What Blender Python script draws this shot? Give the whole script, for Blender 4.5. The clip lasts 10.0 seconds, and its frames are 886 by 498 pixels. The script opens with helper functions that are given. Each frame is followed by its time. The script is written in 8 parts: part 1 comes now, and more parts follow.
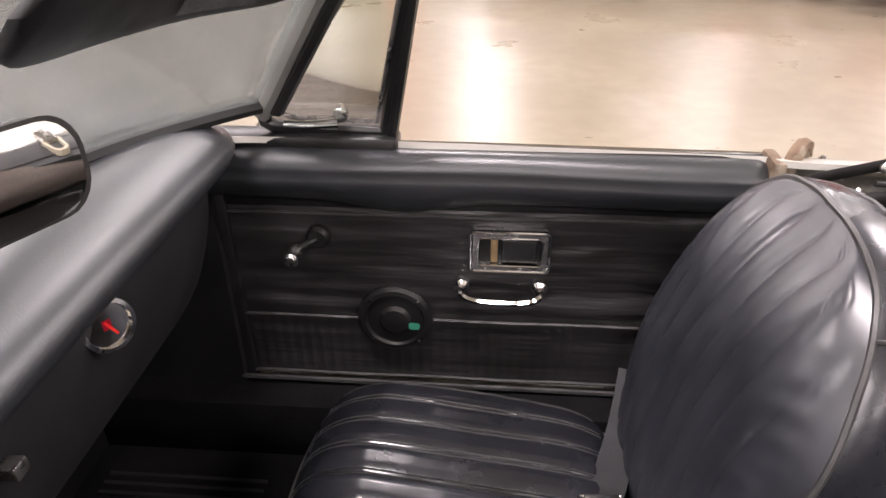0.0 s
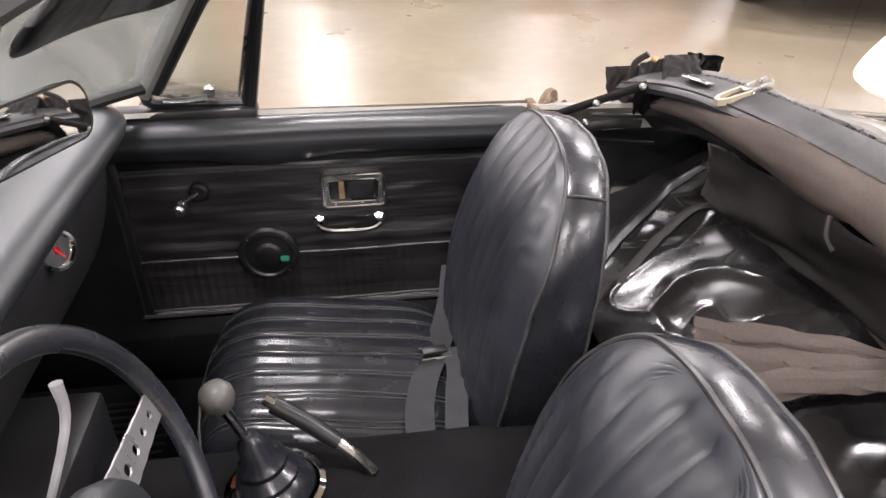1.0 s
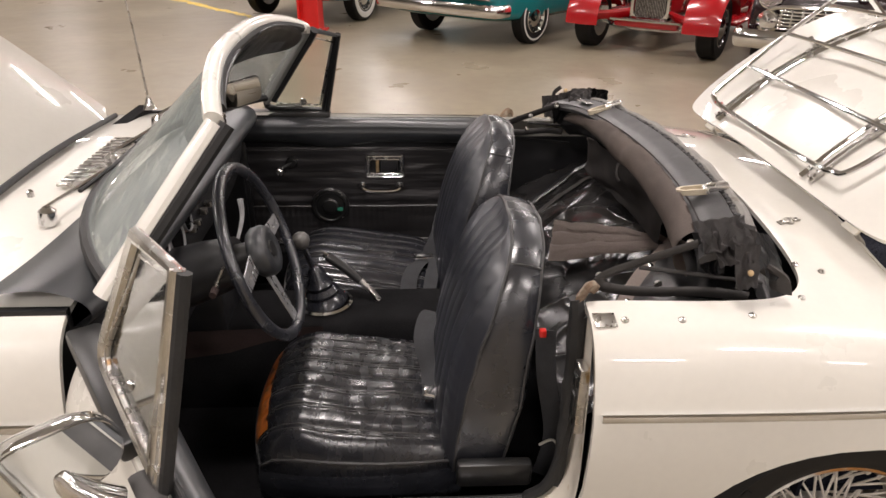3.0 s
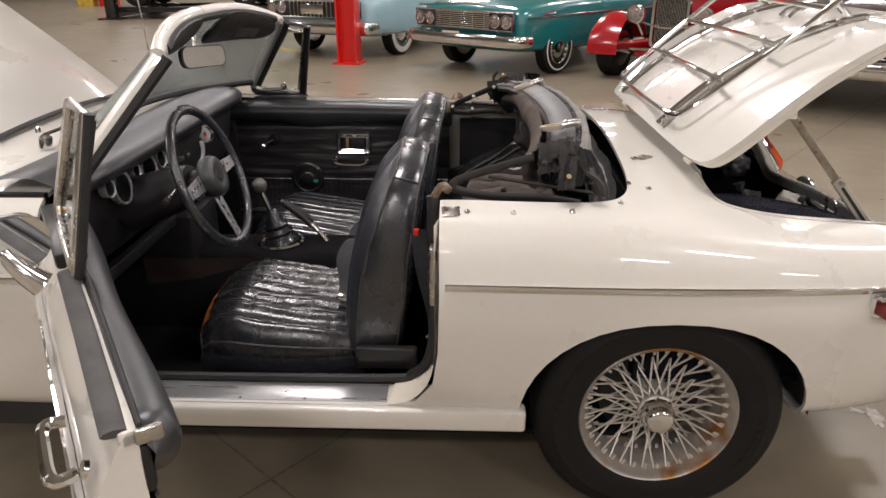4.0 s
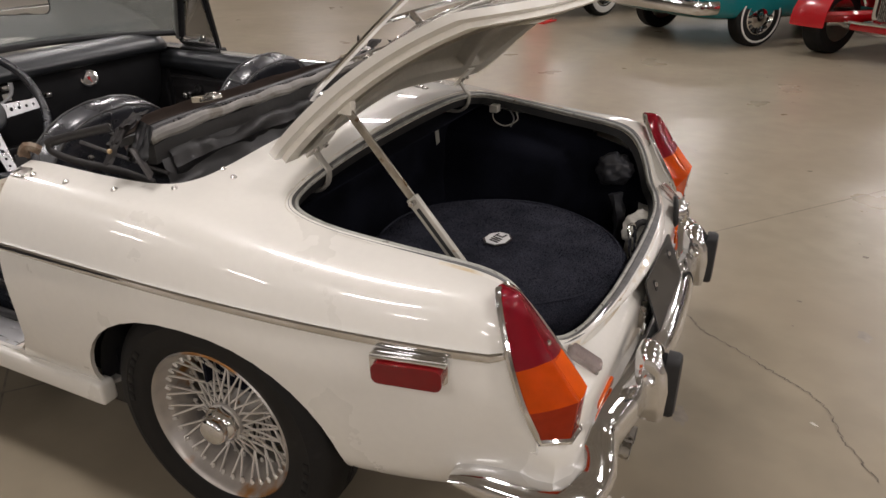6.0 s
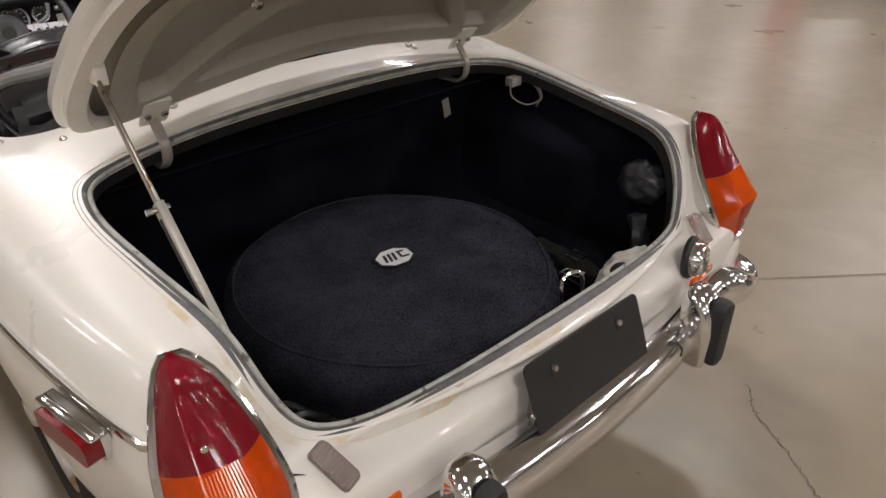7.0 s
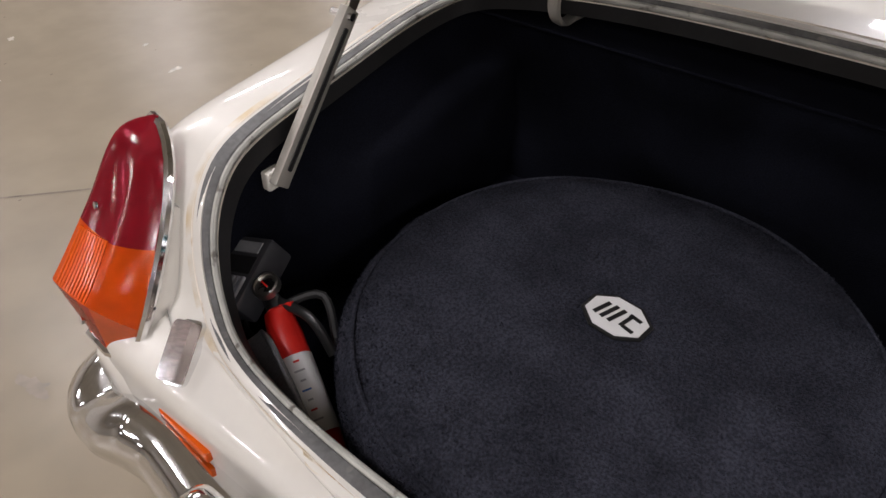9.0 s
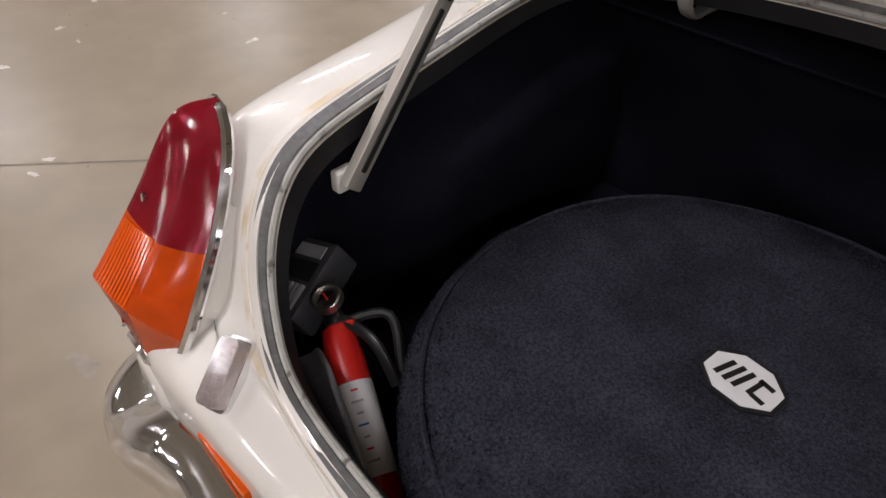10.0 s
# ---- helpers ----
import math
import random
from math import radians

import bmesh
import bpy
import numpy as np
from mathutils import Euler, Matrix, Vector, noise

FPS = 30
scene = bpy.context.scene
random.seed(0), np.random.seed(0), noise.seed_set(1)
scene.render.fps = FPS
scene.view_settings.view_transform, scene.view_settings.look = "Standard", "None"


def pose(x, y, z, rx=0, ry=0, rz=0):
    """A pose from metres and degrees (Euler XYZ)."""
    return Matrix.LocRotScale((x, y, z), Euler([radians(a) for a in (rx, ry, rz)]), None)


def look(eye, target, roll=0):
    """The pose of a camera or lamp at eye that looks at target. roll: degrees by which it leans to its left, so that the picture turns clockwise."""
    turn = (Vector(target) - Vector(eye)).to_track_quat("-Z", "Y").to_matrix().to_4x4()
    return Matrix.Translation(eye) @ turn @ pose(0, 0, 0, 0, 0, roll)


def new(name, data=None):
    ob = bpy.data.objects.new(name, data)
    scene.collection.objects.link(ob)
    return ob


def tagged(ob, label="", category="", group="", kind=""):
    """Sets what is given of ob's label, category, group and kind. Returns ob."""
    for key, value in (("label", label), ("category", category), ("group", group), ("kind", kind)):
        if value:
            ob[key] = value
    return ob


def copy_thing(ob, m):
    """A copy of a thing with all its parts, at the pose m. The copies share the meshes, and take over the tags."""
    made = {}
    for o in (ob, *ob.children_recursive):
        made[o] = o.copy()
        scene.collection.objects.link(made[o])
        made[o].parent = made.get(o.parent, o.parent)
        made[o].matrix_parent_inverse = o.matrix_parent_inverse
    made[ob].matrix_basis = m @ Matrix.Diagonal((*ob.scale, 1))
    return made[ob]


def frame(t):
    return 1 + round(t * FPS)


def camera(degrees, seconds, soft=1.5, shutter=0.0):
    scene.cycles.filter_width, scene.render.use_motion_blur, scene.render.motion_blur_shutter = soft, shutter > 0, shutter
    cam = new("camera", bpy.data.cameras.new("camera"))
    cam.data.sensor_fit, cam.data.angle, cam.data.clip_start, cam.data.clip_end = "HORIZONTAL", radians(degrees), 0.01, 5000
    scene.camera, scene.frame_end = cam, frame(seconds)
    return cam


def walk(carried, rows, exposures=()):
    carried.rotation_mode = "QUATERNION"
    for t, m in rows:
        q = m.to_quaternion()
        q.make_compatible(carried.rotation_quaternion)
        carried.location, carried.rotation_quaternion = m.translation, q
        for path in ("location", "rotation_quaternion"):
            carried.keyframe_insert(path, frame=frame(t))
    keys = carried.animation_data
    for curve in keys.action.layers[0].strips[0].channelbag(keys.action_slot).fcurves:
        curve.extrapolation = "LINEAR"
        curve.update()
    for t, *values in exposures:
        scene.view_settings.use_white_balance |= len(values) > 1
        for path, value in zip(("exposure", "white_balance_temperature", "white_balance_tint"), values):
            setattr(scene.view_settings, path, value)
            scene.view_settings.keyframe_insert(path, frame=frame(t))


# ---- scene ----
# ---- camera ----
cam = camera(65.0, 10.0)
PATH = [
    (0, (-0.954, -0.356, 1.223), (-1.108, 1.369, 0.222), -0.7),
    (0.5, (-0.98, -0.532, 1.259), (-0.775, 1.175, 0.237), 0.1),
    (1, (-0.938, -0.73, 1.31), (-0.688, 0.966, 0.279), 0.2),
    (1.5, (-0.847, -0.964, 1.368), (-0.57, 0.726, 0.334), 0.5),
    (2, (-0.843, -1.175, 1.449), (-0.575, 0.518, 0.417), 0.6),
    (2.5, (-0.877, -1.429, 1.485), (-0.715, 0.311, 0.512), 0.4),
    (2.7, (-0.874, -1.537, 1.475), (-0.745, 0.229, 0.545), 0.5),
    (3.8, (-0.579, -2.041, 1.358), (-0.609, -0.202, 0.573), 0.2),
    (4, (-0.472, -2.119, 1.326), (-0.536, -0.273, 0.56), -0.1),
    (4.5, (-0.124, -2.165, 1.331), (-0.188, -0.325, 0.548), 0.2),
    (5, (0.27, -2.084, 1.326), (0.162, -0.246, 0.544), 0.4),
    (5.2, (0.419, -1.986, 1.328), (0.248, -0.156, 0.539), 0.5),
    (6.3, (1.124, -1.38, 1.326), (0.132, 0.098, 0.414), -0.6),
    (6.5, (1.193, -1.218, 1.325), (0.106, 0.169, 0.38), -0.6),
    (7, (1.33, -0.817, 1.296), (0.067, 0.352, 0.276), -0.4),
    (7.5, (1.292, -0.487, 1.258), (-0.236, 0.324, 0.254), -0.3),
    (8, (1.171, -0.215, 1.236), (-0.563, -0.15, 0.242), 0.1),
    (8.5, (1.053, 0.008, 1.202), (-0.504, -0.591, 0.098), 1.3),
    (9, (0.996, 0.067, 1.163), (-0.247, -0.832, -0.119), 1.5),
    (9.5, (0.955, 0.015, 1.119), (-0.161, -0.98, -0.208), 1.9),
    (10, (0.918, -0.034, 1.114), (-0.19, -1.044, -0.21), 1.9),
]
walk(cam, [(t, look(eye, aim, lean)) for t, eye, aim, lean in PATH],
     [(0.0, 0.76, 6500, 15), (0.5, 0.76, 6350, 12), (1.0, 0.76, 6300, 11), (1.5, 0.64, 6450, 10), (2.0, 0.33, 6650, 10), (2.5, 0.13, 6700, 10), (3.8, -0.26, 6550, 10), (4.5, -0.36, 6450, 9), (5.2, -0.42, 6450, 9), (6.5, -0.52, 6450, 9), (7.5, -0.52, 6400, 9), (8.0, -0.30, 6350, 9), (8.5, -0.30, 6150, 10), (9.2, -0.3, 6200, 11), (10.0, -0.3, 6200, 12)])

# ---- world, lamps, exposure ----
world = bpy.data.worlds.new("hall_world")
scene.world = world
world.use_nodes = True
world.node_tree.nodes["Background"].inputs[0].default_value = (1.0, 0.93, 0.85, 1)
world.node_tree.nodes["Background"].inputs[1].default_value = 0.12
CEILING = 6.2
LAMP_ROWS = (-13.5, -7.1, -0.7, 5.7, 12.1, 18.5, 24.9)
LAMP_COLUMNS = (-13.2, -7.3, -1.45, 4.5, 10.4, 16.3)


def strip_lamp(x, y):
    light = bpy.data.lights.new("strip_light", "AREA")
    light.shape, light.size, light.size_y = "RECTANGLE", 1.5, 0.5
    light.energy, light.color = 205.0, (1.0, 0.925, 0.925)
    ob = new("strip_light", light)
    ob.location = (x, y, CEILING - 0.32)
    return ob


for _y in LAMP_ROWS:
    for _x in LAMP_COLUMNS:
        strip_lamp(_x, _y)


# ---- materials ----
def mat(name, color, rough=0.5, metal=0.0, var=0.0, scale=8.0, fine=0.0, fine_scale=120.0, bump=0.0, bump_scale=200.0,
        rough_var=0.0, second=None, second_at=0.6, second_scale=3.0, coat=0.0, spec=0.5, sheen=0.0, bump_far=0.01, stretch=(1, 1, 1), soft=0.08):
    """A surface with colour variation at two scales, uneven gloss and fine relief; second is a stain or wear colour."""
    m = bpy.data.materials.new(name)
    m.use_nodes = True
    nodes, links = m.node_tree.nodes, m.node_tree.links
    b = nodes["Principled BSDF"]
    b.inputs["Roughness"].default_value, b.inputs["Metallic"].default_value = rough, metal
    b.inputs["Coat Weight"].default_value, b.inputs["Specular IOR Level"].default_value = coat, spec
    b.inputs["Coat Roughness"].default_value = 0.04
    b.inputs["Sheen Weight"].default_value = sheen
    b.inputs["Base Color"].default_value = (*color, 1)
    where = nodes.new("ShaderNodeTexCoord")
    place = nodes.new("ShaderNodeMapping")
    place.inputs["Scale"].default_value = stretch
    links.new(where.outputs["Object"], place.inputs["Vector"])

    def grain(size, detail=4.0):
        n = nodes.new("ShaderNodeTexNoise")
        n.inputs["Scale"].default_value, n.inputs["Detail"].default_value = size, detail
        links.new(place.outputs["Vector"], n.inputs["Vector"])
        return n.outputs["Fac"]

    def mixed(fac, a, c):
        n = nodes.new("ShaderNodeMix")
        n.data_type = "RGBA"
        links.new(fac, n.inputs["Factor"])
        for socket, value in ((n.inputs["A"], a), (n.inputs["B"], c)):
            if isinstance(value, tuple):
                socket.default_value = (*value, 1)
            else:
                links.new(value, socket)
        return n.outputs["Result"]

    def ramp(fac, lo, hi):
        n = nodes.new("ShaderNodeMapRange")
        n.inputs["From Min"].default_value, n.inputs["From Max"].default_value = lo, hi
        links.new(fac, n.inputs["Value"])
        return n.outputs["Result"]

    out = None
    if var:
        out = mixed(ramp(grain(scale), 0.3, 0.7), tuple(c * (1 - var) for c in color), tuple(min(1, c * (1 + var)) for c in color))
    if fine:
        dark = mixed(ramp(grain(fine_scale, 2.0), 0.35, 0.65), tuple([1 - fine] * 3), tuple([1.0] * 3))
        n = nodes.new("ShaderNodeMix")
        n.data_type, n.blend_type = "RGBA", "MULTIPLY"
        n.inputs["Factor"].default_value = 1.0
        if out is None:
            n.inputs["A"].default_value = (*color, 1)
        else:
            links.new(out, n.inputs["A"])
        links.new(dark, n.inputs["B"])
        out = n.outputs["Result"]
    if second:
        out = mixed(ramp(grain(second_scale, 8.0), second_at, second_at + soft), out if out is not None else color, second)
    if out is not None:
        links.new(out, b.inputs["Base Color"])
    if rough_var:
        n = nodes.new("ShaderNodeMapRange")
        n.inputs["From Min"].default_value, n.inputs["From Max"].default_value = 0.3, 0.7
        n.inputs["To Min"].default_value, n.inputs["To Max"].default_value = max(0.02, rough - rough_var), min(1, rough + rough_var)
        links.new(grain(scale * 1.7, 6.0), n.inputs["Value"])
        links.new(n.outputs["Result"], b.inputs["Roughness"])
    if bump:
        n = nodes.new("ShaderNodeBump")
        n.inputs["Strength"].default_value, n.inputs["Distance"].default_value = bump, bump_far
        links.new(grain(bump_scale, 5.0), n.inputs["Height"])
        links.new(n.outputs["Normal"], b.inputs["Normal"])
    return m


def glass(name, color=(1, 1, 1), rough=0.0, weight=1.0, ior=1.45):
    m = bpy.data.materials.new(name)
    m.use_nodes = True
    b = m.node_tree.nodes["Principled BSDF"]
    b.inputs["Base Color"].default_value = (*color, 1)
    b.inputs["Roughness"].default_value, b.inputs["Transmission Weight"].default_value = rough, weight
    b.inputs["IOR"].default_value = ior
    return m


def pane_glass(name, tint, gloss=0.06, haze=0.0):
    """Thin clear sheet: mostly see-through with a faint mirror image."""
    m = bpy.data.materials.new(name)
    m.use_nodes = True
    nodes, links = m.node_tree.nodes, m.node_tree.links
    nodes.remove(nodes["Principled BSDF"])
    clear, shine, both, fres = (nodes.new("ShaderNode" + k) for k in ("BsdfTransparent", "BsdfGlossy", "MixShader", "Fresnel"))
    clear.inputs[0].default_value = (*tint, 1)
    shine.inputs["Roughness"].default_value = gloss
    fres.inputs[0].default_value = 1.45
    links.new(fres.outputs[0], both.inputs[0])
    links.new(clear.outputs[0], both.inputs[1])
    links.new(shine.outputs[0], both.inputs[2])
    out = both.outputs[0]
    if haze:  # pale film: some dust, and bright reflections painted in as haze
        film, over = nodes.new("ShaderNodeBsdfDiffuse"), nodes.new("ShaderNodeMixShader")
        film.inputs[0].default_value = (0.60, 0.66, 0.63, 1)
        over.inputs[0].default_value = haze
        links.new(out, over.inputs[1])
        links.new(film.outputs[0], over.inputs[2])
        out = over.outputs[0]
    links.new(out, nodes["Material Output"].inputs[0])
    return m


def lens(name, color, rough=0.12, scatter=0.55):
    """Moulded lamp plastic: coloured, partly see-through, glossy."""
    m = mat(name, color, rough, var=0.10, scale=30, coat=0.15)
    b = m.node_tree.nodes["Principled BSDF"]
    b.inputs["Transmission Weight"].default_value = scatter
    b.inputs["IOR"].default_value = 1.49
    return m


PAINT = mat("cream_white_paint", (0.715, 0.692, 0.630), 0.30, var=0.025, scale=2.5, fine=0.02, fine_scale=60, coat=1.0, rough_var=0.05)
PAINT_WORN = mat("stained_white_paint", (0.76, 0.70, 0.60), 0.4, var=0.06, scale=9, second=(0.42, 0.27, 0.10), second_at=0.62, second_scale=18, coat=0.3)
LID_INNER = mat("dull_white_primer", (0.83, 0.80, 0.72), 0.5, var=0.05, scale=5, fine=0.05, fine_scale=90)
PILLAR = mat("grey_green_pillar", (0.20, 0.20, 0.185), 0.4, var=0.1, scale=12)
CHROME = mat("chrome", (0.78, 0.78, 0.78), 0.07, 1.0, rough_var=0.05, scale=14, var=0.04)
CHROME_DULL = mat("dull_steel", (0.52, 0.50, 0.47), 0.3, 1.0, var=0.15, scale=25, rough_var=0.12, second=(0.23, 0.14, 0.07), second_at=0.66, second_scale=30)
PROP_ROD = mat("greasy_dark_steel_rod", (0.34, 0.31, 0.26), 0.32, 0.85, var=0.25, scale=40, second=(0.13, 0.08, 0.04), second_at=0.6, second_scale=50)
BAG_FILM = mat("dusty_grey_film", (0.045, 0.046, 0.050), 0.32, var=0.35, scale=30, bump=0.3, bump_scale=40, bump_far=0.006, spec=0.4)
STRUT = mat("painted_steel_strut", (0.42, 0.40, 0.35), 0.42, 0.3, var=0.12, scale=20, second=(0.25, 0.16, 0.08), second_at=0.68, second_scale=40)
RIM = mat("silver_painted_wire", (0.66, 0.63, 0.58), 0.32, 0.55, var=0.12, scale=30, second=(0.40, 0.20, 0.07), second_at=0.66, second_scale=22)
RIM_RUST = mat("rusty_chrome_rim", (0.44, 0.41, 0.37), 0.38, 0.6, var=0.15, scale=18, second=(0.36, 0.17, 0.05), second_at=0.56, second_scale=7)
FELT_STRIP = mat("dusty_rubber_strip", (0.06, 0.057, 0.055), 0.6, var=0.25, scale=20)
KNOB = mat("worn_grey_knob", (0.10, 0.095, 0.09), 0.35, var=0.3, scale=60)
STEEL_TRIM = mat("brushed_bright_trim", (0.70, 0.69, 0.67), 0.22, 1.0, var=0.1, scale=30, rough_var=0.1)
FRAME_BAR = mat("dark_painted_frame_bar", (0.028, 0.026, 0.025), 0.45, var=0.3, scale=30, rough_var=0.1)
LEATHER = mat("black_leather", (0.0155, 0.0165, 0.021), 0.24, var=0.25, scale=14, rough_var=0.05, bump=0.05, bump_scale=70, bump_far=0.003, spec=0.75)
LEATHER_BACK = mat("black_leather_back", (0.0225, 0.024, 0.031), 0.36, var=0.25, scale=14, rough_var=0.06, bump=0.04, bump_scale=70, bump_far=0.003, spec=1.0)
BELT = mat("black_seat_belt", (0.028, 0.029, 0.032), 0.8, var=0.2, scale=30, fine=0.3, fine_scale=500)
BRASS = mat("dull_brass", (0.42, 0.30, 0.16), 0.4, 0.5, var=0.2, scale=40)
LEATHER_SHINY = mat("polished_worn_black_leather", (0.0125, 0.0132, 0.016), 0.27, var=0.3, scale=18, rough_var=0.06, bump=0.05, bump_scale=30, bump_far=0.005, spec=0.7, stretch=(1.6, 0.7, 1))
LEATHER_SMOOTH = mat("black_leather_panel", (0.020, 0.0215, 0.0265), 0.27, var=0.3, scale=9, rough_var=0.09, bump=0.16, bump_scale=16, bump_far=0.006, spec=1.0)
LEATHER_WORN = mat("cracked_orange_leather", (0.35, 0.10, 0.02), 0.45, var=0.5, scale=40, second=(0.03, 0.015, 0.01), second_at=0.52, second_scale=24)
PIPING = mat("worn_piping", (0.050, 0.049, 0.049), 0.40, var=0.35, scale=30)
VINYL = mat("black_vinyl_trim", (0.0125, 0.0125, 0.0135), 0.40, var=0.25, scale=12, rough_var=0.08, bump=0.12, bump_scale=420, bump_far=0.002)
VINYL_PANEL = mat("black_vinyl_door_card", (0.029, 0.0275, 0.0285), 0.36, var=0.25, scale=8, bump=0.35, bump_scale=9, bump_far=0.03, stretch=(0.22, 1, 2.6))
DASH_FACE = mat("black_crackle_dash", (0.0075, 0.0075, 0.0085), 0.60, var=0.2, scale=20, bump=0.2, bump_scale=600, bump_far=0.001)
PAD = mat("dash_pad_vinyl", (0.022, 0.024, 0.0265), 0.36, var=0.15, scale=9, bump=0.12, bump_scale=520, bump_far=0.002, spec=0.8)
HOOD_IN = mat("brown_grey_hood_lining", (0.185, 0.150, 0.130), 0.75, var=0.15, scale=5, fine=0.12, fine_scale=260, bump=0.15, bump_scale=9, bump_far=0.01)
# dark bindings, and the brown lining with the rail's shade painted in
HOOD_DARK = mat("dark_binding_and_shaded_lining", (0.032, 0.027, 0.025), 0.7, var=0.3, scale=7, fine=0.15, fine_scale=240)
HOOD_PALE = mat("dusty_beige_binding", (0.20, 0.19, 0.175), 0.7, var=0.25, scale=14, second=(0.14, 0.125, 0.105), second_at=0.58, second_scale=22)
TORN = mat("torn_grey_black_cloth", (0.046, 0.041, 0.039), 0.65, var=0.25, scale=16, fine=0.15, fine_scale=260)
CLAMP = mat("yellowed_clamp_plastic", (0.50, 0.44, 0.33), 0.45, var=0.15, scale=40)
HOOD_OUT = mat("black_hood_vinyl", (0.015, 0.015, 0.0155), 0.40, var=0.25, scale=10, bump=0.25, bump_scale=20, bump_far=0.008, rough_var=0.1)
HOOD_GREY = mat("grey_rail_fabric", (0.050, 0.049, 0.050), 0.42, var=0.30, scale=12, fine=0.2, fine_scale=300, second=(0.10, 0.10, 0.103), second_at=0.58, second_scale=14, soft=0.2)
SHEET = mat("glossy_clear_black_vinyl", (0.0135, 0.0130, 0.0130), 0.20, var=0.6, scale=7, second=(0.045, 0.043, 0.042), second_at=0.60, second_scale=9, soft=0.15, bump=0.08, bump_scale=26, bump_far=0.006, spec=0.30, rough_var=0.10)
CARPET = mat("black_carpet", (0.0120, 0.0118, 0.0125), 0.95, var=0.4, scale=8, fine=0.45, fine_scale=420, bump=0.5, bump_scale=500, bump_far=0.004, spec=0.08)
BOOT_CARPET = mat("navy_black_boot_carpet", (0.0100, 0.0109, 0.0168), 0.95, var=0.5, scale=4, fine=0.45, fine_scale=420, bump=0.5, bump_scale=500, bump_far=0.004, second=(0.0155, 0.0168, 0.0256), second_at=0.55, second_scale=5, soft=0.3, spec=0.05)
PLUSH = mat("dark_navy_plush", (0.043, 0.045, 0.060), 0.95, var=0.30, scale=13, fine=0.5, fine_scale=300, bump=0.7, bump_scale=420, bump_far=0.004, spec=0.05)
RUBBER = mat("black_rubber", (0.016, 0.016, 0.016), 0.6, var=0.3, scale=20, fine=0.2, fine_scale=200)
SEAL = mat("grey_rubber_seal", (0.125, 0.125, 0.122), 0.55, var=0.3, scale=25, fine=0.2, fine_scale=160, second=(0.20, 0.195, 0.18), second_at=0.62, second_scale=30)
SEAL_LIP = mat("weathered_pale_seal_lip", (0.40, 0.40, 0.36), 0.6, var=0.25, scale=30, second=(0.13, 0.12, 0.10), second_at=0.60, second_scale=45)
RUST_PAINT = mat("rust_streaked_white_paint", (0.715, 0.692, 0.630), 0.32, var=0.03, scale=3, second=(0.56, 0.43, 0.22), second_at=0.47, second_scale=17, soft=0.25, coat=0.6)
TYRE = mat("tyre_rubber", (0.0075, 0.0072, 0.0070), 0.62, var=0.25, scale=7, fine=0.2, fine_scale=140, second=(0.020, 0.019, 0.018), second_at=0.68, second_scale=8, spec=0.3)
PLASTIC = mat("black_plastic", (0.014, 0.014, 0.014), 0.35, var=0.2, scale=20)
FLAP_GREY = mat("grey_felt", (0.20, 0.20, 0.21), 0.9, var=0.2, scale=20, fine=0.25, fine_scale=300)
CASE_GREY = mat("dark_grey_case", (0.055, 0.055, 0.06), 0.45, var=0.2, scale=20)
GREY_PLASTIC = mat("grey_plastic", (0.34, 0.34, 0.345), 0.5, var=0.15, scale=30)
TREAD = mat("brushed_sill_plate", (0.55, 0.55, 0.56), 0.32, 0.8, var=0.1, scale=12, rough_var=0.1, stretch=(0.2, 3, 1))
CONCRETE = mat("polished_concrete", (0.268, 0.228, 0.164), 0.30, var=0.07, scale=0.9, fine=0.13, fine_scale=7, rough_var=0.03, bump=0.02, bump_scale=40,
               second=(0.210, 0.173, 0.122), second_at=0.40, second_scale=0.8, soft=0.35, spec=0.24)
STAIN = mat("old_floor_stain", (0.215, 0.182, 0.142), 0.45, var=0.3, scale=14)
JOINT = mat("joint_filler", (0.165, 0.138, 0.105), 0.6, var=0.3, scale=25)
SPECK = mat("dark_floor_pit", (0.14, 0.118, 0.09), 0.7, var=0.3, scale=30)
CRACK = mat("dark_crack", (0.12, 0.10, 0.078), 0.8, var=0.3, scale=30)
SCUFF = mat("pale_floor_scuff", (0.50, 0.46, 0.40), 0.6, var=0.3, scale=40)
WALL = mat("painted_block_wall", (0.66, 0.62, 0.56), 0.7, var=0.06, scale=1.2, fine=0.06, fine_scale=30)
# added glow above the lamps: brightens the ceiling, fill and sheen
FILL_GLOW = bpy.data.materials.new("added_fill_glow")
FILL_GLOW.use_nodes = True
FILL_GLOW.node_tree.nodes["Principled BSDF"].inputs["Emission Color"].default_value = (1.0, 0.94, 0.93, 1)
FILL_GLOW.node_tree.nodes["Principled BSDF"].inputs["Emission Strength"].default_value = 22.0
DECK_STEEL = mat("ceiling_deck", (0.42, 0.41, 0.39), 0.7, var=0.1, scale=1.5)
GLASS = pane_glass("windscreen_glass", (0.84, 0.90, 0.86))
# pale film stands for the bright reflection on the glass besides dust
SCREEN_GLASS = pane_glass("hazed_windscreen_glass", (0.88, 0.92, 0.88), gloss=0.12, haze=0.17)
DIAL_GLASS = pane_glass("dial_glass", (0.95, 0.95, 0.95))
MIRROR = mat("mirror_glass", (0.82, 0.84, 0.84), 0.02, 1.0)
RED_LENS = lens("dark_red_lens", (0.38, 0.012, 0.030), rough=0.12, scatter=0.45)
RUST = mat("rusty_steel", (0.17, 0.115, 0.075), 0.75, 0.2, var=0.4, scale=40, second=(0.30, 0.25, 0.19), second_at=0.55, second_scale=30)
AMBER_LENS = lens("amber_lens", (0.82, 0.115, 0.002), rough=0.14, scatter=0.20)
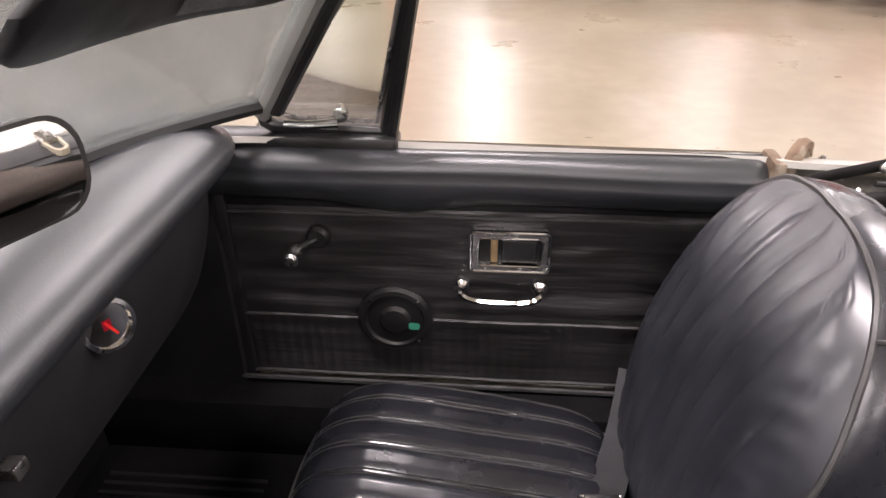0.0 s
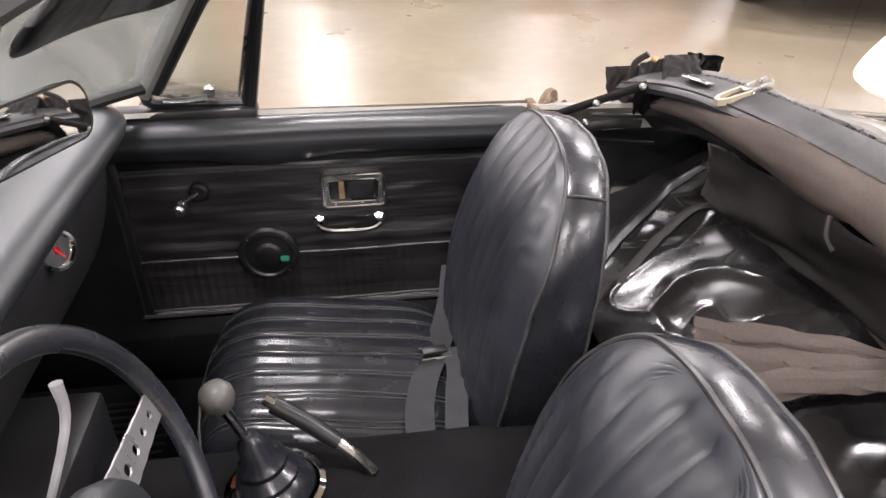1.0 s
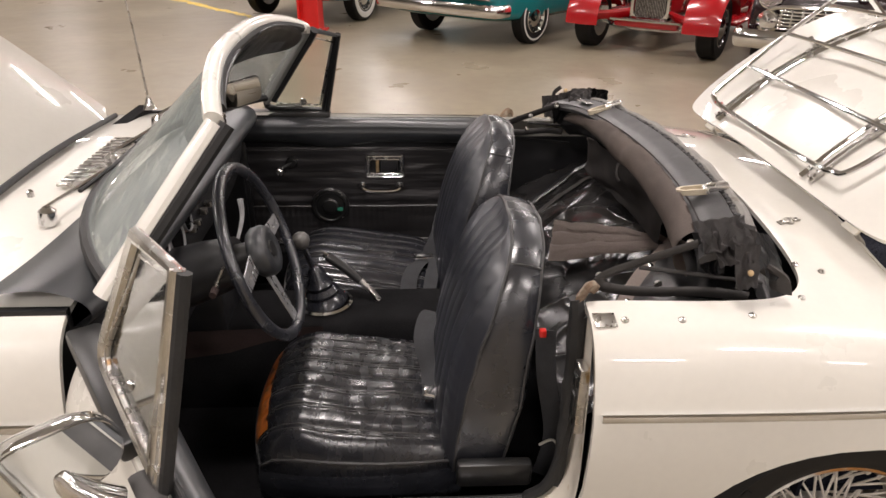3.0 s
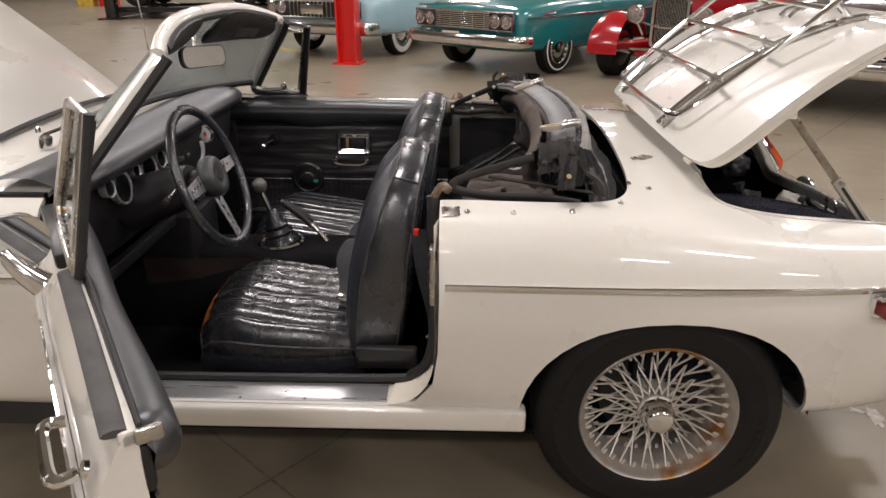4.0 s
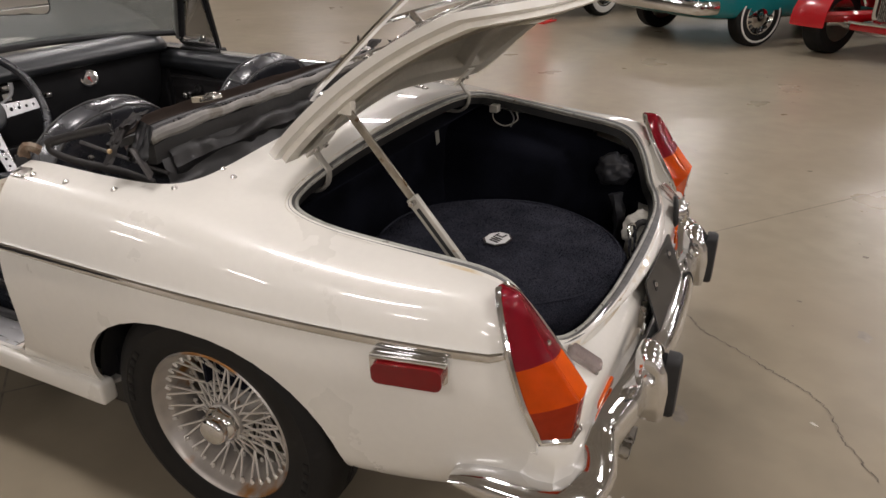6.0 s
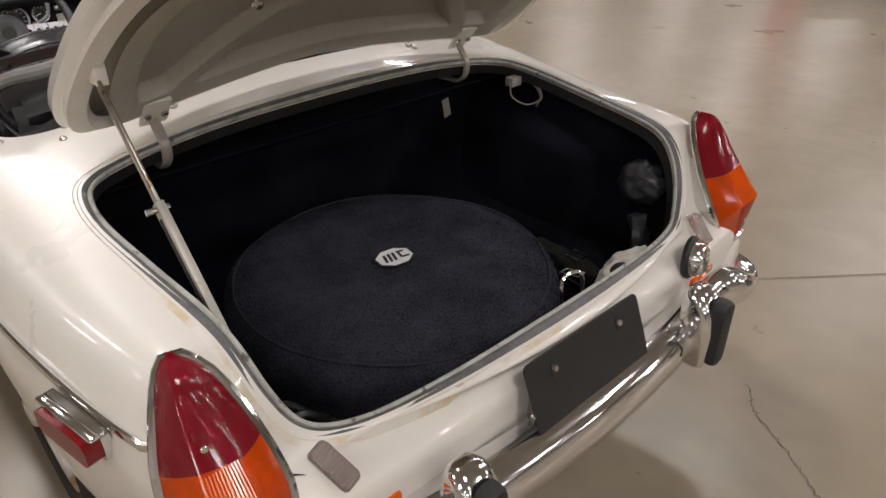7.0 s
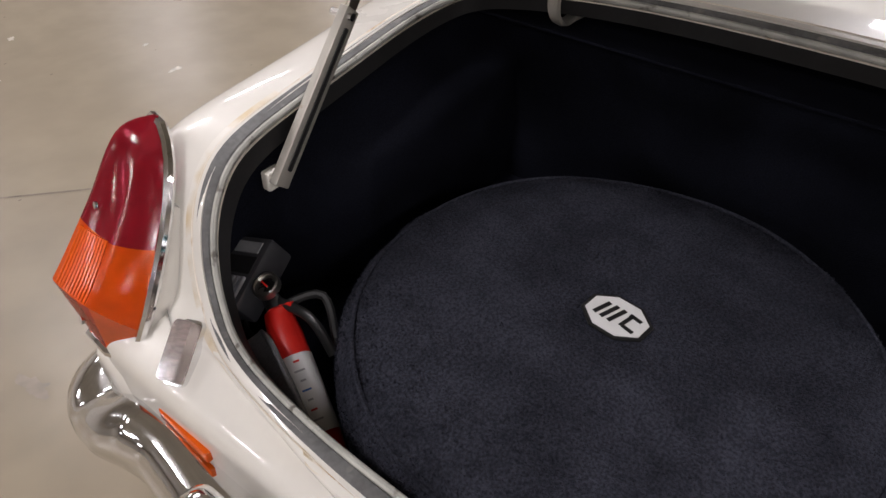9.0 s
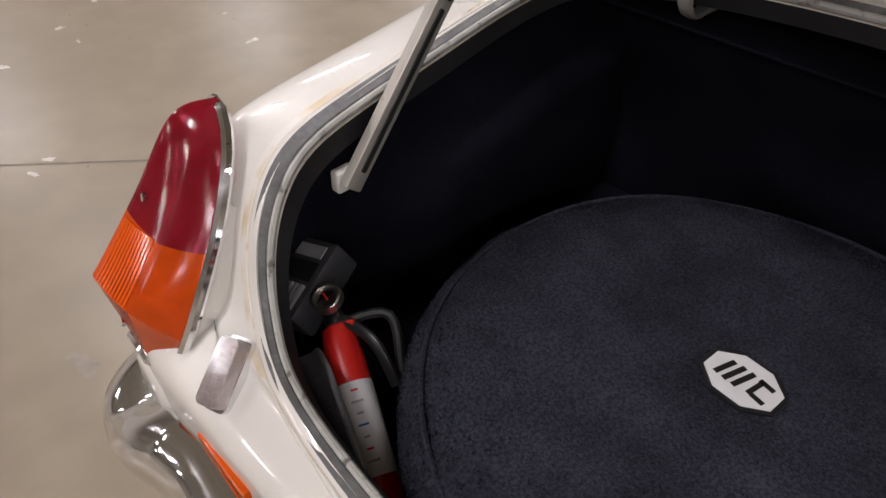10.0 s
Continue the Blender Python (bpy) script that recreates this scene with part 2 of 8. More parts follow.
FOOT_LENS = lens("red_orange_reflector", (0.55, 0.045, 0.006), rough=0.08, scatter=0.10)
MARKER_LENS = lens("side_marker_lens", (0.20, 0.006, 0.008), scatter=0.2)
CLEAR_LENS = lens("clear_ribbed_lens", (0.80, 0.70, 0.66), rough=0.12, scatter=0.8)
RED = mat("red_enamel", (0.62, 0.018, 0.012), 0.3, var=0.1, scale=20, coat=0.4)
RED_POST = mat("red_gloss_paint", (0.60, 0.012, 0.010), 0.35, var=0.08, scale=4, fine=0.06, fine_scale=60)
WHITE = mat("white_print", (0.74, 0.74, 0.73), 0.5, var=0.04, scale=40)
BLUE = mat("blue_print", (0.05, 0.16, 0.45), 0.5, var=0.1, scale=30)
GREEN = mat("green_label", (0.05, 0.30, 0.20), 0.5, var=0.1, scale=40)
AMBER = mat("varnished_wood_knob", (0.55, 0.22, 0.05), 0.3, var=0.2, scale=30, coat=0.4)
# colour of an orange reflection under the dash
ORANGE_GLINT = mat("orange_glint_paint", (0.50, 0.17, 0.05), 0.3, 0.6, var=0.3, scale=20)
BROWN = mat("dark_red_brown_carpet", (0.030, 0.016, 0.014), 0.9, var=0.3, scale=12, fine=0.3, fine_scale=300)
YELLOW = mat("yellow_floor_paint", (0.58, 0.40, 0.05), 0.55, var=0.25, scale=8)
CLOTH = mat("off_white_rag", (0.55, 0.53, 0.47), 0.85, var=0.12, scale=20, fine=0.15, fine_scale=220)


# ---- mesh helpers ----
def link(name, bm, material, parent=None, label="", smooth=35.0):
    me = bpy.data.meshes.new(name)
    bm.normal_update()
    if smooth:
        for f in bm.faces:
            f.smooth = True
        for e in bm.edges:
            if len(e.link_faces) == 2 and e.calc_face_angle(0) > radians(smooth):
                e.smooth = False
    bm.to_mesh(me)
    bm.free()
    me.materials.append(material)
    ob = new(name, me)
    if parent is not None:
        ob.parent = parent
    if label:
        tagged(ob, label)
    return ob


def part(name, bm, material, parent, label="", smooth=35.0):
    return link(name, bm, material, parent, label, smooth)


def share(name, mesh_ob, parent, m=None):
    """Another piece on the mesh of mesh_ob."""
    ob = new(name, mesh_ob.data)
    ob.parent = parent
    if m is not None:
        ob.matrix_basis = m
    return ob


def thing(name, label, category, m=None, group="", kind=""):
    ob = new(name)
    ob.empty_display_size = 0.1
    if m is not None:
        ob.matrix_basis = m
    return tagged(ob, label, category, group, kind)


def moved(bm, m):
    bmesh.ops.transform(bm, matrix=m, verts=bm.verts)
    return bm


def box(lo, hi, bevel=0.0, seg=2):
    bm = bmesh.new()
    bmesh.ops.create_cube(bm, size=1)
    bmesh.ops.scale(bm, vec=[max(b - a, 1e-4) for a, b in zip(lo, hi)], verts=bm.verts)
    bmesh.ops.translate(bm, vec=[(b + a) / 2 for a, b in zip(lo, hi)], verts=bm.verts)
    if bevel:
        bmesh.ops.bevel(bm, geom=bm.edges[:], offset=bevel, segments=seg, affect="EDGES", profile=0.5)
    return bm


def join(*bms):
    out = bmesh.new()
    for b in bms:
        tmp = bpy.data.meshes.new("tmp")
        b.to_mesh(tmp)
        b.free()
        out.from_mesh(tmp)
        bpy.data.meshes.remove(tmp)
    return out


def smooth_line(points, n=8, closed=False):
    """Catmull-Rom curve through points."""
    pts = [Vector(p) for p in points]
    k = len(pts)
    out = []
    for i in range(k if closed else k - 1):
        if closed:
            a, b, c, d = (pts[(i + j) % k] for j in (-1, 0, 1, 2))
        else:
            a, b, c, d = pts[max(i - 1, 0)], pts[i], pts[i + 1], pts[min(i + 2, k - 1)]
        for j in range(n):
            t = j / n
            out.append(0.5 * ((2 * b) + (c - a) * t + (2 * a - 5 * b + 4 * c - d) * t * t + (3 * b - a - 3 * c + d) * t ** 3))
    if not closed:
        out.append(pts[-1])
    return out


def loft(rings, closed_ring=True, cap=True, closed_path=False):
    bm = bmesh.new()
    rows = [[bm.verts.new(p) for p in ring] for ring in rings]
    n = len(rows[0])
    pairs = list(zip(rows, rows[1:])) + ([(rows[-1], rows[0])] if closed_path else [])
    for a, b in pairs:
        for i in range(n if closed_ring else n - 1):
            j = (i + 1) % n
            try:
                bm.faces.new((a[i], a[j], b[j], b[i]))
            except ValueError:
                pass
    if cap and closed_ring and not closed_path:
        bm.faces.new(rows[0][::-1])
        bm.faces.new(rows[-1])
    bmesh.ops.recalc_face_normals(bm, faces=bm.faces)
    return bm


def tube(points, radius, seg=10, closed=False, flat=1.0, up=None, cap=True, wobble=0.0):
    """A round or oval bar swept along points; radius may be a function of the share of the way."""
    pts = [Vector(p) for p in points]
    n = len(pts)
    rings = []
    normal = Vector(up) if up else None
    for i, p in enumerate(pts):
        a = pts[(i - 1) % n] if closed or i else pts[0]
        b = pts[(i + 1) % n] if closed or i < n - 1 else pts[-1]
        along = (b - a).normalized()
        if normal is None:
            normal = along.orthogonal()
        side = along.cross(normal).normalized()
        normal = side.cross(along).normalized()
        r = radius(i / max(n - 1, 1)) if callable(radius) else radius
        ring = []
        for k in range(seg):
            an = 2 * math.pi * k / seg
            rr = r * (1 + wobble * noise.noise(p * 22 + Vector((k * 1.7, 0, 0)))) if wobble else r
            ring.append(p + side * (math.cos(an) * rr) + normal * (math.sin(an) * rr * flat))
        rings.append(ring)
    return loft(rings, True, cap, closed)


def rod(a, b, r, seg=8, r2=None):
    return tube([a, b], (lambda t: r + (r2 - r) * t) if r2 is not None else r, seg)


def lathe(profile, seg=32, m=None, hollow=False):
    """A turned body about local z from (radius, height) pairs; hollow: the profile closes on itself."""
    rings = []
    for r, z in profile:
        rings.append([(max(r, 1e-4) * math.cos(2 * math.pi * k / seg), max(r, 1e-4) * math.sin(2 * math.pi * k / seg), z) for k in range(seg)])
    bm = loft(rings, True, not hollow, hollow)
    if m is not None:
        moved(bm, m)
    return bm


def turn_to(axis, at=(0, 0, 0)):
    """The pose that lays local z along axis."""
    return Matrix.Translation(at) @ Vector(axis).normalized().to_track_quat("Z", "Y").to_matrix().to_4x4()


def grid(fn, nu, nv, close_u=False):
    bm = bmesh.new()
    rows = [[bm.verts.new(fn(i / nu, j / nv)) for j in range(nv + 1)] for i in range(nu + 1)]
    for i in range(nu):
        for j in range(nv):
            bm.faces.new((rows[i][j], rows[i][j + 1], rows[i + 1][j + 1], rows[i + 1][j]))
    return bm


def prism(outline, lo, hi, m=None):
    """A plan outline (x, y) stood up from lo to hi."""
    bm = loft([[(x, y, lo) for x, y in outline], [(x, y, hi) for x, y in outline]])
    if m is not None:
        moved(bm, m)
    return bm


def rounded(w, h, r, n=5, cx=0.0, cy=0.0):
    """A rounded rectangle outline, w by h."""
    out = []
    for sx, sy, a0 in ((1, 1, 0), (-1, 1, 90), (-1, -1, 180), (1, -1, 270)):
        for k in range(n + 1):
            an = radians(a0 + 90 * k / n)
            out.append((cx + sx * (w / 2 - r) + r * math.cos(an), cy + sy * (h / 2 - r) + r * math.sin(an)))
    return out


def solid_sheet(bm, thick):
    """Gives an open sheet thickness."""
    geom = bmesh.ops.solidify(bm, geom=bm.faces[:], thickness=thick)
    bmesh.ops.recalc_face_normals(bm, faces=bm.faces)
    return bm


def baked(ob):
    """Turns an object's modifiers into its mesh."""
    bpy.context.view_layer.update()
    deps = bpy.context.evaluated_depsgraph_get()
    me = bpy.data.meshes.new_from_object(ob.evaluated_get(deps))
    ob.modifiers.clear()
    ob.data = me
    return ob


def cut(ob, *cutters):
    """Takes the cutters' bodies away from ob."""
    obs = []
    for k, bm in enumerate(cutters):
        bmesh.ops.recalc_face_normals(bm, faces=bm.faces)
        me = bpy.data.meshes.new("cutter")
        bm.to_mesh(me)
        bm.free()
        c = new("cutter", me)
        obs.append(c)
        mod = ob.modifiers.new("cut", "BOOLEAN")
        mod.operation, mod.object, mod.solver = "DIFFERENCE", c, "MANIFOLD"
    baked(ob)
    for c in obs:
        bpy.data.objects.remove(c)
    return ob


def shade(ob, angle=35.0):
    """Smooth shading with hard edges past the angle."""
    bm = bmesh.new()
    bm.from_mesh(ob.data)
    for f in bm.faces:
        f.smooth = True
    for e in bm.edges:
        e.smooth = not (len(e.link_faces) == 2 and e.calc_face_angle(0) > radians(angle))
    bm.to_mesh(ob.data)
    bm.free()
    return ob


def bars(w, h, rows, parent, material, m, rnd, depth=0.0006):
    """Unreadable print: plain bars, line by line, on a plate in the local xy plane."""
    for i in range(rows):
        y = h / 2 - (i + 0.5) * h / rows
        wide = w * rnd.uniform(0.6, 1.0)
        part("print_bar", moved(box((-w / 2, y - 0.25 * h / rows, 0), (-w / 2 + wide, y + 0.25 * h / rows, depth)), m), material, parent, smooth=0)


# ---- the hall ----
floor = link("floor", box((-30, -20, -0.2), (24, 32, 0)), CONCRETE)
tagged(floor, "polished tan concrete slab with cracks and scuffs", "floor", kind="structure")
for _n, _lo, _hi in (("wall_north", (-30, 32, 0), (24, 32.2, 6.6)), ("wall_south", (-30, -20.2, 0), (24, -20, 6.6)),
                     ("wall_west", (-30.2, -20, 0), (-30, 32, 6.6)), ("wall_east", (24, -20, 0), (24.2, 32, 6.6))):
    tagged(link(_n, box(_lo, _hi), WALL), "plain painted block wall of the hall", "wall", kind="structure")
tagged(link("ceiling", box((-30, -20, 6.6), (24, 32, 6.8)), DECK_STEEL), "plain dark steel deck ceiling", "ceiling", kind="structure")


def ceiling_lamp():
    lamp = thing("ceiling_lamp", "white box lamp hanging under the ceiling", "lamp", group="lamps of the hall")
    part("housing", box((-0.80, -0.28, 0.03), (0.80, 0.28, 0.10), 0.01), WHITE, lamp)
    # added fill light, no known part of the lamp
    part("fill_glow_box", box((-0.70, -0.06, 0.101), (0.70, 0.06, 0.170), 0.01), FILL_GLOW, lamp, "added glowing box that lights the ceiling for fill")
    for s in (-1, 1):
        part("rod", rod((s * 0.6, 0, 0.1), (s * 0.6, 0, 0.72), 0.008, 6), CHROME_DULL, lamp)
    return lamp


_first = None
for _y in LAMP_ROWS:
    for _x in LAMP_COLUMNS:
        _m = Matrix.Translation((_x, _y, CEILING - 0.32))
        if _first is None:
            _first = ceiling_lamp()
            _first.matrix_basis = _m
        else:
            copy_thing(_first, _m)

# ---- the white roadster: body shell ----
car = thing("convertible_car", "white two-seat roadster, top folded, boot and bonnet open", "car")

STATIONS = (  # along, half width, bottom, shoulder height, middle height
    (-2.98, 0.52, 0.40, 0.64, 0.66), (-2.86, 0.63, 0.31, 0.73, 0.75), (-2.40, 0.715, 0.285, 0.80, 0.845), (-1.90, 0.735, 0.28, 0.825, 0.875),
    (-1.45, 0.742, 0.28, 0.835, 0.885), (-1.00, 0.745, 0.28, 0.826, 0.872), (-0.53, 0.748, 0.285, 0.812, 0.862), (-0.15, 0.748, 0.29, 0.806, 0.860),
    (0.10, 0.745, 0.285, 0.780, 0.862), (0.30, 0.735, 0.282, 0.757, 0.845), (0.46, 0.715, 0.290, 0.752, 0.800), (0.58, 0.690, 0.302, 0.757, 0.745),
    (0.645, 0.680, 0.312, 0.738, 0.708), (0.70, 0.672, 0.325, 0.632, 0.648), (0.742, 0.652, 0.345, 0.562, 0.600))


FALL = {0.46: -0.002, 0.58: 0.018, 0.645: 0.038}


def ring(x, w, zb, zt, zc):
    k = min(max((zt - zb) / 0.54, 0.35), 1)
    low = 0.0
    pull = 0.0 if x < 0.6 else min((x - 0.6) * 0.48, 0.070)
    pts = [(x, 0, zb), (x, w - 0.13, zb), (x, w - 0.035 + low, zb + 0.012), (x, w - 0.004 + low, zb + 0.12 * k), (x, w + 0.010, zb + 0.29 * k),
            (x, w + 0.003, zb + 0.38 * k), (x, w - 0.028, zt - 0.055 * k), (x, w - 0.068, zt - 0.002), (x, w - (0.165 if 0.05 < x < 0.6 else 0.13), zt - FALL[x] if x in FALL else zt + (0.55 if x > 0.6 else 0.12 if x > 0.05 else 0.25) * (zc - zt)),
            (x, w * 0.45, zt + 0.85 * (zc - zt)), (x, 0, zc)]
    return [(px - pull * ((abs(py) / 0.51) ** 4 if abs(py) < 0.51 else max(0, 1 - ((abs(py) - 0.51) / 0.09) ** 2)) * min(1, max(0, (pz - 0.44) / 0.08)), py, pz) for px, py, pz in pts]


def body_shell():
    rings = [ring(*s) for s in STATIONS]
    last = rings[-1]
    mid = 0.47
    rings.append([(0.772 - (0.742 - x) * 1.1 + 0.014 * (1 - abs(y) / 0.64), y * 0.970, mid + (z - mid) * 0.93) for x, y, z in last])
    rings.append([(0.786 - (0.742 - x) * 1.1 + 0.012 * (1 - abs(y) / 0.64), y * 0.86, mid + (z - mid) * 0.80) for x, y, z in last])
    bm = bmesh.new()
    rows = []
    for r in rings:
        right = [bm.verts.new(p) for p in r]
        left = [right[0]] + [bm.verts.new((p[0], -p[1], p[2])) for p in r[1:-1]] + [right[-1]]
        rows.append(right + left[-2:0:-1])
    n = len(rows[0])
    for a, b in zip(rows, rows[1:]):
        for i in range(n):
            bm.faces.new((a[i], a[(i + 1) % n], b[(i + 1) % n], b[i]))
    for r in (rows[0], rows[-1]):  # nose and tail panel, closed with strips across
        for i in range(1, 10):
            if i == 1:
                bm.faces.new((r[0], r[1], r[n - 1]))
            if i < 9:
                bm.faces.new((r[i], r[i + 1], r[n - i - 1], r[n - i]))
        bm.faces.new((r[9], r[10], r[11]))
    bmesh.ops.recalc_face_normals(bm, faces=bm.faces)
    ob = part("body_shell", bm, PAINT, car, "cream-white painted steel body, glossy")
    ob.modifiers.new("round", "SUBSURF").levels = 3
    ob.modifiers["round"].render_levels = 3
    s = ob.modifiers.new("thick", "SOLIDIFY")
    s.thickness, s.offset = 0.010, -1
    return baked(ob)


shell = body_shell()

# boot opening: laid out on the slope of the closed lid
SLOPE = math.atan2(0.27, 0.63)
BOOT = Matrix.Translation((0.125, 0, 0.862)) @ Matrix.Rotation(SLOPE, 4, "Y")


def boot_outline(grow=0.0, n=10):
    """Half-wide front, narrower rear, round corners; u runs backwards, v across."""
    keys = [(0.0, 0.0), (0.002, 0.20), (0.005, 0.37), (0.010, 0.465), (0.027, 0.525), (0.070, 0.553), (0.156, 0.563), (0.285, 0.555), (0.398, 0.545), (0.511, 0.533),
            (0.575, 0.518), (0.620, 0.488), (0.652, 0.43), (0.672, 0.34), (0.685, 0.20), (0.690, 0.0)]
    mid = 0.345
    side = []
    for u, v in keys:
        d = math.hypot(u - mid, v) or 1
        side.append((u + grow * (u - mid) / d, v + grow * v / d, 0))
    loop = side + [(u, -v, 0) for u, v, _ in side[-2:0:-1]]
    return [(p.x, p.y) for p in smooth_line(loop, n, True)]


def plan_loop(keys, n=8):
    loop = list(keys) + [(x, -y) for x, y in reversed(keys) if y > 1e-6]
    return [(p.x, p.y) for p in smooth_line([(x, y, 0) for x, y in loop], n, True)]


COCKPIT = ((-1.50, 0.02), (-1.485, 0.35), (-1.43, 0.56), (-1.37, 0.635), (-1.20, 0.662), (-0.85, 0.664), (-0.58, 0.660), (-0.525, 0.616), (-0.30, 0.612), (-0.17, 0.598),
           (-0.105, 0.555), (-0.078, 0.46), (-0.068, 0.25), (-0.062, 0.02))


def door_hole():
    pts = [(-1.425, 1.0), (-1.425, 0.42), (-1.40, 0.355), (-1.34, 0.335), (-0.66, 0.335), (-0.585, 0.355), (-0.545, 0.41), (-0.532, 0.50), (-0.528, 0.65), (-0.532, 1.0)]
    return loft([[(x, -0.92, z) for x, z in pts], [(x, -0.50, z) for x, z in pts]])


def arch(x, side):
    pts = []
    for k in range(40):
        an = 2 * math.pi * k / 40
        c, s = math.cos(an), math.sin(an)
        pts.append((x + 0.340 * math.copysign(abs(c) ** 0.86, c), 0.302 + 0.282 * math.copysign(abs(s) ** 0.92, s)))
    return loft([[(px, side * 0.93, pz) for px, pz in pts], [(px, side * 0.45, pz) for px, pz in pts]])


cut(shell, prism(plan_loop(COCKPIT), 0.70, 1.2), prism(boot_outline(), -0.16, 0.3, BOOT), door_hole(),
    arch(0.0, -1), arch(0.0, 1), arch(-2.31, -1), arch(-2.31, 1), box((-1.72, -0.61, 0.18), (-0.05, 0.61, 0.34)), box((-0.02, -0.40, 0.20), (0.72, 0.40, 0.40)),
    prism(plan_loop(((-2.72, 0.02), (-2.70, 0.30), (-2.60, 0.40), (-1.90, 0.50), (-1.77, 0.49), (-1.750, 0.43), (-1.735, 0.20), (-1.732, 0.02))), 0.72, 1.2))
shade(shell, 40)


# rolled lip and rubber seal round the boot opening
def boot_loop(grow, lift, n=8):
    deps = bpy.context.evaluated_depsgraph_get()
    out = []
    for u, v in boot_outline(grow, n):
        p = BOOT @ Vector((u, v, 0.4))
        d = BOOT.to_3x3() @ Vector((0, 0, -1))
        hit, place, *_ = shell.ray_cast(p, d)
        z = place if hit else BOOT @ Vector((u, v, 0.02))
        out.append(z - d * lift)
    return out


bpy.context.view_layer.update()
_lip = boot_loop(0.012, 0.0)
_down = BOOT.to_3x3() @ Vector((0, 0, -1))
_mid = sum(_lip, Vector()) / len(_lip)


def boot_band(inner, outer, drop_in, drop_out):
    rows = []
    for grow, drop in ((outer, drop_out), (inner, drop_in)):
        rows.append([p + (_mid - p).normalized() * grow + _down * drop for p in _lip])
    return rows


_rows = boot_band(0.005, -0.002, 0.003, -0.001) + [boot_band(0.010, 0, 0.010, 0)[1], boot_band(0.026, 0, 0.012, 0)[1]]
part("boot_gutter", loft(_rows, True, False), PAINT_WORN, car, "white boot gutter with brown stains")
part("gutter_wall", loft([boot_band(g, 0, d, 0)[1] for g, d in ((0.026, 0.012), (0.029, 0.036), (0.016, 0.038))], True, False), RUBBER, car)
_rows = [boot_band(g, 0, d, 0)[1] for g, d in ((0.003, 0.004), (0.005, -0.0015), (0.010, -0.002), (0.019, 0.001), (0.022, 0.006), (0.022, 0.014))]
seal = part("boot_seal", loft(_rows, True, False), SEAL, car, "flat grey rubber seal round the boot")
part("seal_lip", tube([p + (_mid - p).normalized() * 0.0245 + _down * 0.004 for p in _lip], 0.0042, 8, True, 1.3), SEAL_LIP, seal, "pale weathered lip of the seal")
_strip = [(p, q) for p, q in zip(boot_loop(0.012, 0.0007), boot_loop(0.023, 0.0007)) if p.x > 0.47 and p.y < 0]
part("rust_stain", loft([[p for p, q in _strip], [q for p, q in _strip]], False, False), RUST_PAINT, car, "yellow-brown rust stain along the boot seal")

# closed panels inside the shell
part("wheel_well", loft([[(0.355 * math.cos(a), y, 0.315 + 0.30 * math.sin(a)) for a in [math.pi * k / 16 for k in range(17)]] for y in (-0.70, -0.535)], False), RUBBER, car)
part("wheel_well", loft([[(0.355 * math.cos(a), y, 0.315 + 0.30 * math.sin(a)) for a in [math.pi * k / 16 for k in range(17)]] for y in (0.70, 0.535)], False), RUBBER, car)
part("well_back", box((-0.36, -0.542, 0.30), (0.36, -0.535, 0.60)), RUBBER, car)
part("engine_bay_floor", box((-2.74, -0.54, 0.50), (-1.60, 0.54, 0.52)), PLASTIC, car)
for _s in (-1, 1):
    part("engine_bay_side", box((-2.74, _s * 0.55 - 0.01, 0.52), (-1.60, _s * 0.55 + 0.01, 0.79)), PLASTIC, car)

# sill plate, door jamb and latch on the driver's side
part("sill_outer", box((-1.43, -0.735, 0.272), (-0.322, -0.690, 0.333), 0.010, 3), PAINT, car)
part("sill_top", box((-1.43, -0.712, 0.30), (-0.53, -0.600, 0.331), 0.004), PAINT, car)
part("sill_plate", box((-1.40, -0.706, 0.331), (-0.66, -0.628, 0.336), 0.002), TREAD, car, "brushed aluminium sill plate")
for _k in range(5):
    part("screw", lathe([(0.004, 0), (0.0035, 0.0015)], 8, Matrix.Translation((-1.34 + 0.16 * _k, -0.70, 0.336))), CHROME_DULL, car)
part("sill_seal", tube(smooth_line([(-1.40, -0.618, 0.342), (-0.70, -0.618, 0.345), (-0.60, -0.622, 0.365), (-0.556, -0.628, 0.43), (-0.540, -0.632, 0.60), (-0.538, -0.625, 0.80)], 8), 0.012, 8), RUBBER, car, "black rubber door seal")
_jamb = [(-0.540, -0.722, 0.80), (-0.540, -0.738, 0.66), (-0.540, -0.74, 0.50), (-0.556, -0.735, 0.41), (-0.60, -0.725, 0.355), (-0.66, -0.72, 0.334)]
_jamb = smooth_line(_jamb, 6)
part("door_jamb", loft([[p for p in _jamb], [(p.x + 0.012, p.y + 0.055, p.z + 0.002) for p in _jamb], [(p.x + 0.014, -0.600, p.z + 0.004) for p in _jamb]], False), PAINT_WORN, car, "white door jamb, paint chipped and stained")
latch = part("latch_striker", box((-0.552, -0.712, 0.60), (-0.534, -0.672, 0.74), 0.004), CHROME_DULL, car, "dull steel latch striker")
part("latch_slot", box((-0.556, -0.702, 0.63), (-0.551, -0.682, 0.68), 0.002), PLASTIC, latch)
part("latch_slot", box((-0.556, -0.702, 0.695), (-0.551, -0.682, 0.72), 0.002), PLASTIC, latch)
part("jamb_seal", tube(smooth_line([(-0.548, -0.625, 0.40), (-0.545, -0.63, 0.60), (-0.545, -0.628, 0.78), (-0.55, -0.622, 0.835)], 8), 0.014, 8, wobble=0.3), RUBBER, car)
part("post_cap", tube(smooth_line([(-0.545, -0.622, 0.83), (-0.53, -0.62, 0.855), (-0.515, -0.60, 0.842)], 4), 0.010, 8, wobble=0.7), RUST, car, "rusty post cap")


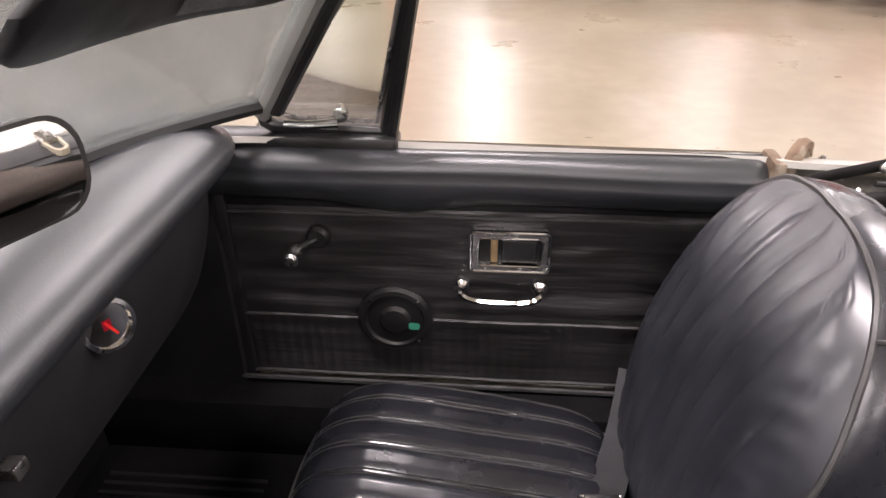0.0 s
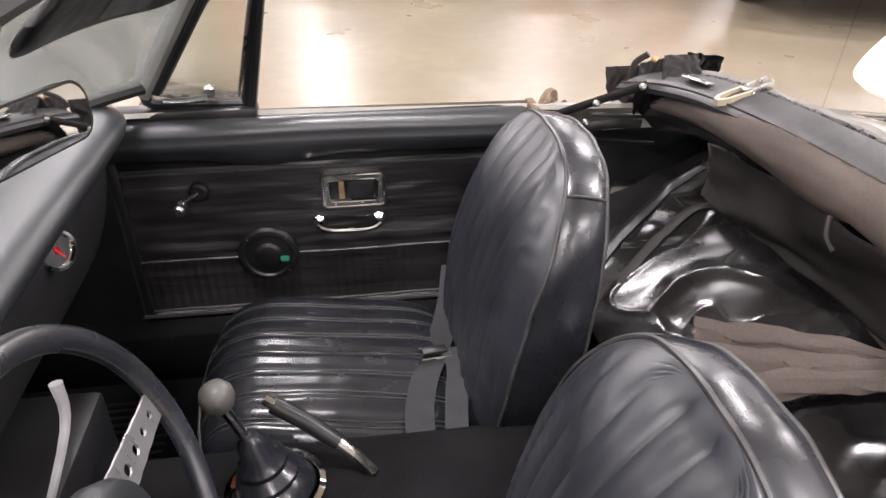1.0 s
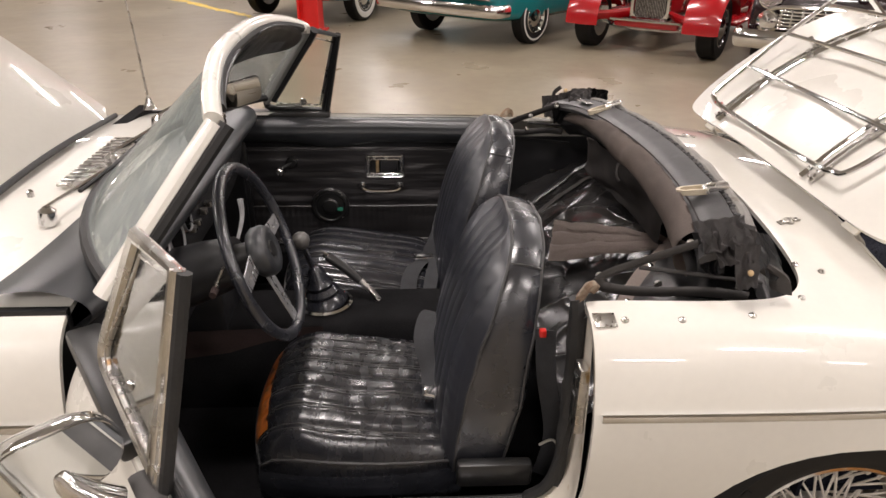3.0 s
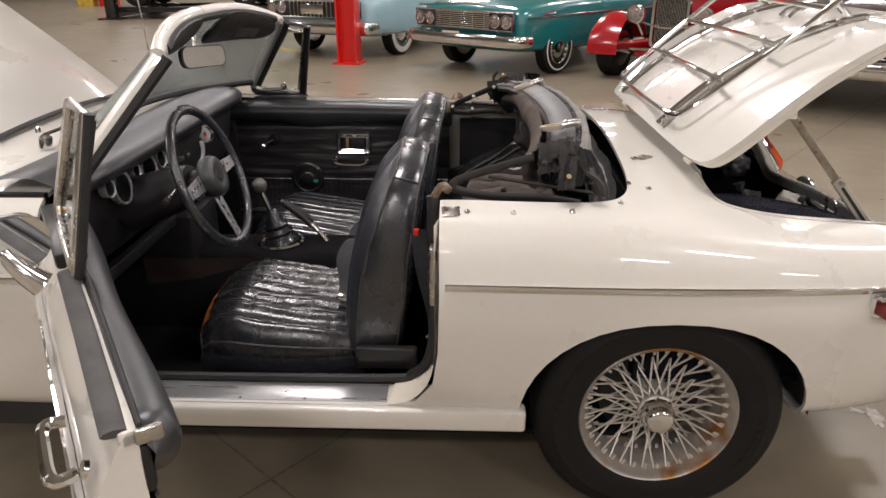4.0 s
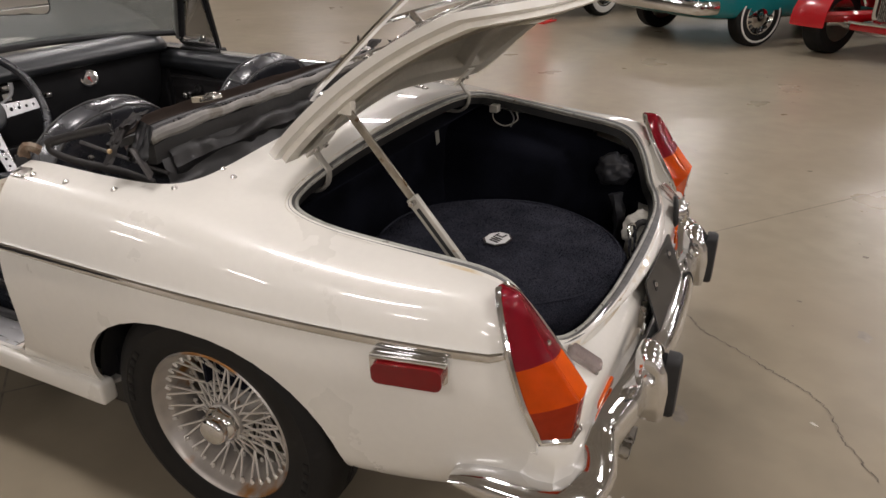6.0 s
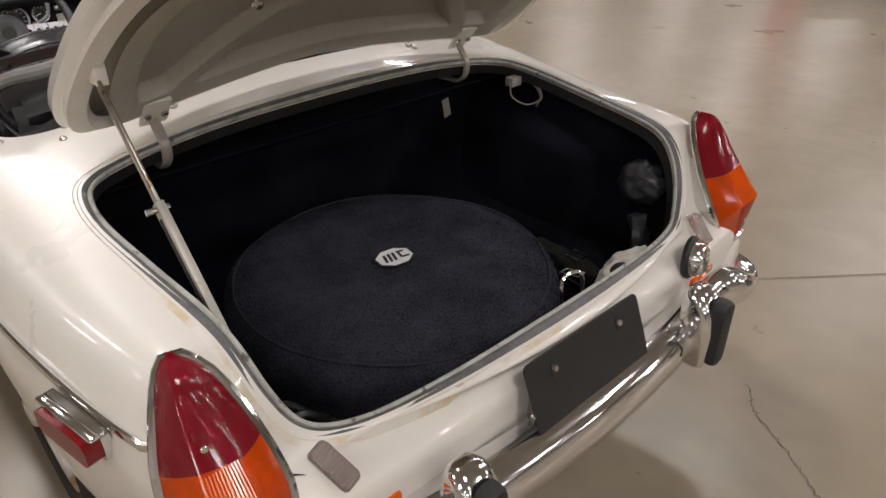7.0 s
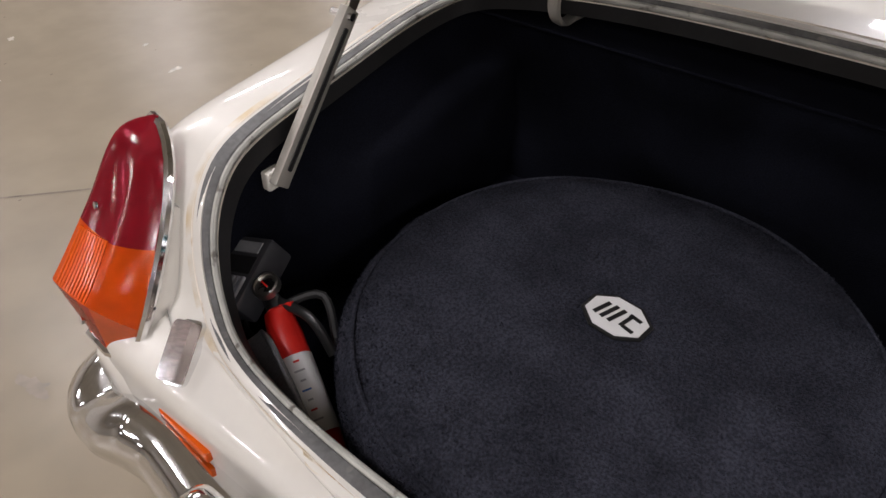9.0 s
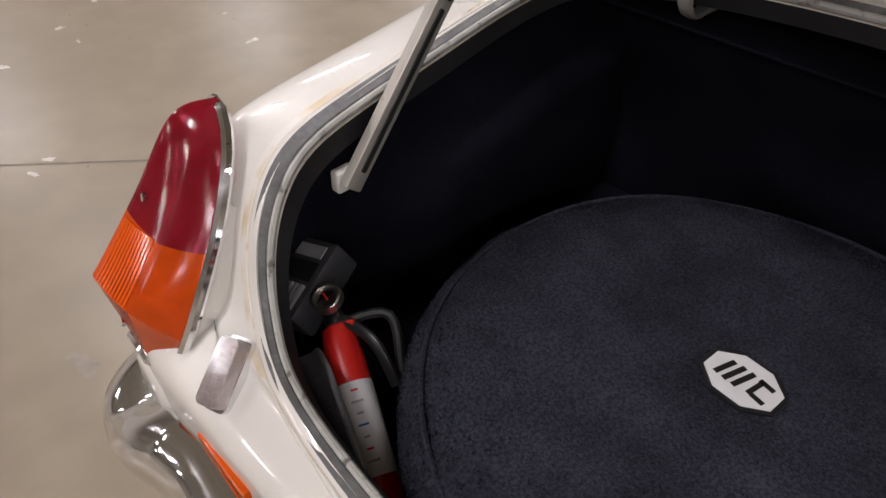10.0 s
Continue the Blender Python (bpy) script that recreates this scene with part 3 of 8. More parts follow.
# chrome side moulding that follows the wing
def wing_point(x, z, side, out=0.004):
    hit, place, normal, _ = shell.ray_cast(Vector((x, side * 1.4, z)), Vector((0, -side, 0)))
    return (place if hit else Vector((x, side * 0.745, z))) + Vector((0, side * out, 0))


def moulding(x0, x1, side, z0=0.665, z1=0.652, n=24):
    pts = []
    for k in range(n + 1):
        x = x0 + (x1 - x0) * k / n
        pts.append(wing_point(x, z0 + (z1 - z0) * k / n, side))
    return tube(pts, 0.009, 8, False, 0.55, up=(0, side, 0))


for _s in (-1, 1):
    part("side_moulding", moulding(-0.515, 0.675, _s), CHROME, car, "slim chrome side moulding")
part("side_moulding", moulding(-2.80, -1.45, -1, 0.655, 0.665), CHROME, car, "slim chrome side moulding")


# ---- rear lamps ----
LAMP_LINES = {  # from the tip down: outer edge, outer ridge, inner ridge, inner edge
    "outer": ((0.618, 0.618, 0.764), (0.630, 0.640, 0.735), (0.662, 0.672, 0.660), (0.688, 0.684, 0.600), (0.702, 0.686, 0.570), (0.724, 0.672, 0.508)),
    "back": ((0.622, 0.615, 0.766), (0.664, 0.632, 0.756), (0.714, 0.645, 0.684), (0.757, 0.654, 0.628), (0.781, 0.656, 0.602), (0.768, 0.644, 0.506)),
    "ridge": ((0.624, 0.612, 0.766), (0.657, 0.600, 0.745), (0.706, 0.594, 0.680), (0.757, 0.590, 0.616), (0.778, 0.592, 0.590), (0.772, 0.602, 0.504)),
    "inner": ((0.621, 0.610, 0.765), (0.640, 0.577, 0.732), (0.680, 0.553, 0.668), (0.731, 0.541, 0.591), (0.748, 0.545, 0.556), (0.760, 0.566, 0.504))}


def tail_lamp(side):
    lines = {}
    for k, v in LAMP_LINES.items():  # smooth down to the lower corner, then a straight foot
        pts = [Vector((x, side * y, z)) for x, y, z in v]
        lines[k] = smooth_line(pts[:-1], 10) + [pts[-2].lerp(pts[-1], j / 10) for j in range(1, 11)]

    def on(k, s):
        line = lines[k]
        q = min(max(s, 0), 1) * (len(line) - 1)
        i = min(int(q), len(line) - 2)
        return line[i].lerp(line[i + 1], q - i)

    def prow(s, v):
        """s down the lamp, v from the outer edge over the two ridges to the inner edge."""
        stops = ((0.0, "outer"), (0.34, "back"), (0.66, "ridge"), (1.0, "inner"))
        for (v0, k0), (v1, k1) in zip(stops, stops[1:]):
            if v <= v1:
                t = (v - v0) / (v1 - v0)
                bulge = Vector((0.002, side * (0.003 if v0 == 0 else -0.001), 0)) * (math.sin(math.pi * t) * min(1, 4 * s, 4 * (1 - s) + 0.2))
                return on(k0, s).lerp(on(k1, s), t) + bulge

    rim = [on("outer", k / 14) for k in range(1, 15)] + [on("back", 1), on("ridge", 1)] + [on("inner", 1 - k / 14) for k in range(14)]
    lamp = part("tail_lamp", tube(rim, 0.0072, 8, True), CHROME, car, "chrome-rimmed red and amber tail lamp")

    def slab(s0, s1, n, v0=0.0, v1=1.0):
        def at(a, b):
            v = v0 + (v1 - v0) * b
            q = s0 + (s1 - s0) * a
            return prow(q + 0.06 * max(0, 0.34 - abs(v - 0.66)) * (1 if 0.3 < q < 0.7 else 0), v)
        return grid(at, n, round(36 * (v1 - v0)))
    part("red_lens", solid_sheet(slab(0.0, 0.46, 16), 0.003), RED_LENS, lamp, "dark red upper lens", 22)
    part("amber_lens", solid_sheet(slab(0.46, 0.80, 14), 0.003), AMBER_LENS, lamp, "orange middle lens", 22)
    part("amber_foot", solid_sheet(slab(0.80, 1.0, 10, 0.66, 1.0), 0.003), AMBER_LENS, lamp, "orange foot of the lens", 22)
    part("reflector_lens", solid_sheet(slab(0.80, 1.0, 10, 0.0, 0.66), 0.003), FOOT_LENS, lamp, "red-orange reflector at the foot of the lens", 22)
    for k in range(11):  # moulded flutes of the rear face
        v = 0.385 + 0.0235 * k
        part("lens_flute", tube([prow(0.475 + 0.30 * j / 8, v) + Vector((0.0005, 0, 0)) for j in range(9)], 0.0021, 6), AMBER_LENS, lamp)
    part("bulb_plate", loft([[prow(s, v) - Vector((0.032, side * -0.004, 0)) for v in (0.2, 0.34, 0.5, 0.66, 0.8)] for s in (0.30, 0.45, 0.6, 0.9)], False), WHITE, lamp)
    for s in (0.40, 0.92):
        part("lens_screw", lathe([(0.005, 0), (0.005, 0.003), (0.003, 0.004)], 10, turn_to((1, side * 0.3, 0.3), prow(s, 0.44))), CHROME, lamp)
    # painted end of the wing round and under the lamp
    rings = []
    for s in (0.34, 0.45, 0.6, 0.8, 0.93, 1.0):
        o, k, r, i = (on(n, s) for n in ("outer", "back", "ridge", "inner"))
        low = Vector((-0.040, 0, 0)) if s < 1 else Vector((-0.006, 0, 0))
        rings.append([o + Vector((-0.03, -side * 0.040, -0.012)), o + Vector((0, side * 0.001, 0)), o.lerp(k, 0.5) + low, k.lerp(r, 0.5) + low * 2.0, r.lerp(i, 0.5) + low, i, i + Vector((-0.030, -side * 0.004, -0.030))])
    foot = [on(n, 1) for n in ("outer", "back", "ridge", "inner")]
    mid = sum(foot, Vector()) / 4
    o, k, r, i = (p + (p - mid).normalized() * 0.004 + Vector((0, 0, -0.005)) for p in foot)
    rings.append([o + Vector((-0.03, -side * 0.040, -0.012)), o, o.lerp(k, 0.5), k.lerp(r, 0.5) + Vector((0.001, 0, 0)), r.lerp(i, 0.5), i, i + Vector((-0.030, -side * 0.004, -0.030))])
    for z, g in ((0.482, 0.0), (0.450, 0.002), (0.405, -0.002)):
        rings.append([Vector((x + g, side * y, z)) for x, y in ((0.60, 0.655), (0.722, 0.676), (0.752, 0.672), (0.776, 0.634), (0.780, 0.585), (0.774, 0.548), (0.66, 0.545))])
    part("wing_end", loft(rings), PAINT, car, "white wing end under the tail lamp", 50)
    return lamp


for _s in (-1, 1):
    tail_lamp(_s)


def side_marker(side):
    c = wing_point(0.493, 0.622, side, 0.0)
    tilt = Matrix.Translation(c) @ Matrix.Rotation(side * radians(-11), 4, "Z")
    base = part("side_marker", moved(prism(rounded(0.142, 0.052, 0.012), 0, 0.012), tilt @ Matrix.Rotation(side * radians(-90), 4, "X")), CHROME, car, "red side marker lamp on a chrome base")
    part("lens", moved(prism(rounded(0.126, 0.042, 0.014), 0.012, 0.034), tilt @ Matrix.Translation((0.002, 0, -0.004)) @ Matrix.Rotation(side * radians(-90), 4, "X")), MARKER_LENS, base)
    part("bezel", moved(box((-0.066, 0.010, 0.018), (0.070, 0.026, 0.025), 0.003), tilt @ Matrix.Scale(side, 4, (0, 1, 0))), CHROME, base)


for _s in (-1, 1):
    side_marker(_s)


def reverse_lamp(side):
    out = Vector((0.80, side * 0.34, 0.48)).normalized()
    hit, place, normal, _ = shell.ray_cast(Vector((0.741, side * 0.478, 0.558)) + out * 0.25, -out)
    out = (out * 0.4 + normal).normalized()
    across = Vector((0, 0, 1)).cross(out).normalized()
    up = out.cross(across)
    m = Matrix.Translation(place + out * 0.002) @ Matrix((across, up, out)).transposed().to_4x4() @ Matrix.Rotation(-side * radians(24), 4, "Z")
    base = part("reversing_lamp", prism(rounded(0.034, 0.076, 0.008), -0.010, 0.006, m), CHROME, car, "clear reversing lamp with a chrome edge")
    part("lens", prism(rounded(0.029, 0.070, 0.008), 0.006, 0.020, m), CLEAR_LENS, base)
    for k in range(9):
        part("lens_rib", moved(box((-0.013, -0.031 + 0.0070 * k, 0.0195), (0.013, -0.0280 + 0.0070 * k, 0.0210)), m), CLEAR_LENS, base)


for _s in (-1, 1):
    reverse_lamp(_s)

cap = part("fuel_filler_cap", lathe([(0.036, 0.0), (0.038, 0.010), (0.034, 0.024), (0.028, 0.030), (0.0, 0.032)], 28, turn_to((1, 0.18, 0.12), (0.778, 0.392, 0.545))), CHROME, car, "round chrome fuel cap")
part("rubber_ring", lathe([(0.044, -0.004), (0.046, 0.004), (0.040, 0.010), (0.030, 0.008)], 28, turn_to((1, 0.18, 0.12), (0.776, 0.392, 0.545))), RUBBER, cap)
part("cap_grip", moved(box((-0.005, -0.026, 0.030), (0.005, 0.026, 0.038), 0.003), turn_to((1, 0.18, 0.12), (0.778, 0.392, 0.545))), CHROME, cap)

# number plate blank
_pl = Matrix.Translation((0.816, 0.004, 0.517)) @ Matrix.Rotation(radians(-22), 4, "Y") @ Matrix.Rotation(radians(90), 4, "Z") @ Matrix.Rotation(radians(90), 4, "X")
plate = part("number_plate", prism(rounded(0.310, 0.125, 0.012), -0.002, 0.002, _pl), PLASTIC, car, "blank black number plate")
for _k in (-0.09, 0.09):
    part("slot", prism(rounded(0.016, 0.026, 0.006), 0.002, 0.0035, _pl @ Matrix.Translation((_k, 0.028, 0))), RUBBER, plate)
    part("bolt", lathe([(0.006, 0), (0.005, 0.004)], 8, _pl @ Matrix.Translation((_k, 0.030, 0.0035))), CHROME_DULL, plate)
part("plate_bracket", box((0.775, -0.12, 0.44), (0.80, 0.12, 0.50), 0.004), CHROME_DULL, plate)


# ---- rear bumper ----
def bumper_line(z):
    keys = [(0.572, -0.694, z), (0.68, -0.698, z), (0.752, -0.692, z), (0.796, -0.664, z), (0.814, -0.622, z), (0.819, -0.582, z), (0.810, -0.535, z), (0.806, -0.495, z), (0.812, -0.450, z), (0.828, -0.36, z), (0.846, -0.20, z), (0.853, 0, z)]
    return smooth_line(keys + [(x, -y, zz) for x, y, zz in keys[-2::-1]], 7)


def bumper_blade():
    pts = bumper_line(0.0)
    n = len(pts)
    rings = []
    for i, p in enumerate(pts):
        a, b = pts[max(i - 1, 0)], pts[min(i + 1, n - 1)]
        along = (b - a).normalized()
        out = along.cross(Vector((0, 0, 1)))
        t = abs(i / (n - 1) - 0.5) * 2
        e = 1.0 if t < 0.93 else max(0.45, 1 - ((t - 0.93) / 0.07) ** 2 * 0.55)
        end = min(max((t - 0.45) / 0.20, 0), 1)
        e *= 1.0 - 0.44 * end
        prof = [(-0.010, 0.372), (0.006, 0.374), (0.018, 0.386), (0.025, 0.406), (0.027, 0.428), (0.023, 0.450), (0.012, 0.468), (-0.006, 0.479), (-0.028, 0.482), (-0.052, 0.478), (-0.054, 0.470), (-0.010, 0.462), (0.010, 0.428), (0.002, 0.394), (-0.012, 0.382)]
        rings.append([p + out * o + Vector((0, 0, 0.414 - 0.016 * end + (z - 0.428) * e * 0.94)) for o, z in prof])
    return loft(rings)


bumper = part("rear_bumper", bumper_blade(), CHROME, car, "curved chrome rear bumper")


def overrider(y):
    rows = []
    for z, x0, x1, half, r in ((0.366, 0.846, 0.878, 0.026, 0.010), (0.372, 0.836, 0.888, 0.036, 0.014), (0.40, 0.830, 0.893, 0.041, 0.016), (0.45, 0.826, 0.894, 0.042, 0.018), (0.490, 0.820, 0.888, 0.040, 0.020), (0.515, 0.818, 0.876, 0.036, 0.022), (0.530, 0.822, 0.862, 0.028, 0.018), (0.536, 0.830, 0.850, 0.016, 0.009)):
        rows.append([((x0 + x1) / 2 + px, y + py, z) for px, py in rounded(x1 - x0, 2 * half, r, 5)])
    ob = part("overrider", loft(rows), CHROME, bumper, "chrome overrider with black rubber face", 50)
    part("rubber_face", loft([[(x, y + py * f, 0.450 + pz * g) for py, pz in rounded(0.046, 0.150, 0.018, 5)] for x, f, g in ((0.880, 1.0, 1.0), (0.900, 1.0, 1.0), (0.907, 0.86, 0.95), (0.909, 0.5, 0.85))]), RUBBER, ob)
    part("bolt", lathe([(0.013, 0), (0.012, 0.010), (0.006, 0.014)], 10, turn_to((0.5, 0, 0.8), (0.853, y - 0.045, 0.474))), CHROME, ob)
    return ob


for _y in (-0.325, 0.325):
    overrider(_y)
for _s in (-1, 1):
    part("bumper_reflector", moved(box((-0.008, -0.048, -0.008), (0.008, 0.048, 0.010), 0.003), Matrix.Translation((0.779, _s * 0.447, 0.478)) @ Matrix.Rotation(_s * radians(4), 4, "Z")), AMBER_LENS, bumper, "thin orange reflector strip")
part("bumper_iron", box((0.66, -0.69, 0.380), (0.765, -0.66, 0.402), 0.004), CHROME_DULL, bumper)
for _k, _y in enumerate((-0.30, -0.245)):
    pipe = part("exhaust_pipe", tube([(0.30, _y, 0.24), (0.60, _y, 0.235), (0.83, _y, 0.228)], 0.022, 16, cap=False), CHROME_DULL, car, "dull steel exhaust tail pipe")
    part("pipe_inside", tube([(0.60, _y, 0.236), (0.829, _y, 0.2285)], 0.019, 14), RUBBER, pipe)

# studs, plate and clips on the rear deck
STUDS = ((-0.469, -0.661), (-0.366, -0.660), (-0.234, -0.648), (-0.117, -0.595), (-0.034, -0.508), (-0.079, -0.488))
for _s in (-1, 1):
    for _x, _y in STUDS:
        hit, place, normal, _ = shell.ray_cast(Vector((_x, -_s * _y, 1.2)), Vector((0, 0, -1)))
        part("hood_stud", lathe([(0.0075, 0), (0.007, 0.002), (0.004, 0.0035), (0.0042, 0.005), (0.002, 0.006)], 10, turn_to(normal, place)), CHROME_DULL, car)
    hit, place, normal, _ = shell.ray_cast(Vector((-0.011, -_s * -0.319, 1.2)), Vector((0, 0, -1)))
    part("hood_clip", join(lathe([(0.013, 0), (0.012, 0.005), (0.006, 0.009)], 14, turn_to(normal, place)), moved(box((-0.030, -0.007, 0), (0.030, 0.007, 0.005), 0.002), turn_to(normal, place))), CHROME_DULL, car, "small chrome hood clip")
hit, place, normal, _ = shell.ray_cast(Vector((-0.505, -0.662, 1.2)), Vector((0, 0, -1)))
part("maker_plate", moved(box((-0.020, -0.016, 0), (0.020, 0.016, 0.002), 0.0008), turn_to(normal, place)), CHROME_DULL, car, "small worn metal plate")


# ---- wire wheels ----
def wire_wheel(x, side):
    """Stands upright, its face towards side."""
    at = Matrix.Translation((x, side * 0.630, 0.304)) @ Matrix.Rotation(-side * radians(90), 4, "X") @ Matrix.Diagonal((0.990, 0.990, 0.96, 1))
    wheel = new("wheel")
    wheel.parent, wheel.matrix_basis = car, at
    tagged(wheel, "wire wheel with a rusty rim and black tyre")
    tyre = [(0.186, -0.075), (0.207, -0.083), (0.25, -0.088), (0.283, -0.080), (0.299, -0.066), (0.306, -0.045), (0.307, -0.012), (0.304, -0.010), (0.304, -0.004), (0.307, -0.002), (0.307, 0.002), (0.304, 0.004), (0.304, 0.010), (0.307, 0.012),
            (0.306, 0.045), (0.299, 0.066), (0.295, 0.072), (0.282, 0.080), (0.262, 0.0865), (0.258, 0.0885), (0.252, 0.0870), (0.222, 0.086), (0.204, 0.082), (0.189, 0.073)]
    ty = part("tyre", lathe(tyre, 64, hollow=True), TYRE, wheel, "black tyre with worn sidewall")
    part("rim", lathe([(0.190, -0.078), (0.191, -0.070), (0.180, -0.064), (0.165, -0.03), (0.165, 0.03), (0.176, 0.052), (0.182, 0.062), (0.192, 0.070), (0.194, 0.076), (0.191, 0.080), (0.187, 0.077), (0.183, 0.066), (0.176, 0.052), (0.160, 0.010), (0.160, -0.032), (0.178, -0.076)], 64, hollow=True), RIM_RUST, wheel, "silver rim with rust along its edge")
    hub = part("hub", lathe([(0.052, -0.06), (0.054, -0.02), (0.046, 0.0), (0.040, 0.02), (0.040, 0.040), (0.046, 0.046), (0.045, 0.054), (0.036, 0.060)], 32), RIM, wheel)
    part("knock_off_nut", join(lathe([(0.044, 0.052), (0.046, 0.060), (0.043, 0.072), (0.036, 0.080)], 8), lathe([(0.034, 0.078), (0.034, 0.094), (0.030, 0.100), (0.024, 0.103), (0.0, 0.104)], 28)), CHROME, wheel, "octagonal chrome knock-off nut")
    part("brake_drum", lathe([(0.128, -0.09), (0.130, -0.03), (0.10, -0.022), (0.03, -0.02)], 32), RUBBER, wheel)
    # spokes in three layers: outer hub to rim back, inner hub to rim front
    rnd = random.Random(5)
    for layer, (count, hub_r, hub_z, rim_r, rim_z, lean, off) in enumerate(((36, 0.040, 0.043, 0.162, -0.012, 27, 0.0), (36, 0.053, -0.022, 0.178, 0.050, 20, 5.0))):
        for k in range(count):
            an = radians(360 / count * k + off)
            turn = radians(lean if k % 2 else -lean)
            a = Vector((hub_r * math.cos(an), hub_r * math.sin(an), hub_z))
            b = Vector((rim_r * math.cos(an + turn), rim_r * math.sin(an + turn), rim_z))
            d = (b - a)
            if k < 2:
                first = part("spoke", rod((0, 0, 0), (0, 0, d.length), 0.0028, 5), RIM, wheel)
                first.matrix_basis = turn_to(d, a)
                keep = first
            else:
                share("spoke", keep, wheel, turn_to(d, a))
    nip = None
    for k in range(72):
        an = radians(5 * k + 2.5)
        z = 0.049 if k % 2 else -0.012
        m = turn_to((-math.cos(an), -math.sin(an), 0), ((0.178 if k % 2 else 0.164) * math.cos(an), (0.178 if k % 2 else 0.164) * math.sin(an), z))
        if nip is None:
            nip = part("nipple", lathe([(0.0048, 0), (0.0045, 0.010), (0.003, 0.016)], 6), RIM, wheel)
            nip.matrix_basis = m
        else:
            share("nipple", nip, wheel, m)
    # raised sidewall lettering, too worn to read
    for c in range(2):
        for k in range(6):
            an = radians(180 * c + 55 + 6.5 * k)
            mark = moved(box((-0.010, -0.007, 0), (0.010, 0.007, 0.0025), 0.001), Matrix.Rotation(an, 4, "Z") @ Matrix.Translation((0, 0.246, 0.0862)))
            part("sidewall_mark", mark, TYRE, wheel)
    return wheel


for _x, _s in ((0.0, -1), (0.0, 1), (-2.31, -1), (-2.31, 1)):
    wire_wheel(_x, _s)


# ---- boot lid, raised on its prop ----
RAISE = radians(47.4)
HINGE = Vector((0.014, 0, 0.762))
LIFT = Matrix.Translation(HINGE) @ Matrix.Rotation(-RAISE, 4, "Y") @ Matrix.Translation(-HINGE)


def lid_z(x):
    """Profile of the closed lid."""
    t = (x - 0.125) / 0.64
    return 0.860 - 0.014 * t - 0.255 * max(t, 0) ** 2.4


def lid_drop(x, y):
    """How far the lid falls towards its sides."""
    return 0.069 * (math.hypot(y, 0.05) / 0.555) ** 1.35 * (1 - min(max((x - 0.12) / 0.52, 0), 1) ** 2.2)


def lid_skin(grow, lift):
    out = boot_outline(grow, 8)
    rings = []
    for r in (1.0, 0.975, 0.93, 0.85, 0.72, 0.55, 0.36, 0.18, 0.002):
        row = []
        for u, v in out:
            uu, vv = 0.345 + (u - 0.345) * r, v * r
            p = BOOT @ Vector((uu, vv, 0))
            row.append((p.x, vv, lid_z(p.x) - lid_drop(p.x, vv) + lift))
        rings.append(row)
    return rings


_outer = lid_skin(-0.008, 0.004)
_inner = lid_skin(-0.022, -0.020)
boot_lid = part("boot_lid", moved(loft([_outer[-1]] + _outer[-2::-1] + [[(x, y, z - 0.016) for x, y, z in _outer[0]]] + [_inner[0]], True, False), LIFT), PAINT, car, "white boot lid standing open", 40)


# pressed inner panel with raised ribs round sunken fields
def lid_under(u, v):
    """u back along the lid, v across, both 0 to 1; returns the underside point."""
    x = 0.165 + 0.545 * u
    half = 0.488 - 0.05 * u ** 3 - 0.03 * (1 - u) ** 6
    y = (2 * v - 1) * half
    z = lid_z(x) - lid_drop(x, y) - 0.014
    edge = min(u, 1 - u) * 0.545, (0.5 - abs(v - 0.5)) * 2 * half
    rim = min(edge)
    rib = abs(abs(y) - (0.335 - 0.42 * max(0, u - 0.10)))  # slanting ribs that run to the middle
    near = min(rim - 0.055, rib - 0.030)
    s = 0.5 - 0.5 * math.cos(math.pi * min(max((near + 0.009) / 0.018, 0), 1))
    return (x, y, z - 0.030 * (1 - s) - 0.002 * s)


part("lid_inner_panel", moved(solid_sheet(grid(lid_under, 120, 190), 0.004), LIFT), LID_INNER, boot_lid, "dull white pressed inner panel with ribs")
part("lid_flange", moved(loft([_inner[0], [(x, y, z - 0.012) for x, y, z in _inner[0]], [(x, y * 0.97, z - 0.018) for x, y, z in _inner[1]], [(x, y, z - 0.006) for x, y, z in _inner[2]]], True, False), LIFT), LID_INNER, boot_lid)
for _y in (-0.262, 0.262):
    part("bump_stop", moved(join(lathe([(0.009, 0), (0.008, 0.010), (0.011, 0.014), (0.009, 0.022)], 10, Matrix.Translation((0.205, _y, 0.798)))), LIFT), RUBBER, boot_lid, "black rubber stop")
    part("rack_bolt", moved(lathe([(0.012, 0), (0.011, 0.004), (0.006, 0.010)], 10, turn_to((0, 0, -1), (0.445, _y, 0.758))), LIFT), CHROME_DULL, boot_lid)
for _y in (-0.10, 0.09):
    part("drain_hole", moved(lathe([(0.006, 0), (0.005, 0.003)], 10, turn_to((0, 0, -1), (0.195, _y, 0.822))), LIFT), RUBBER, boot_lid)


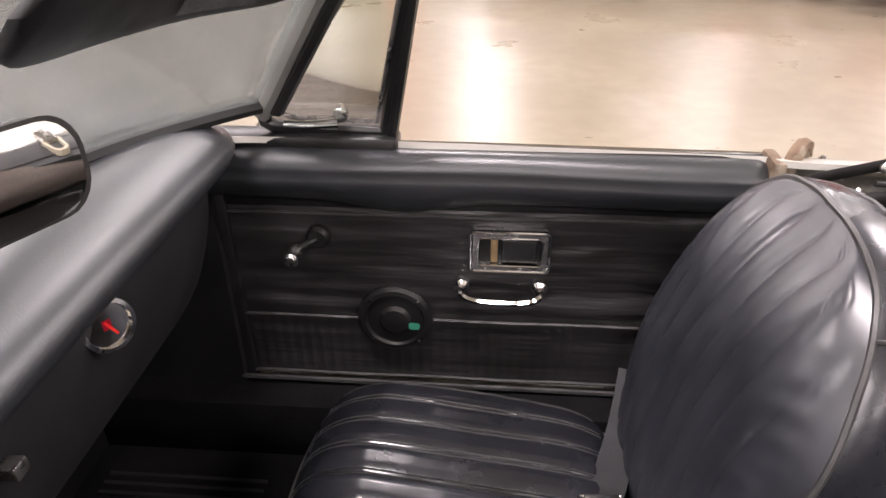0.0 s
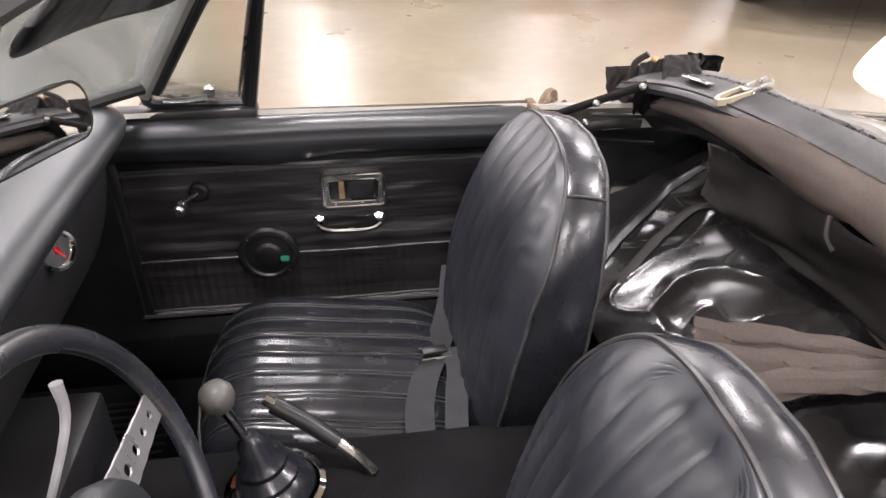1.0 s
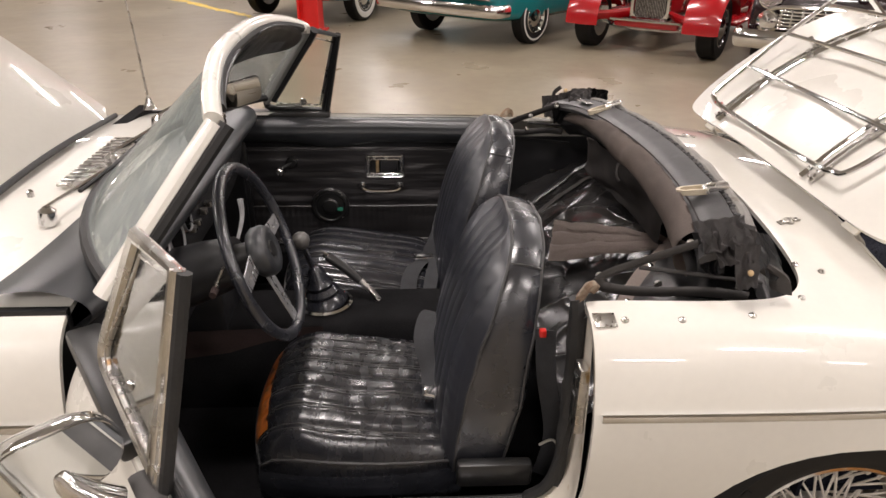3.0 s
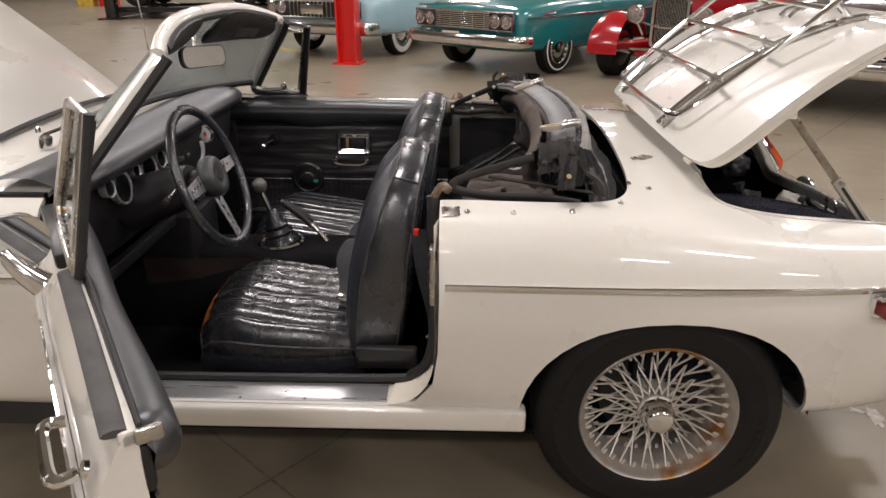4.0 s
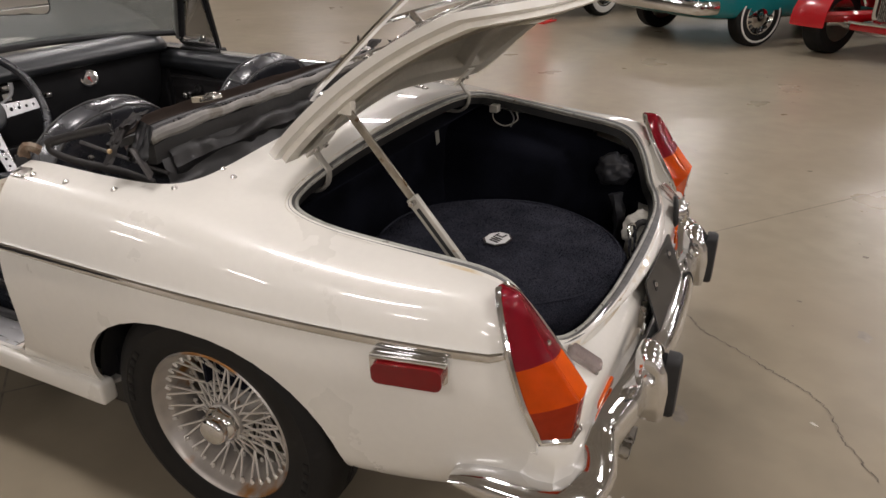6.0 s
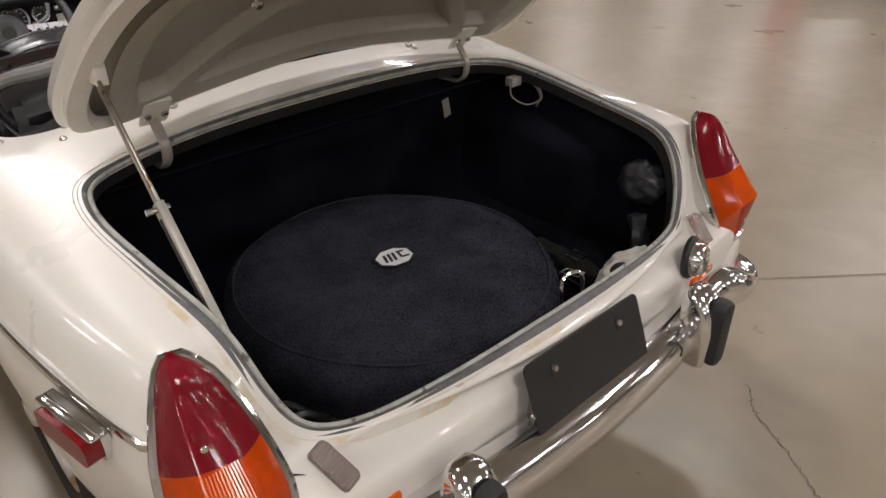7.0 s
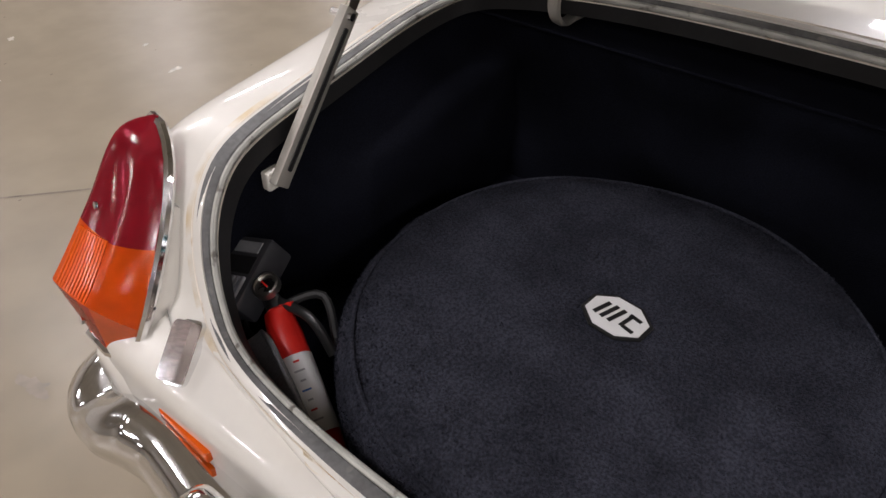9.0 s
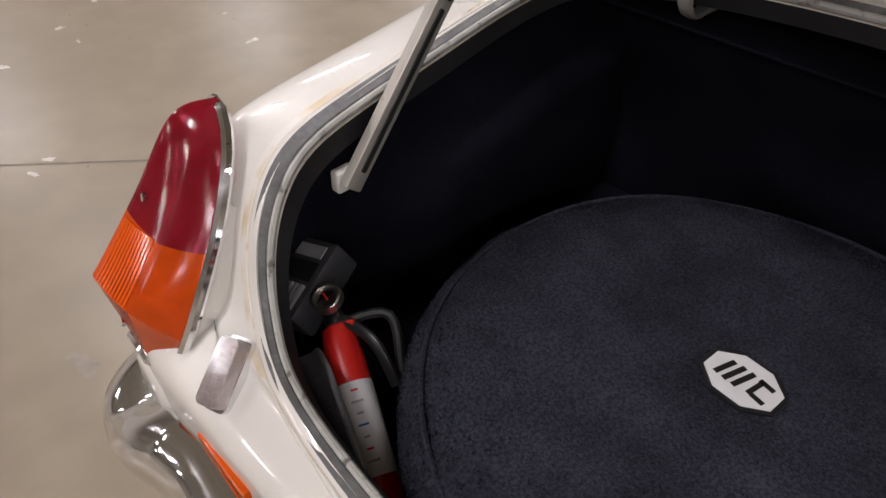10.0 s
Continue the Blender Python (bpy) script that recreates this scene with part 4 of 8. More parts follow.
def lid_hinge(y):
    zl = lid_z(0.16) - lid_drop(0.16, y) - 0.044
    h = part("hinge", moved(box((0.128, y - 0.026, zl - 0.006), (0.200, y + 0.026, zl + 0.002), 0.003), LIFT), LID_INNER, car, "white bent-strip boot hinge")
    for dy in (-0.016, 0.016):
        part("bolt", moved(lathe([(0.007, 0), (0.007, 0.005), (0.004, 0.007)], 6, turn_to((0, 0, -1), (0.160, y + dy, zl - 0.006))), LIFT), CHROME_DULL, h)
    top = LIFT @ Vector((0.140, y, zl - 0.004))
    pts = smooth_line([top, top + Vector((0.016, 0, -0.022)), (0.124, y, 0.820), (0.118, y, 0.788), (0.092, y, 0.768), (0.060, y, 0.766), (0.030, y, 0.764)], 6)
    part("hinge_arm", tube(pts, 0.0050, 8, False, 2.1, up=(0, 1, 0)), STRUT, h)
    return h


for _y in (-0.383, 0.383):
    lid_hinge(_y)

# telescopic prop on the driver's side
_a, _b, _c = Vector((0.262, -0.512, 1.008)), Vector((0.408, -0.511, 0.838)), Vector((0.548, -0.508, 0.672))
def flat_bar(a, b, wide, thin):
    """A flat strip from a to b, thin across the car."""
    along = (b - a).normalized()
    across = Vector((0, 1, 0)).cross(along).normalized()
    m = Matrix((across, along.cross(across), along)).transposed().to_4x4()
    m.translation = a
    return moved(box((-wide, -thin, 0), (wide, thin, (b - a).length), 0.002), m)


prop = part("boot_prop", flat_bar(_a, _b + (_c - _b) * 0.2, 0.0085, 0.0030), PROP_ROD, car, "telescopic steel boot prop")
part("prop_channel", flat_bar(_b - (_c - _b) * 0.06, _c, 0.0120, 0.0065), STRUT, prop, "wider pale channel of the prop")
for _y in (-0.0068, 0.0068):
    part("channel_slot", flat_bar(_b + (_c - _b) * 0.05 + Vector((0, _y, 0)), _b + (_c - _b) * 0.90 + Vector((0, _y, 0)), 0.0035, 0.0006), RUBBER, prop, "dark slot in the channel")
part("prop_pin", rod(_b + Vector((0, -0.022, 0.004)), _b + Vector((0, 0.012, 0.004)), 0.005, 8), CHROME_DULL, prop)
part("lower_bracket", moved(box((-0.012, -0.010, -0.014), (0.014, 0.004, 0.012), 0.003), Matrix.Translation((0.542, -0.520, 0.676))), LID_INNER, prop)
part("upper_bracket", moved(box((-0.018, -0.010, -0.022), (0.018, 0.008, 0.016), 0.003), Matrix.Translation((0.262, -0.506, 1.012))), LID_INNER, prop)


# ---- luggage rack on the lid ----
def on_lid(x, y, up):
    return LIFT @ Vector((x, y, lid_z(x) - lid_drop(x, y) + up))


def on_rack(x, y, up=0.0):
    return LIFT @ Vector((x, y, 0.862 - 0.125 * (x - 0.19) + 0.008 * max(0, 1 - (y / 0.36) ** 2) + up))


rack = part("luggage_rack", tube(smooth_line([on_rack(x, y) for x, y in ((0.180, -0.20), (0.180, 0.20), (0.190, 0.315), (0.215, 0.352), (0.34, 0.368), (0.48, 0.382), (0.60, 0.375), (0.672, 0.340), (0.690, 0.20), (0.690, -0.20), (0.672, -0.340), (0.60, -0.375), (0.48, -0.382), (0.34, -0.368), (0.215, -0.352), (0.190, -0.315))], 6, True), 0.0070, 10, True), CHROME, car, "tubular chrome luggage rack on the boot lid")
for _x, _w in ((0.325, 0.366), (0.464, 0.380), (0.590, 0.376)):
    part("cross_bar", tube([on_rack(_x, -_w + 2 * _w * k / 10) for k in range(11)], 0.0060, 10), CHROME, rack)
for _y in (-0.262, 0.262):
    part("runner", tube([on_lid(0.175 + 0.50 * k / 16, _y, 0.012) for k in range(17)], 0.011, 10, False, 0.6), CHROME, rack, "ribbed chrome runner bar")
    part("runner", tube([on_lid(0.150 + 0.54 * k / 16, _y - math.copysign(0.030, _y), 0.010) for k in range(17)], 0.007, 10, False, 0.6), CHROME, rack)
    for _x in (0.180, 0.325, 0.464, 0.640):
        foot = part("rack_foot", tube([on_lid(_x - 0.028, _y, 0.006), on_lid(_x + 0.028, _y, 0.006)], 0.014, 8, False, 0.5), CHROME_DULL, rack)
        part("foot_post", rod(on_lid(_x + 0.006, _y, 0.0), on_rack(_x + 0.006, _y), 0.008, 8), CHROME, rack)
        part("foot_nut", lathe([(0.009, 0), (0.009, 0.008), (0.005, 0.010)], 6, turn_to(LIFT.to_3x3() @ Vector((0, 0, 1)), on_lid(_x - 0.016, _y, 0.012))), CHROME_DULL, rack)
handle = part("lid_handle", tube(smooth_line([on_lid(0.60, -0.03, 0.010), on_lid(0.63, -0.028, 0.028), on_lid(0.66, 0, 0.030), on_lid(0.63, 0.028, 0.028), on_lid(0.60, 0.03, 0.010)], 5), 0.008, 8), CHROME, boot_lid, "chrome boot handle")

# ---- boot interior ----
def ease(t):
    t = min(max(t, 0), 1)
    return t * t * (3 - 2 * t)


part("boot_floor_carpet", box((-0.03, -0.64, 0.372), (0.755, 0.64, 0.386)), BOOT_CARPET, car, "black carpet lining")
part("boot_front_carpet", grid(lambda u, v: (-0.035 + 0.012 * noise.noise((u * 4, v * 6, 0)) + 0.02 * u, -0.64 + 1.28 * v, 0.38 + 0.375 * u), 20, 40), BOOT_CARPET, car)
for _s in (-1, 1):
    part("boot_side_carpet", grid(lambda u, v: (-0.04 + 0.52 * v, _s * (0.600 + 0.006 * v * v - 0.076 * ease((0.99 - v) / 0.22) * ease((0.92 - u) / 0.25) - 0.008 * noise.noise((u * 3, v * 5, _s)) * (1 - v) - 0.02 * u * (1 - v)), 0.38 + (0.382 - 0.075 * v) * u), 24, 40), BOOT_CARPET, car)
part("boot_rear_carpet", grid(lambda u, v: (0.752 - 0.06 * (2 * abs(v - 0.5)) ** 4 - 0.03 * u, -0.60 + 1.20 * v, 0.38 + 0.17 * u), 8, 30), BOOT_CARPET, car)
part("boot_corner_lining", box((-0.060, -0.66, 0.38), (-0.052, 0.66, 0.75)), BOOT_CARPET, car)
for _s in (-1, 1):
    part("boot_corner_lining", box((-0.05, _s * 0.63 - 0.004, 0.38), (0.46, _s * 0.63 + 0.004, 0.715)), BOOT_CARPET, car)
for _s in (-1, 1):
    _line = smooth_line([(0.44, 0.604, 0), (0.56, 0.612 if _s < 0 else 0.598, 0), (0.64, 0.600 if _s < 0 else 0.580, 0), (0.70, 0.560, 0), (0.735, 0.500, 0)], 6)
    part("boot_corner_carpet", grid(lambda u, v: (_line[round(v * (len(_line) - 1))].x, _s * _line[round(v * (len(_line) - 1))].y, 0.38 + (0.312 - 0.140 * v) * u), 8, len(_line) - 1), BOOT_CARPET, car)
part("boot_top_lining", box((-0.04, -0.56, 0.752), (0.10, 0.56, 0.756)), BOOT_CARPET, car)


def spare_cover():
    cover = thing("spare_wheel_cover", "round dark plush cover over the spare wheel in the boot", "cover")
    def skin(u, v):
        an = 2 * math.pi * v
        prof = smooth_prof(u)
        r, z = prof
        p = Vector((r * math.cos(an), r * math.sin(an), 0))
        d = 0.006 * noise.noise(Vector((p.x * 7, p.y * 7, 3))) + 0.003 * noise.noise(Vector((p.x * 19, p.y * 19, 9))) + 0.0012 * noise.noise(Vector((p.x * 60, p.y * 60, 5)))
        wave = 0.004 * math.sin(7 * an + 1.3) * max(0, u - 0.72) * 3
        return (0.416 + p.x + wave * math.cos(an), -0.104 + p.y + wave * math.sin(an), z + d * (1 if u < 0.8 else 0.4))

    keys = [(0.0, 0.590), (0.06, 0.590), (0.13, 0.590), (0.20, 0.589), (0.262, 0.586), (0.300, 0.577), (0.320, 0.558), (0.326, 0.52), (0.320, 0.47), (0.314, 0.42), (0.310, 0.387)]
    line = smooth_line([(r, 0, z) for r, z in keys], 5)

    def smooth_prof(u):
        k = u * (len(line) - 1)
        i = min(int(k), len(line) - 2)
        p = line[i].lerp(line[i + 1], k - i)
        return max(p.x, 0.0005), p.z
    part("plush_skin", grid(skin, 90, 200), PLUSH, cover)
    rnd = random.Random(21)
    verts, faces = [], []
    for _ in range(26000):  # short brushed pile
        u, v = math.sqrt(rnd.random()) * 0.72, rnd.random()
        p = Vector(skin(u, v))
        lay = Vector((noise.noise((p.x * 14, p.y * 14, 1)), noise.noise((p.x * 14, p.y * 14, 8)), 0.55)) + Vector((rnd.uniform(-0.5, 0.5), rnd.uniform(-0.5, 0.5), 0))
        if u > 0.55:
            lay += Vector((p.x - 0.416, p.y + 0.104, 0)).normalized() * (u - 0.55) * 5
        tip = p + lay.normalized() * rnd.uniform(0.003, 0.0055)
        side = Vector((rnd.uniform(-1, 1), rnd.uniform(-1, 1), 0)).normalized() * 0.0011
        n = len(verts)
        verts += [p - side, p + side, tip]
        faces.append((n, n + 1, n + 2))
    me = bpy.data.meshes.new("plush_nap")
    me.from_pydata(verts, [], faces)
    me.materials.append(PLUSH)
    pile = new("plush_nap", me)
    pile.parent = cover
    tagged(pile, "short fuzzy pile of the cover", kind="stuff")
    seam = [(0.416 + 0.304 * math.cos(a), -0.104 + 0.304 * math.sin(a), 0.5775 + 0.002 * math.sin(5 * a)) for a in [2 * math.pi * k / 80 for k in range(80)]]
    part("seam_cord", tube(seam, 0.0028, 6, True), PLUSH, cover)
    # embroidered eight-sided patch with a plain dark device
    m = Matrix.Translation((0.418, -0.102, 0.5925)) @ Matrix.Rotation(radians(83), 4, "Z")
    oct_ = [(0.0345 * math.cos(radians(22.5 + 45 * k)) * 1.12, 0.0345 * math.sin(radians(22.5 + 45 * k)) * 0.88) for k in range(8)]
    patch = part("patch", prism([(x * 1.13, y * 1.15) for x, y in oct_], 0, 0.0020, m), PLASTIC, cover, "eight-sided patch, black edge")
    part("patch_field", prism(oct_, 0.0020, 0.0032, m), WHITE, patch, "white field")
    for x, y, w, h, a in ((-0.020, 0, 0.0055, 0.026, 14), (-0.010, 0, 0.0055, 0.028, 14), (0.0, 0, 0.0055, 0.028, 14), (0.0185, 0.0105, 0.016, 0.0050, 8), (0.0125, 0, 0.0050, 0.022, 8), (0.0205, -0.0105, 0.014, 0.0050, 8)):
        part("device_bar", moved(box((-w / 2, -h / 2, 0.0032), (w / 2, h / 2, 0.0040)), m @ Matrix.Translation((x, y, 0)) @ Matrix.Rotation(radians(-a), 4, "Z")), PLASTIC, patch, smooth=0)
    rnd = random.Random(3)
    for x, y in ((0.511, -0.211), (0.576, -0.135), (0.35, -0.22), (0.47, 0.02)):
        part("lint", moved(box((-0.0022, -0.0010, 0), (0.0022, 0.0010, 0.0010)), Matrix.Translation((x, y, 0.590 - 0.7 * ((x - 0.416) ** 2 + (y + 0.104) ** 2) ** 1.2)) @ Matrix.Rotation(rnd.uniform(0, 3), 4, "Z")), WHITE, cover)
    part("strap", tube(smooth_line([(0.55, 0.175, 0.52), (0.60, 0.20, 0.50), (0.63, 0.235, 0.47)], 5), 0.011, 6, False, 0.25), RUBBER, cover)
    part("strap_buckle", tube([(0.60, 0.19, 0.515), (0.635, 0.205, 0.513), (0.628, 0.238, 0.505), (0.594, 0.222, 0.507)], 0.0022, 6, True), CHROME_DULL, cover)
    return cover


spare_cover()


def extinguisher():
    a, b = Vector((0.602, -0.482, 0.505)), Vector((0.676, -0.326, 0.420))
    d = (b - a).normalized()
    m = turn_to(d, a)
    long = (b - a).length
    ex = thing("fire_extinguisher", "small red fire extinguisher lying in the boot corner", "extinguisher")
    part("cylinder", lathe([(0.009, -0.012), (0.017, -0.006), (0.020, 0.008), (0.0225, 0.030), (0.0225, long), (0.018, long + 0.014)], 28, m), RED, ex)
    part("label_band", lathe([(0.0228, 0.062), (0.0231, 0.063), (0.0231, 0.165), (0.0228, 0.166)], 28, m), WHITE, ex, "white label with red and blue print")
    rnd = random.Random(8)
    side = m.inverted().to_3x3() @ Vector((0.3, 0.15, 1))
    for k in range(7):
        an = math.atan2(side.y, side.x) + radians(-6)
        w = 0.003 + 0.004 * rnd.random()
        mm = m @ Matrix.Rotation(an, 4, "Z") @ Matrix.Translation((0.0231, 0, 0.072 + 0.013 * k)) @ Matrix.Rotation(radians(90), 4, "Y")
        part("print_bar", moved(box((-0.0012, -w, 0), (0.0012, w, 0.0005)), mm), (RED, GREY_PLASTIC, GREY_PLASTIC, BLUE, GREY_PLASTIC)[k % 5], ex, smooth=0)
    neck = part("valve", join(lathe([(0.012, 0.0), (0.012, -0.026), (0.009, -0.034)], 12, m)), PLASTIC, ex)
    g = turn_to((0.45, -0.1, 1), a - d * 0.020 + Vector((-0.004, -0.010, 0.018)))
    part("gauge_rim", lathe([(0.019, 0), (0.019, 0.010), (0.016, 0.011), (0.016, 0.008)], 20, g), CHROME_DULL, neck, "small pressure gauge")
    part("gauge_face", lathe([(0.016, 0.0075), (0.001, 0.008)], 20, g), CLOTH, neck)
    part("gauge_needle", moved(box((-0.010, -0.0012, 0.008), (0.004, 0.0012, 0.009)), g), RED, neck)
    part("handle_lever", tube(smooth_line([a - d * 0.025, a + d * 0.02 + Vector((-0.02, 0.030, 0.026)), a + d * 0.075 + Vector((-0.036, 0.030, 0.014))], 6), 0.007, 8, False, 0.6), PLASTIC, ex)
    part("hose", tube(smooth_line([a - d * 0.01, a + Vector((-0.05, 0.035, 0.02)), a + d * 0.08 + Vector((-0.045, 0.030, 0.006)), b + Vector((-0.045, 0.025, 0.01))], 6), 0.006, 8), RUBBER, ex)
    part("pull_pin", rod(a - d * 0.015, a - d * 0.02 + Vector((-0.006, 0.032, 0.012)), 0.004, 8), RED, ex)
    return ex


extinguisher()


def battery_charger():
    m = Matrix.Translation((0.578, -0.578, 0.506)) @ Matrix.Rotation(radians(14), 4, "Z") @ Matrix.Rotation(radians(24), 4, "Y") @ Matrix.Rotation(radians(20), 4, "X")
    box_ = thing("charger_box", "grey plastic box with display and ribs in the boot corner", "electrical box")
    part("case", moved(box((-0.055, -0.040, -0.030), (0.055, 0.040, 0.018), 0.006), m), CASE_GREY, box_)
    part("display", moved(box((-0.045, -0.020, 0.018), (-0.028, 0.028, 0.0195)), m), GREY_PLASTIC, box_)
    part("dark_band", moved(box((-0.022, -0.032, 0.018), (0.004, 0.032, 0.0192)), m), RUBBER, box_)
    for k in range(7):
        part("rib", moved(box((0.010, -0.034 + 0.010 * k, 0.018), (0.046, -0.028 + 0.010 * k, 0.023), 0.001), m), GREY_PLASTIC, box_)
    part("cable", tube(smooth_line([m @ Vector((0.05, -0.03, 0)), (0.575, -0.60, 0.43), (0.60, -0.56, 0.42), (0.58, -0.52, 0.40)], 6), 0.004, 6), RUBBER, box_)
    part("plug", moved(box((-0.012, -0.006, -0.005), (0.012, 0.006, 0.005), 0.002), Matrix.Translation((0.598, -0.565, 0.50)) @ Matrix.Rotation(0.8, 4, "Z")), CLOTH, box_)
    return box_


battery_charger()
flap = thing("carpet_flap", "grey carpet flap folded up beside the extinguisher", "carpet")
part("sheet", solid_sheet(grid(lambda u, v: (0.676 - 0.062 * u + 0.072 * v + 0.020 * u * v, -0.580 + 0.060 * u + 0.205 * v, 0.430 + (0.102 - 0.10 * (1 - v) ** 6 - 0.012 * v) * u + 0.004 * noise.noise((v * 9, u * 4, 1))), 12, 24), 0.005), FLAP_GREY, flap)
part("torn_edge", tube([(0.614 + 0.092 * v, -0.520 + 0.205 * v, 0.532 - 0.10 * (1 - v) ** 6 - 0.012 * v) for v in [k / 20 for k in range(21)]], 0.0032, 6, wobble=0.8), FLAP_GREY, flap)

# right-hand corner of the boot
bag = thing("plastic_bag", "crumpled clear dark plastic bag in the boot corner", "bag")


def crumple(at, size, seed, material, name, parent, rough=0.35):
    bm = bmesh.new()
    bmesh.ops.create_icosphere(bm, subdivisions=4, radius=1)
    for v in bm.verts:
        n = v.co.normalized()
        k = 1 + rough * (noise.noise(n * 2.1 + Vector((seed, 0, 0))) + 0.5 * noise.noise(n * 5.3 + Vector((0, seed, 0))))
        v.co = Vector((n.x * size[0] * k, n.y * size[1] * k, n.z * size[2] * k)) + Vector(at)
    return part(name, bm, material, parent, smooth=60)


crumple((0.56, 0.525, 0.600), (0.058, 0.040, 0.050), 3.3, BAG_FILM, "crumpled_film", bag, 0.25)
part("bag_tail", tube(smooth_line([(0.58, 0.50, 0.53), (0.60, 0.49, 0.46), (0.61, 0.47, 0.39)], 6), 0.020, 8, wobble=0.7), BAG_FILM, bag)
rag = thing("rag", "rolled off-white rag with a dark strap in the boot", "cloth")
crumple((0.700, 0.295, 0.515), (0.045, 0.085, 0.040), 7.1, CLOTH, "cloth_roll", rag, 0.25)
part("dark_stripe", tube(smooth_line([(0.69, 0.22, 0.50), (0.70, 0.235, 0.55), (0.725, 0.245, 0.555), (0.745, 0.24, 0.52)], 5), 0.012, 8, False, 0.5), RUBBER, rag)
part("cloth_foot", rod((0.69, 0.30, 0.388), (0.70, 0.295, 0.50), 0.035, 8), CLOTH, rag)
loop = part("lock_loop", tube(smooth_line([(0.722, 0.040, 0.545), (0.715, 0.040, 0.600), (0.708, 0.055, 0.612), (0.708, 0.085, 0.612), (0.715, 0.100, 0.600), (0.722, 0.100, 0.545)], 5), 0.0042, 8), CHROME, car, "bright wire lock loop")
knob = thing("wooden_knob", "round amber wooden tool knob lying on the boot floor", "tool")
part("ball", lathe([(0.010, -0.018), (0.020, -0.008), (0.022, 0.004), (0.016, 0.016), (0.004, 0.020)], 18, turn_to((0.6, 0.5, 0.4), (0.352, 0.345, 0.408))), AMBER, knob)
part("shaft", rod((0.352, 0.345, 0.40), (0.28, 0.40, 0.392), 0.007, 8), CHROME_DULL, knob)
jack = thing("tool_roll", "black tool roll with a metal buckle on the boot floor", "tool roll")
part("roll", tube(smooth_line([(0.40, 0.36, 0.415), (0.52, 0.36, 0.418), (0.62, 0.33, 0.415)], 6), 0.030, 12, wobble=0.4), RUBBER, jack)
part("buckle", tube([(0.50, 0.345, 0.449), (0.535, 0.345, 0.449), (0.535, 0.380, 0.447), (0.50, 0.380, 0.447)], 0.003, 6, True), CHROME_DULL, jack)
part("paper_tag", moved(box((-0.001, -0.012, -0.026), (0.001, 0.012, 0.026)), Matrix.Translation((-0.016, 0.445, 0.655)) @ Matrix.Rotation(0.2, 4, "X")), CLOTH, car, "cream paper tag")
wiring = part("lamp_socket", moved(box((-0.014, -0.018, -0.012), (0.014, 0.018, 0.012), 0.004), Matrix.Translation((0.158, 0.520, 0.752))), CLOTH, car, "white boot lamp socket with loose wires")
part("wire", tube(smooth_line([(0.15, 0.52, 0.745), (0.16, 0.515, 0.712), (0.19, 0.54, 0.692), (0.225, 0.555, 0.712), (0.22, 0.55, 0.742)], 6), 0.0022, 6), CLOTH, wiring)
part("wire", tube(smooth_line([(0.15, 0.535, 0.748), (0.185, 0.56, 0.745), (0.205, 0.575, 0.712), (0.195, 0.575, 0.68)], 6), 0.0028, 6), GREY_PLASTIC, wiring)


# ---- cabin: floor, tunnel, bulkheads ----
part("cabin_floor", box((-1.72, -0.64, 0.200), (-0.05, 0.64, 0.215)), CARPET, car, "black carpet on the cabin floor")
part("tunnel", grid(lambda u, v: (-1.62 + 1.06 * u, 0.012 + 0.125 * math.sin(math.pi * (v - 0.5)) * 1.0 * (1.15 if abs(v - 0.5) > 0.4 else 1.0), 0.215 + (0.245 - 0.05 * max(0, 0.3 - u)) * (1 - (2 * abs(v - 0.5)) ** 5)), 24, 30), CARPET, car, "black carpeted transmission tunnel")
part("footwell_wall", box((-1.74, -0.64, 0.20), (-1.70, 0.64, 0.86)), CARPET, car)
part("rear_bulkhead", grid(lambda u, v: (-0.48 + 0.06 * u, -0.62 + 1.24 * v, 0.21 + 0.26 * u), 6, 24), CARPET, car)
part("rear_shelf", grid(lambda u, v: (-0.43 + 0.38 * u, -0.62 + 1.24 * v, 0.468 + 0.012 * noise.noise((u * 5, v * 8, 1))), 14, 30), CARPET, car, "black carpet behind the seats")
part("rear_wall", box((-0.062, -0.57, 0.46), (-0.054, 0.57, 0.775)), CARPET, car)
for _s in (-1, 1):
    part("side_carpet", box((-0.50, _s * 0.65 - 0.006, 0.22), (-0.345, _s * 0.65 + 0.006, 0.745)), VINYL, car)
    part("side_carpet", box((-0.345, _s * 0.65 - 0.006, 0.625), (-0.08, _s * 0.65 + 0.006, 0.745)), VINYL, car)
    part("kick_panel", box((-1.71, _s * 0.645 - 0.008, 0.21), (-1.425, _s * 0.645 + 0.008, 0.84)), VINYL, car)
part("sill_carpet", box((-1.42, -0.622, 0.20), (-0.52, -0.600, 0.346), 0.006), CARPET, car)
part("sill_carpet", box((-1.72, 0.575, 0.20), (-0.50, 0.662, 0.340), 0.008), CARPET, car)
part("sill_bead", tube([(-1.43, 0.640, 0.352), (-1.10, 0.640, 0.350), (-0.60, 0.640, 0.348)], 0.005, 6), PIPING, car, "worn bead along the sill")
for _k in range(16):
    part("mat_rib", box((-1.66, 0.17 + 0.022 * _k, 0.215), (-1.36, 0.178 + 0.022 * _k, 0.2195)), RUBBER, car)
part("centre_console", box((-1.52, -0.10, 0.30), (-1.33, 0.13, 0.585), 0.012), VINYL, car)
part("console_carpet", grid(lambda u, v: (-1.50 + 0.42 * u, -0.115 + 0.02 * u, 0.23 + 0.22 * v), 6, 6), BROWN, car, "dark red-brown carpet side of the tunnel")

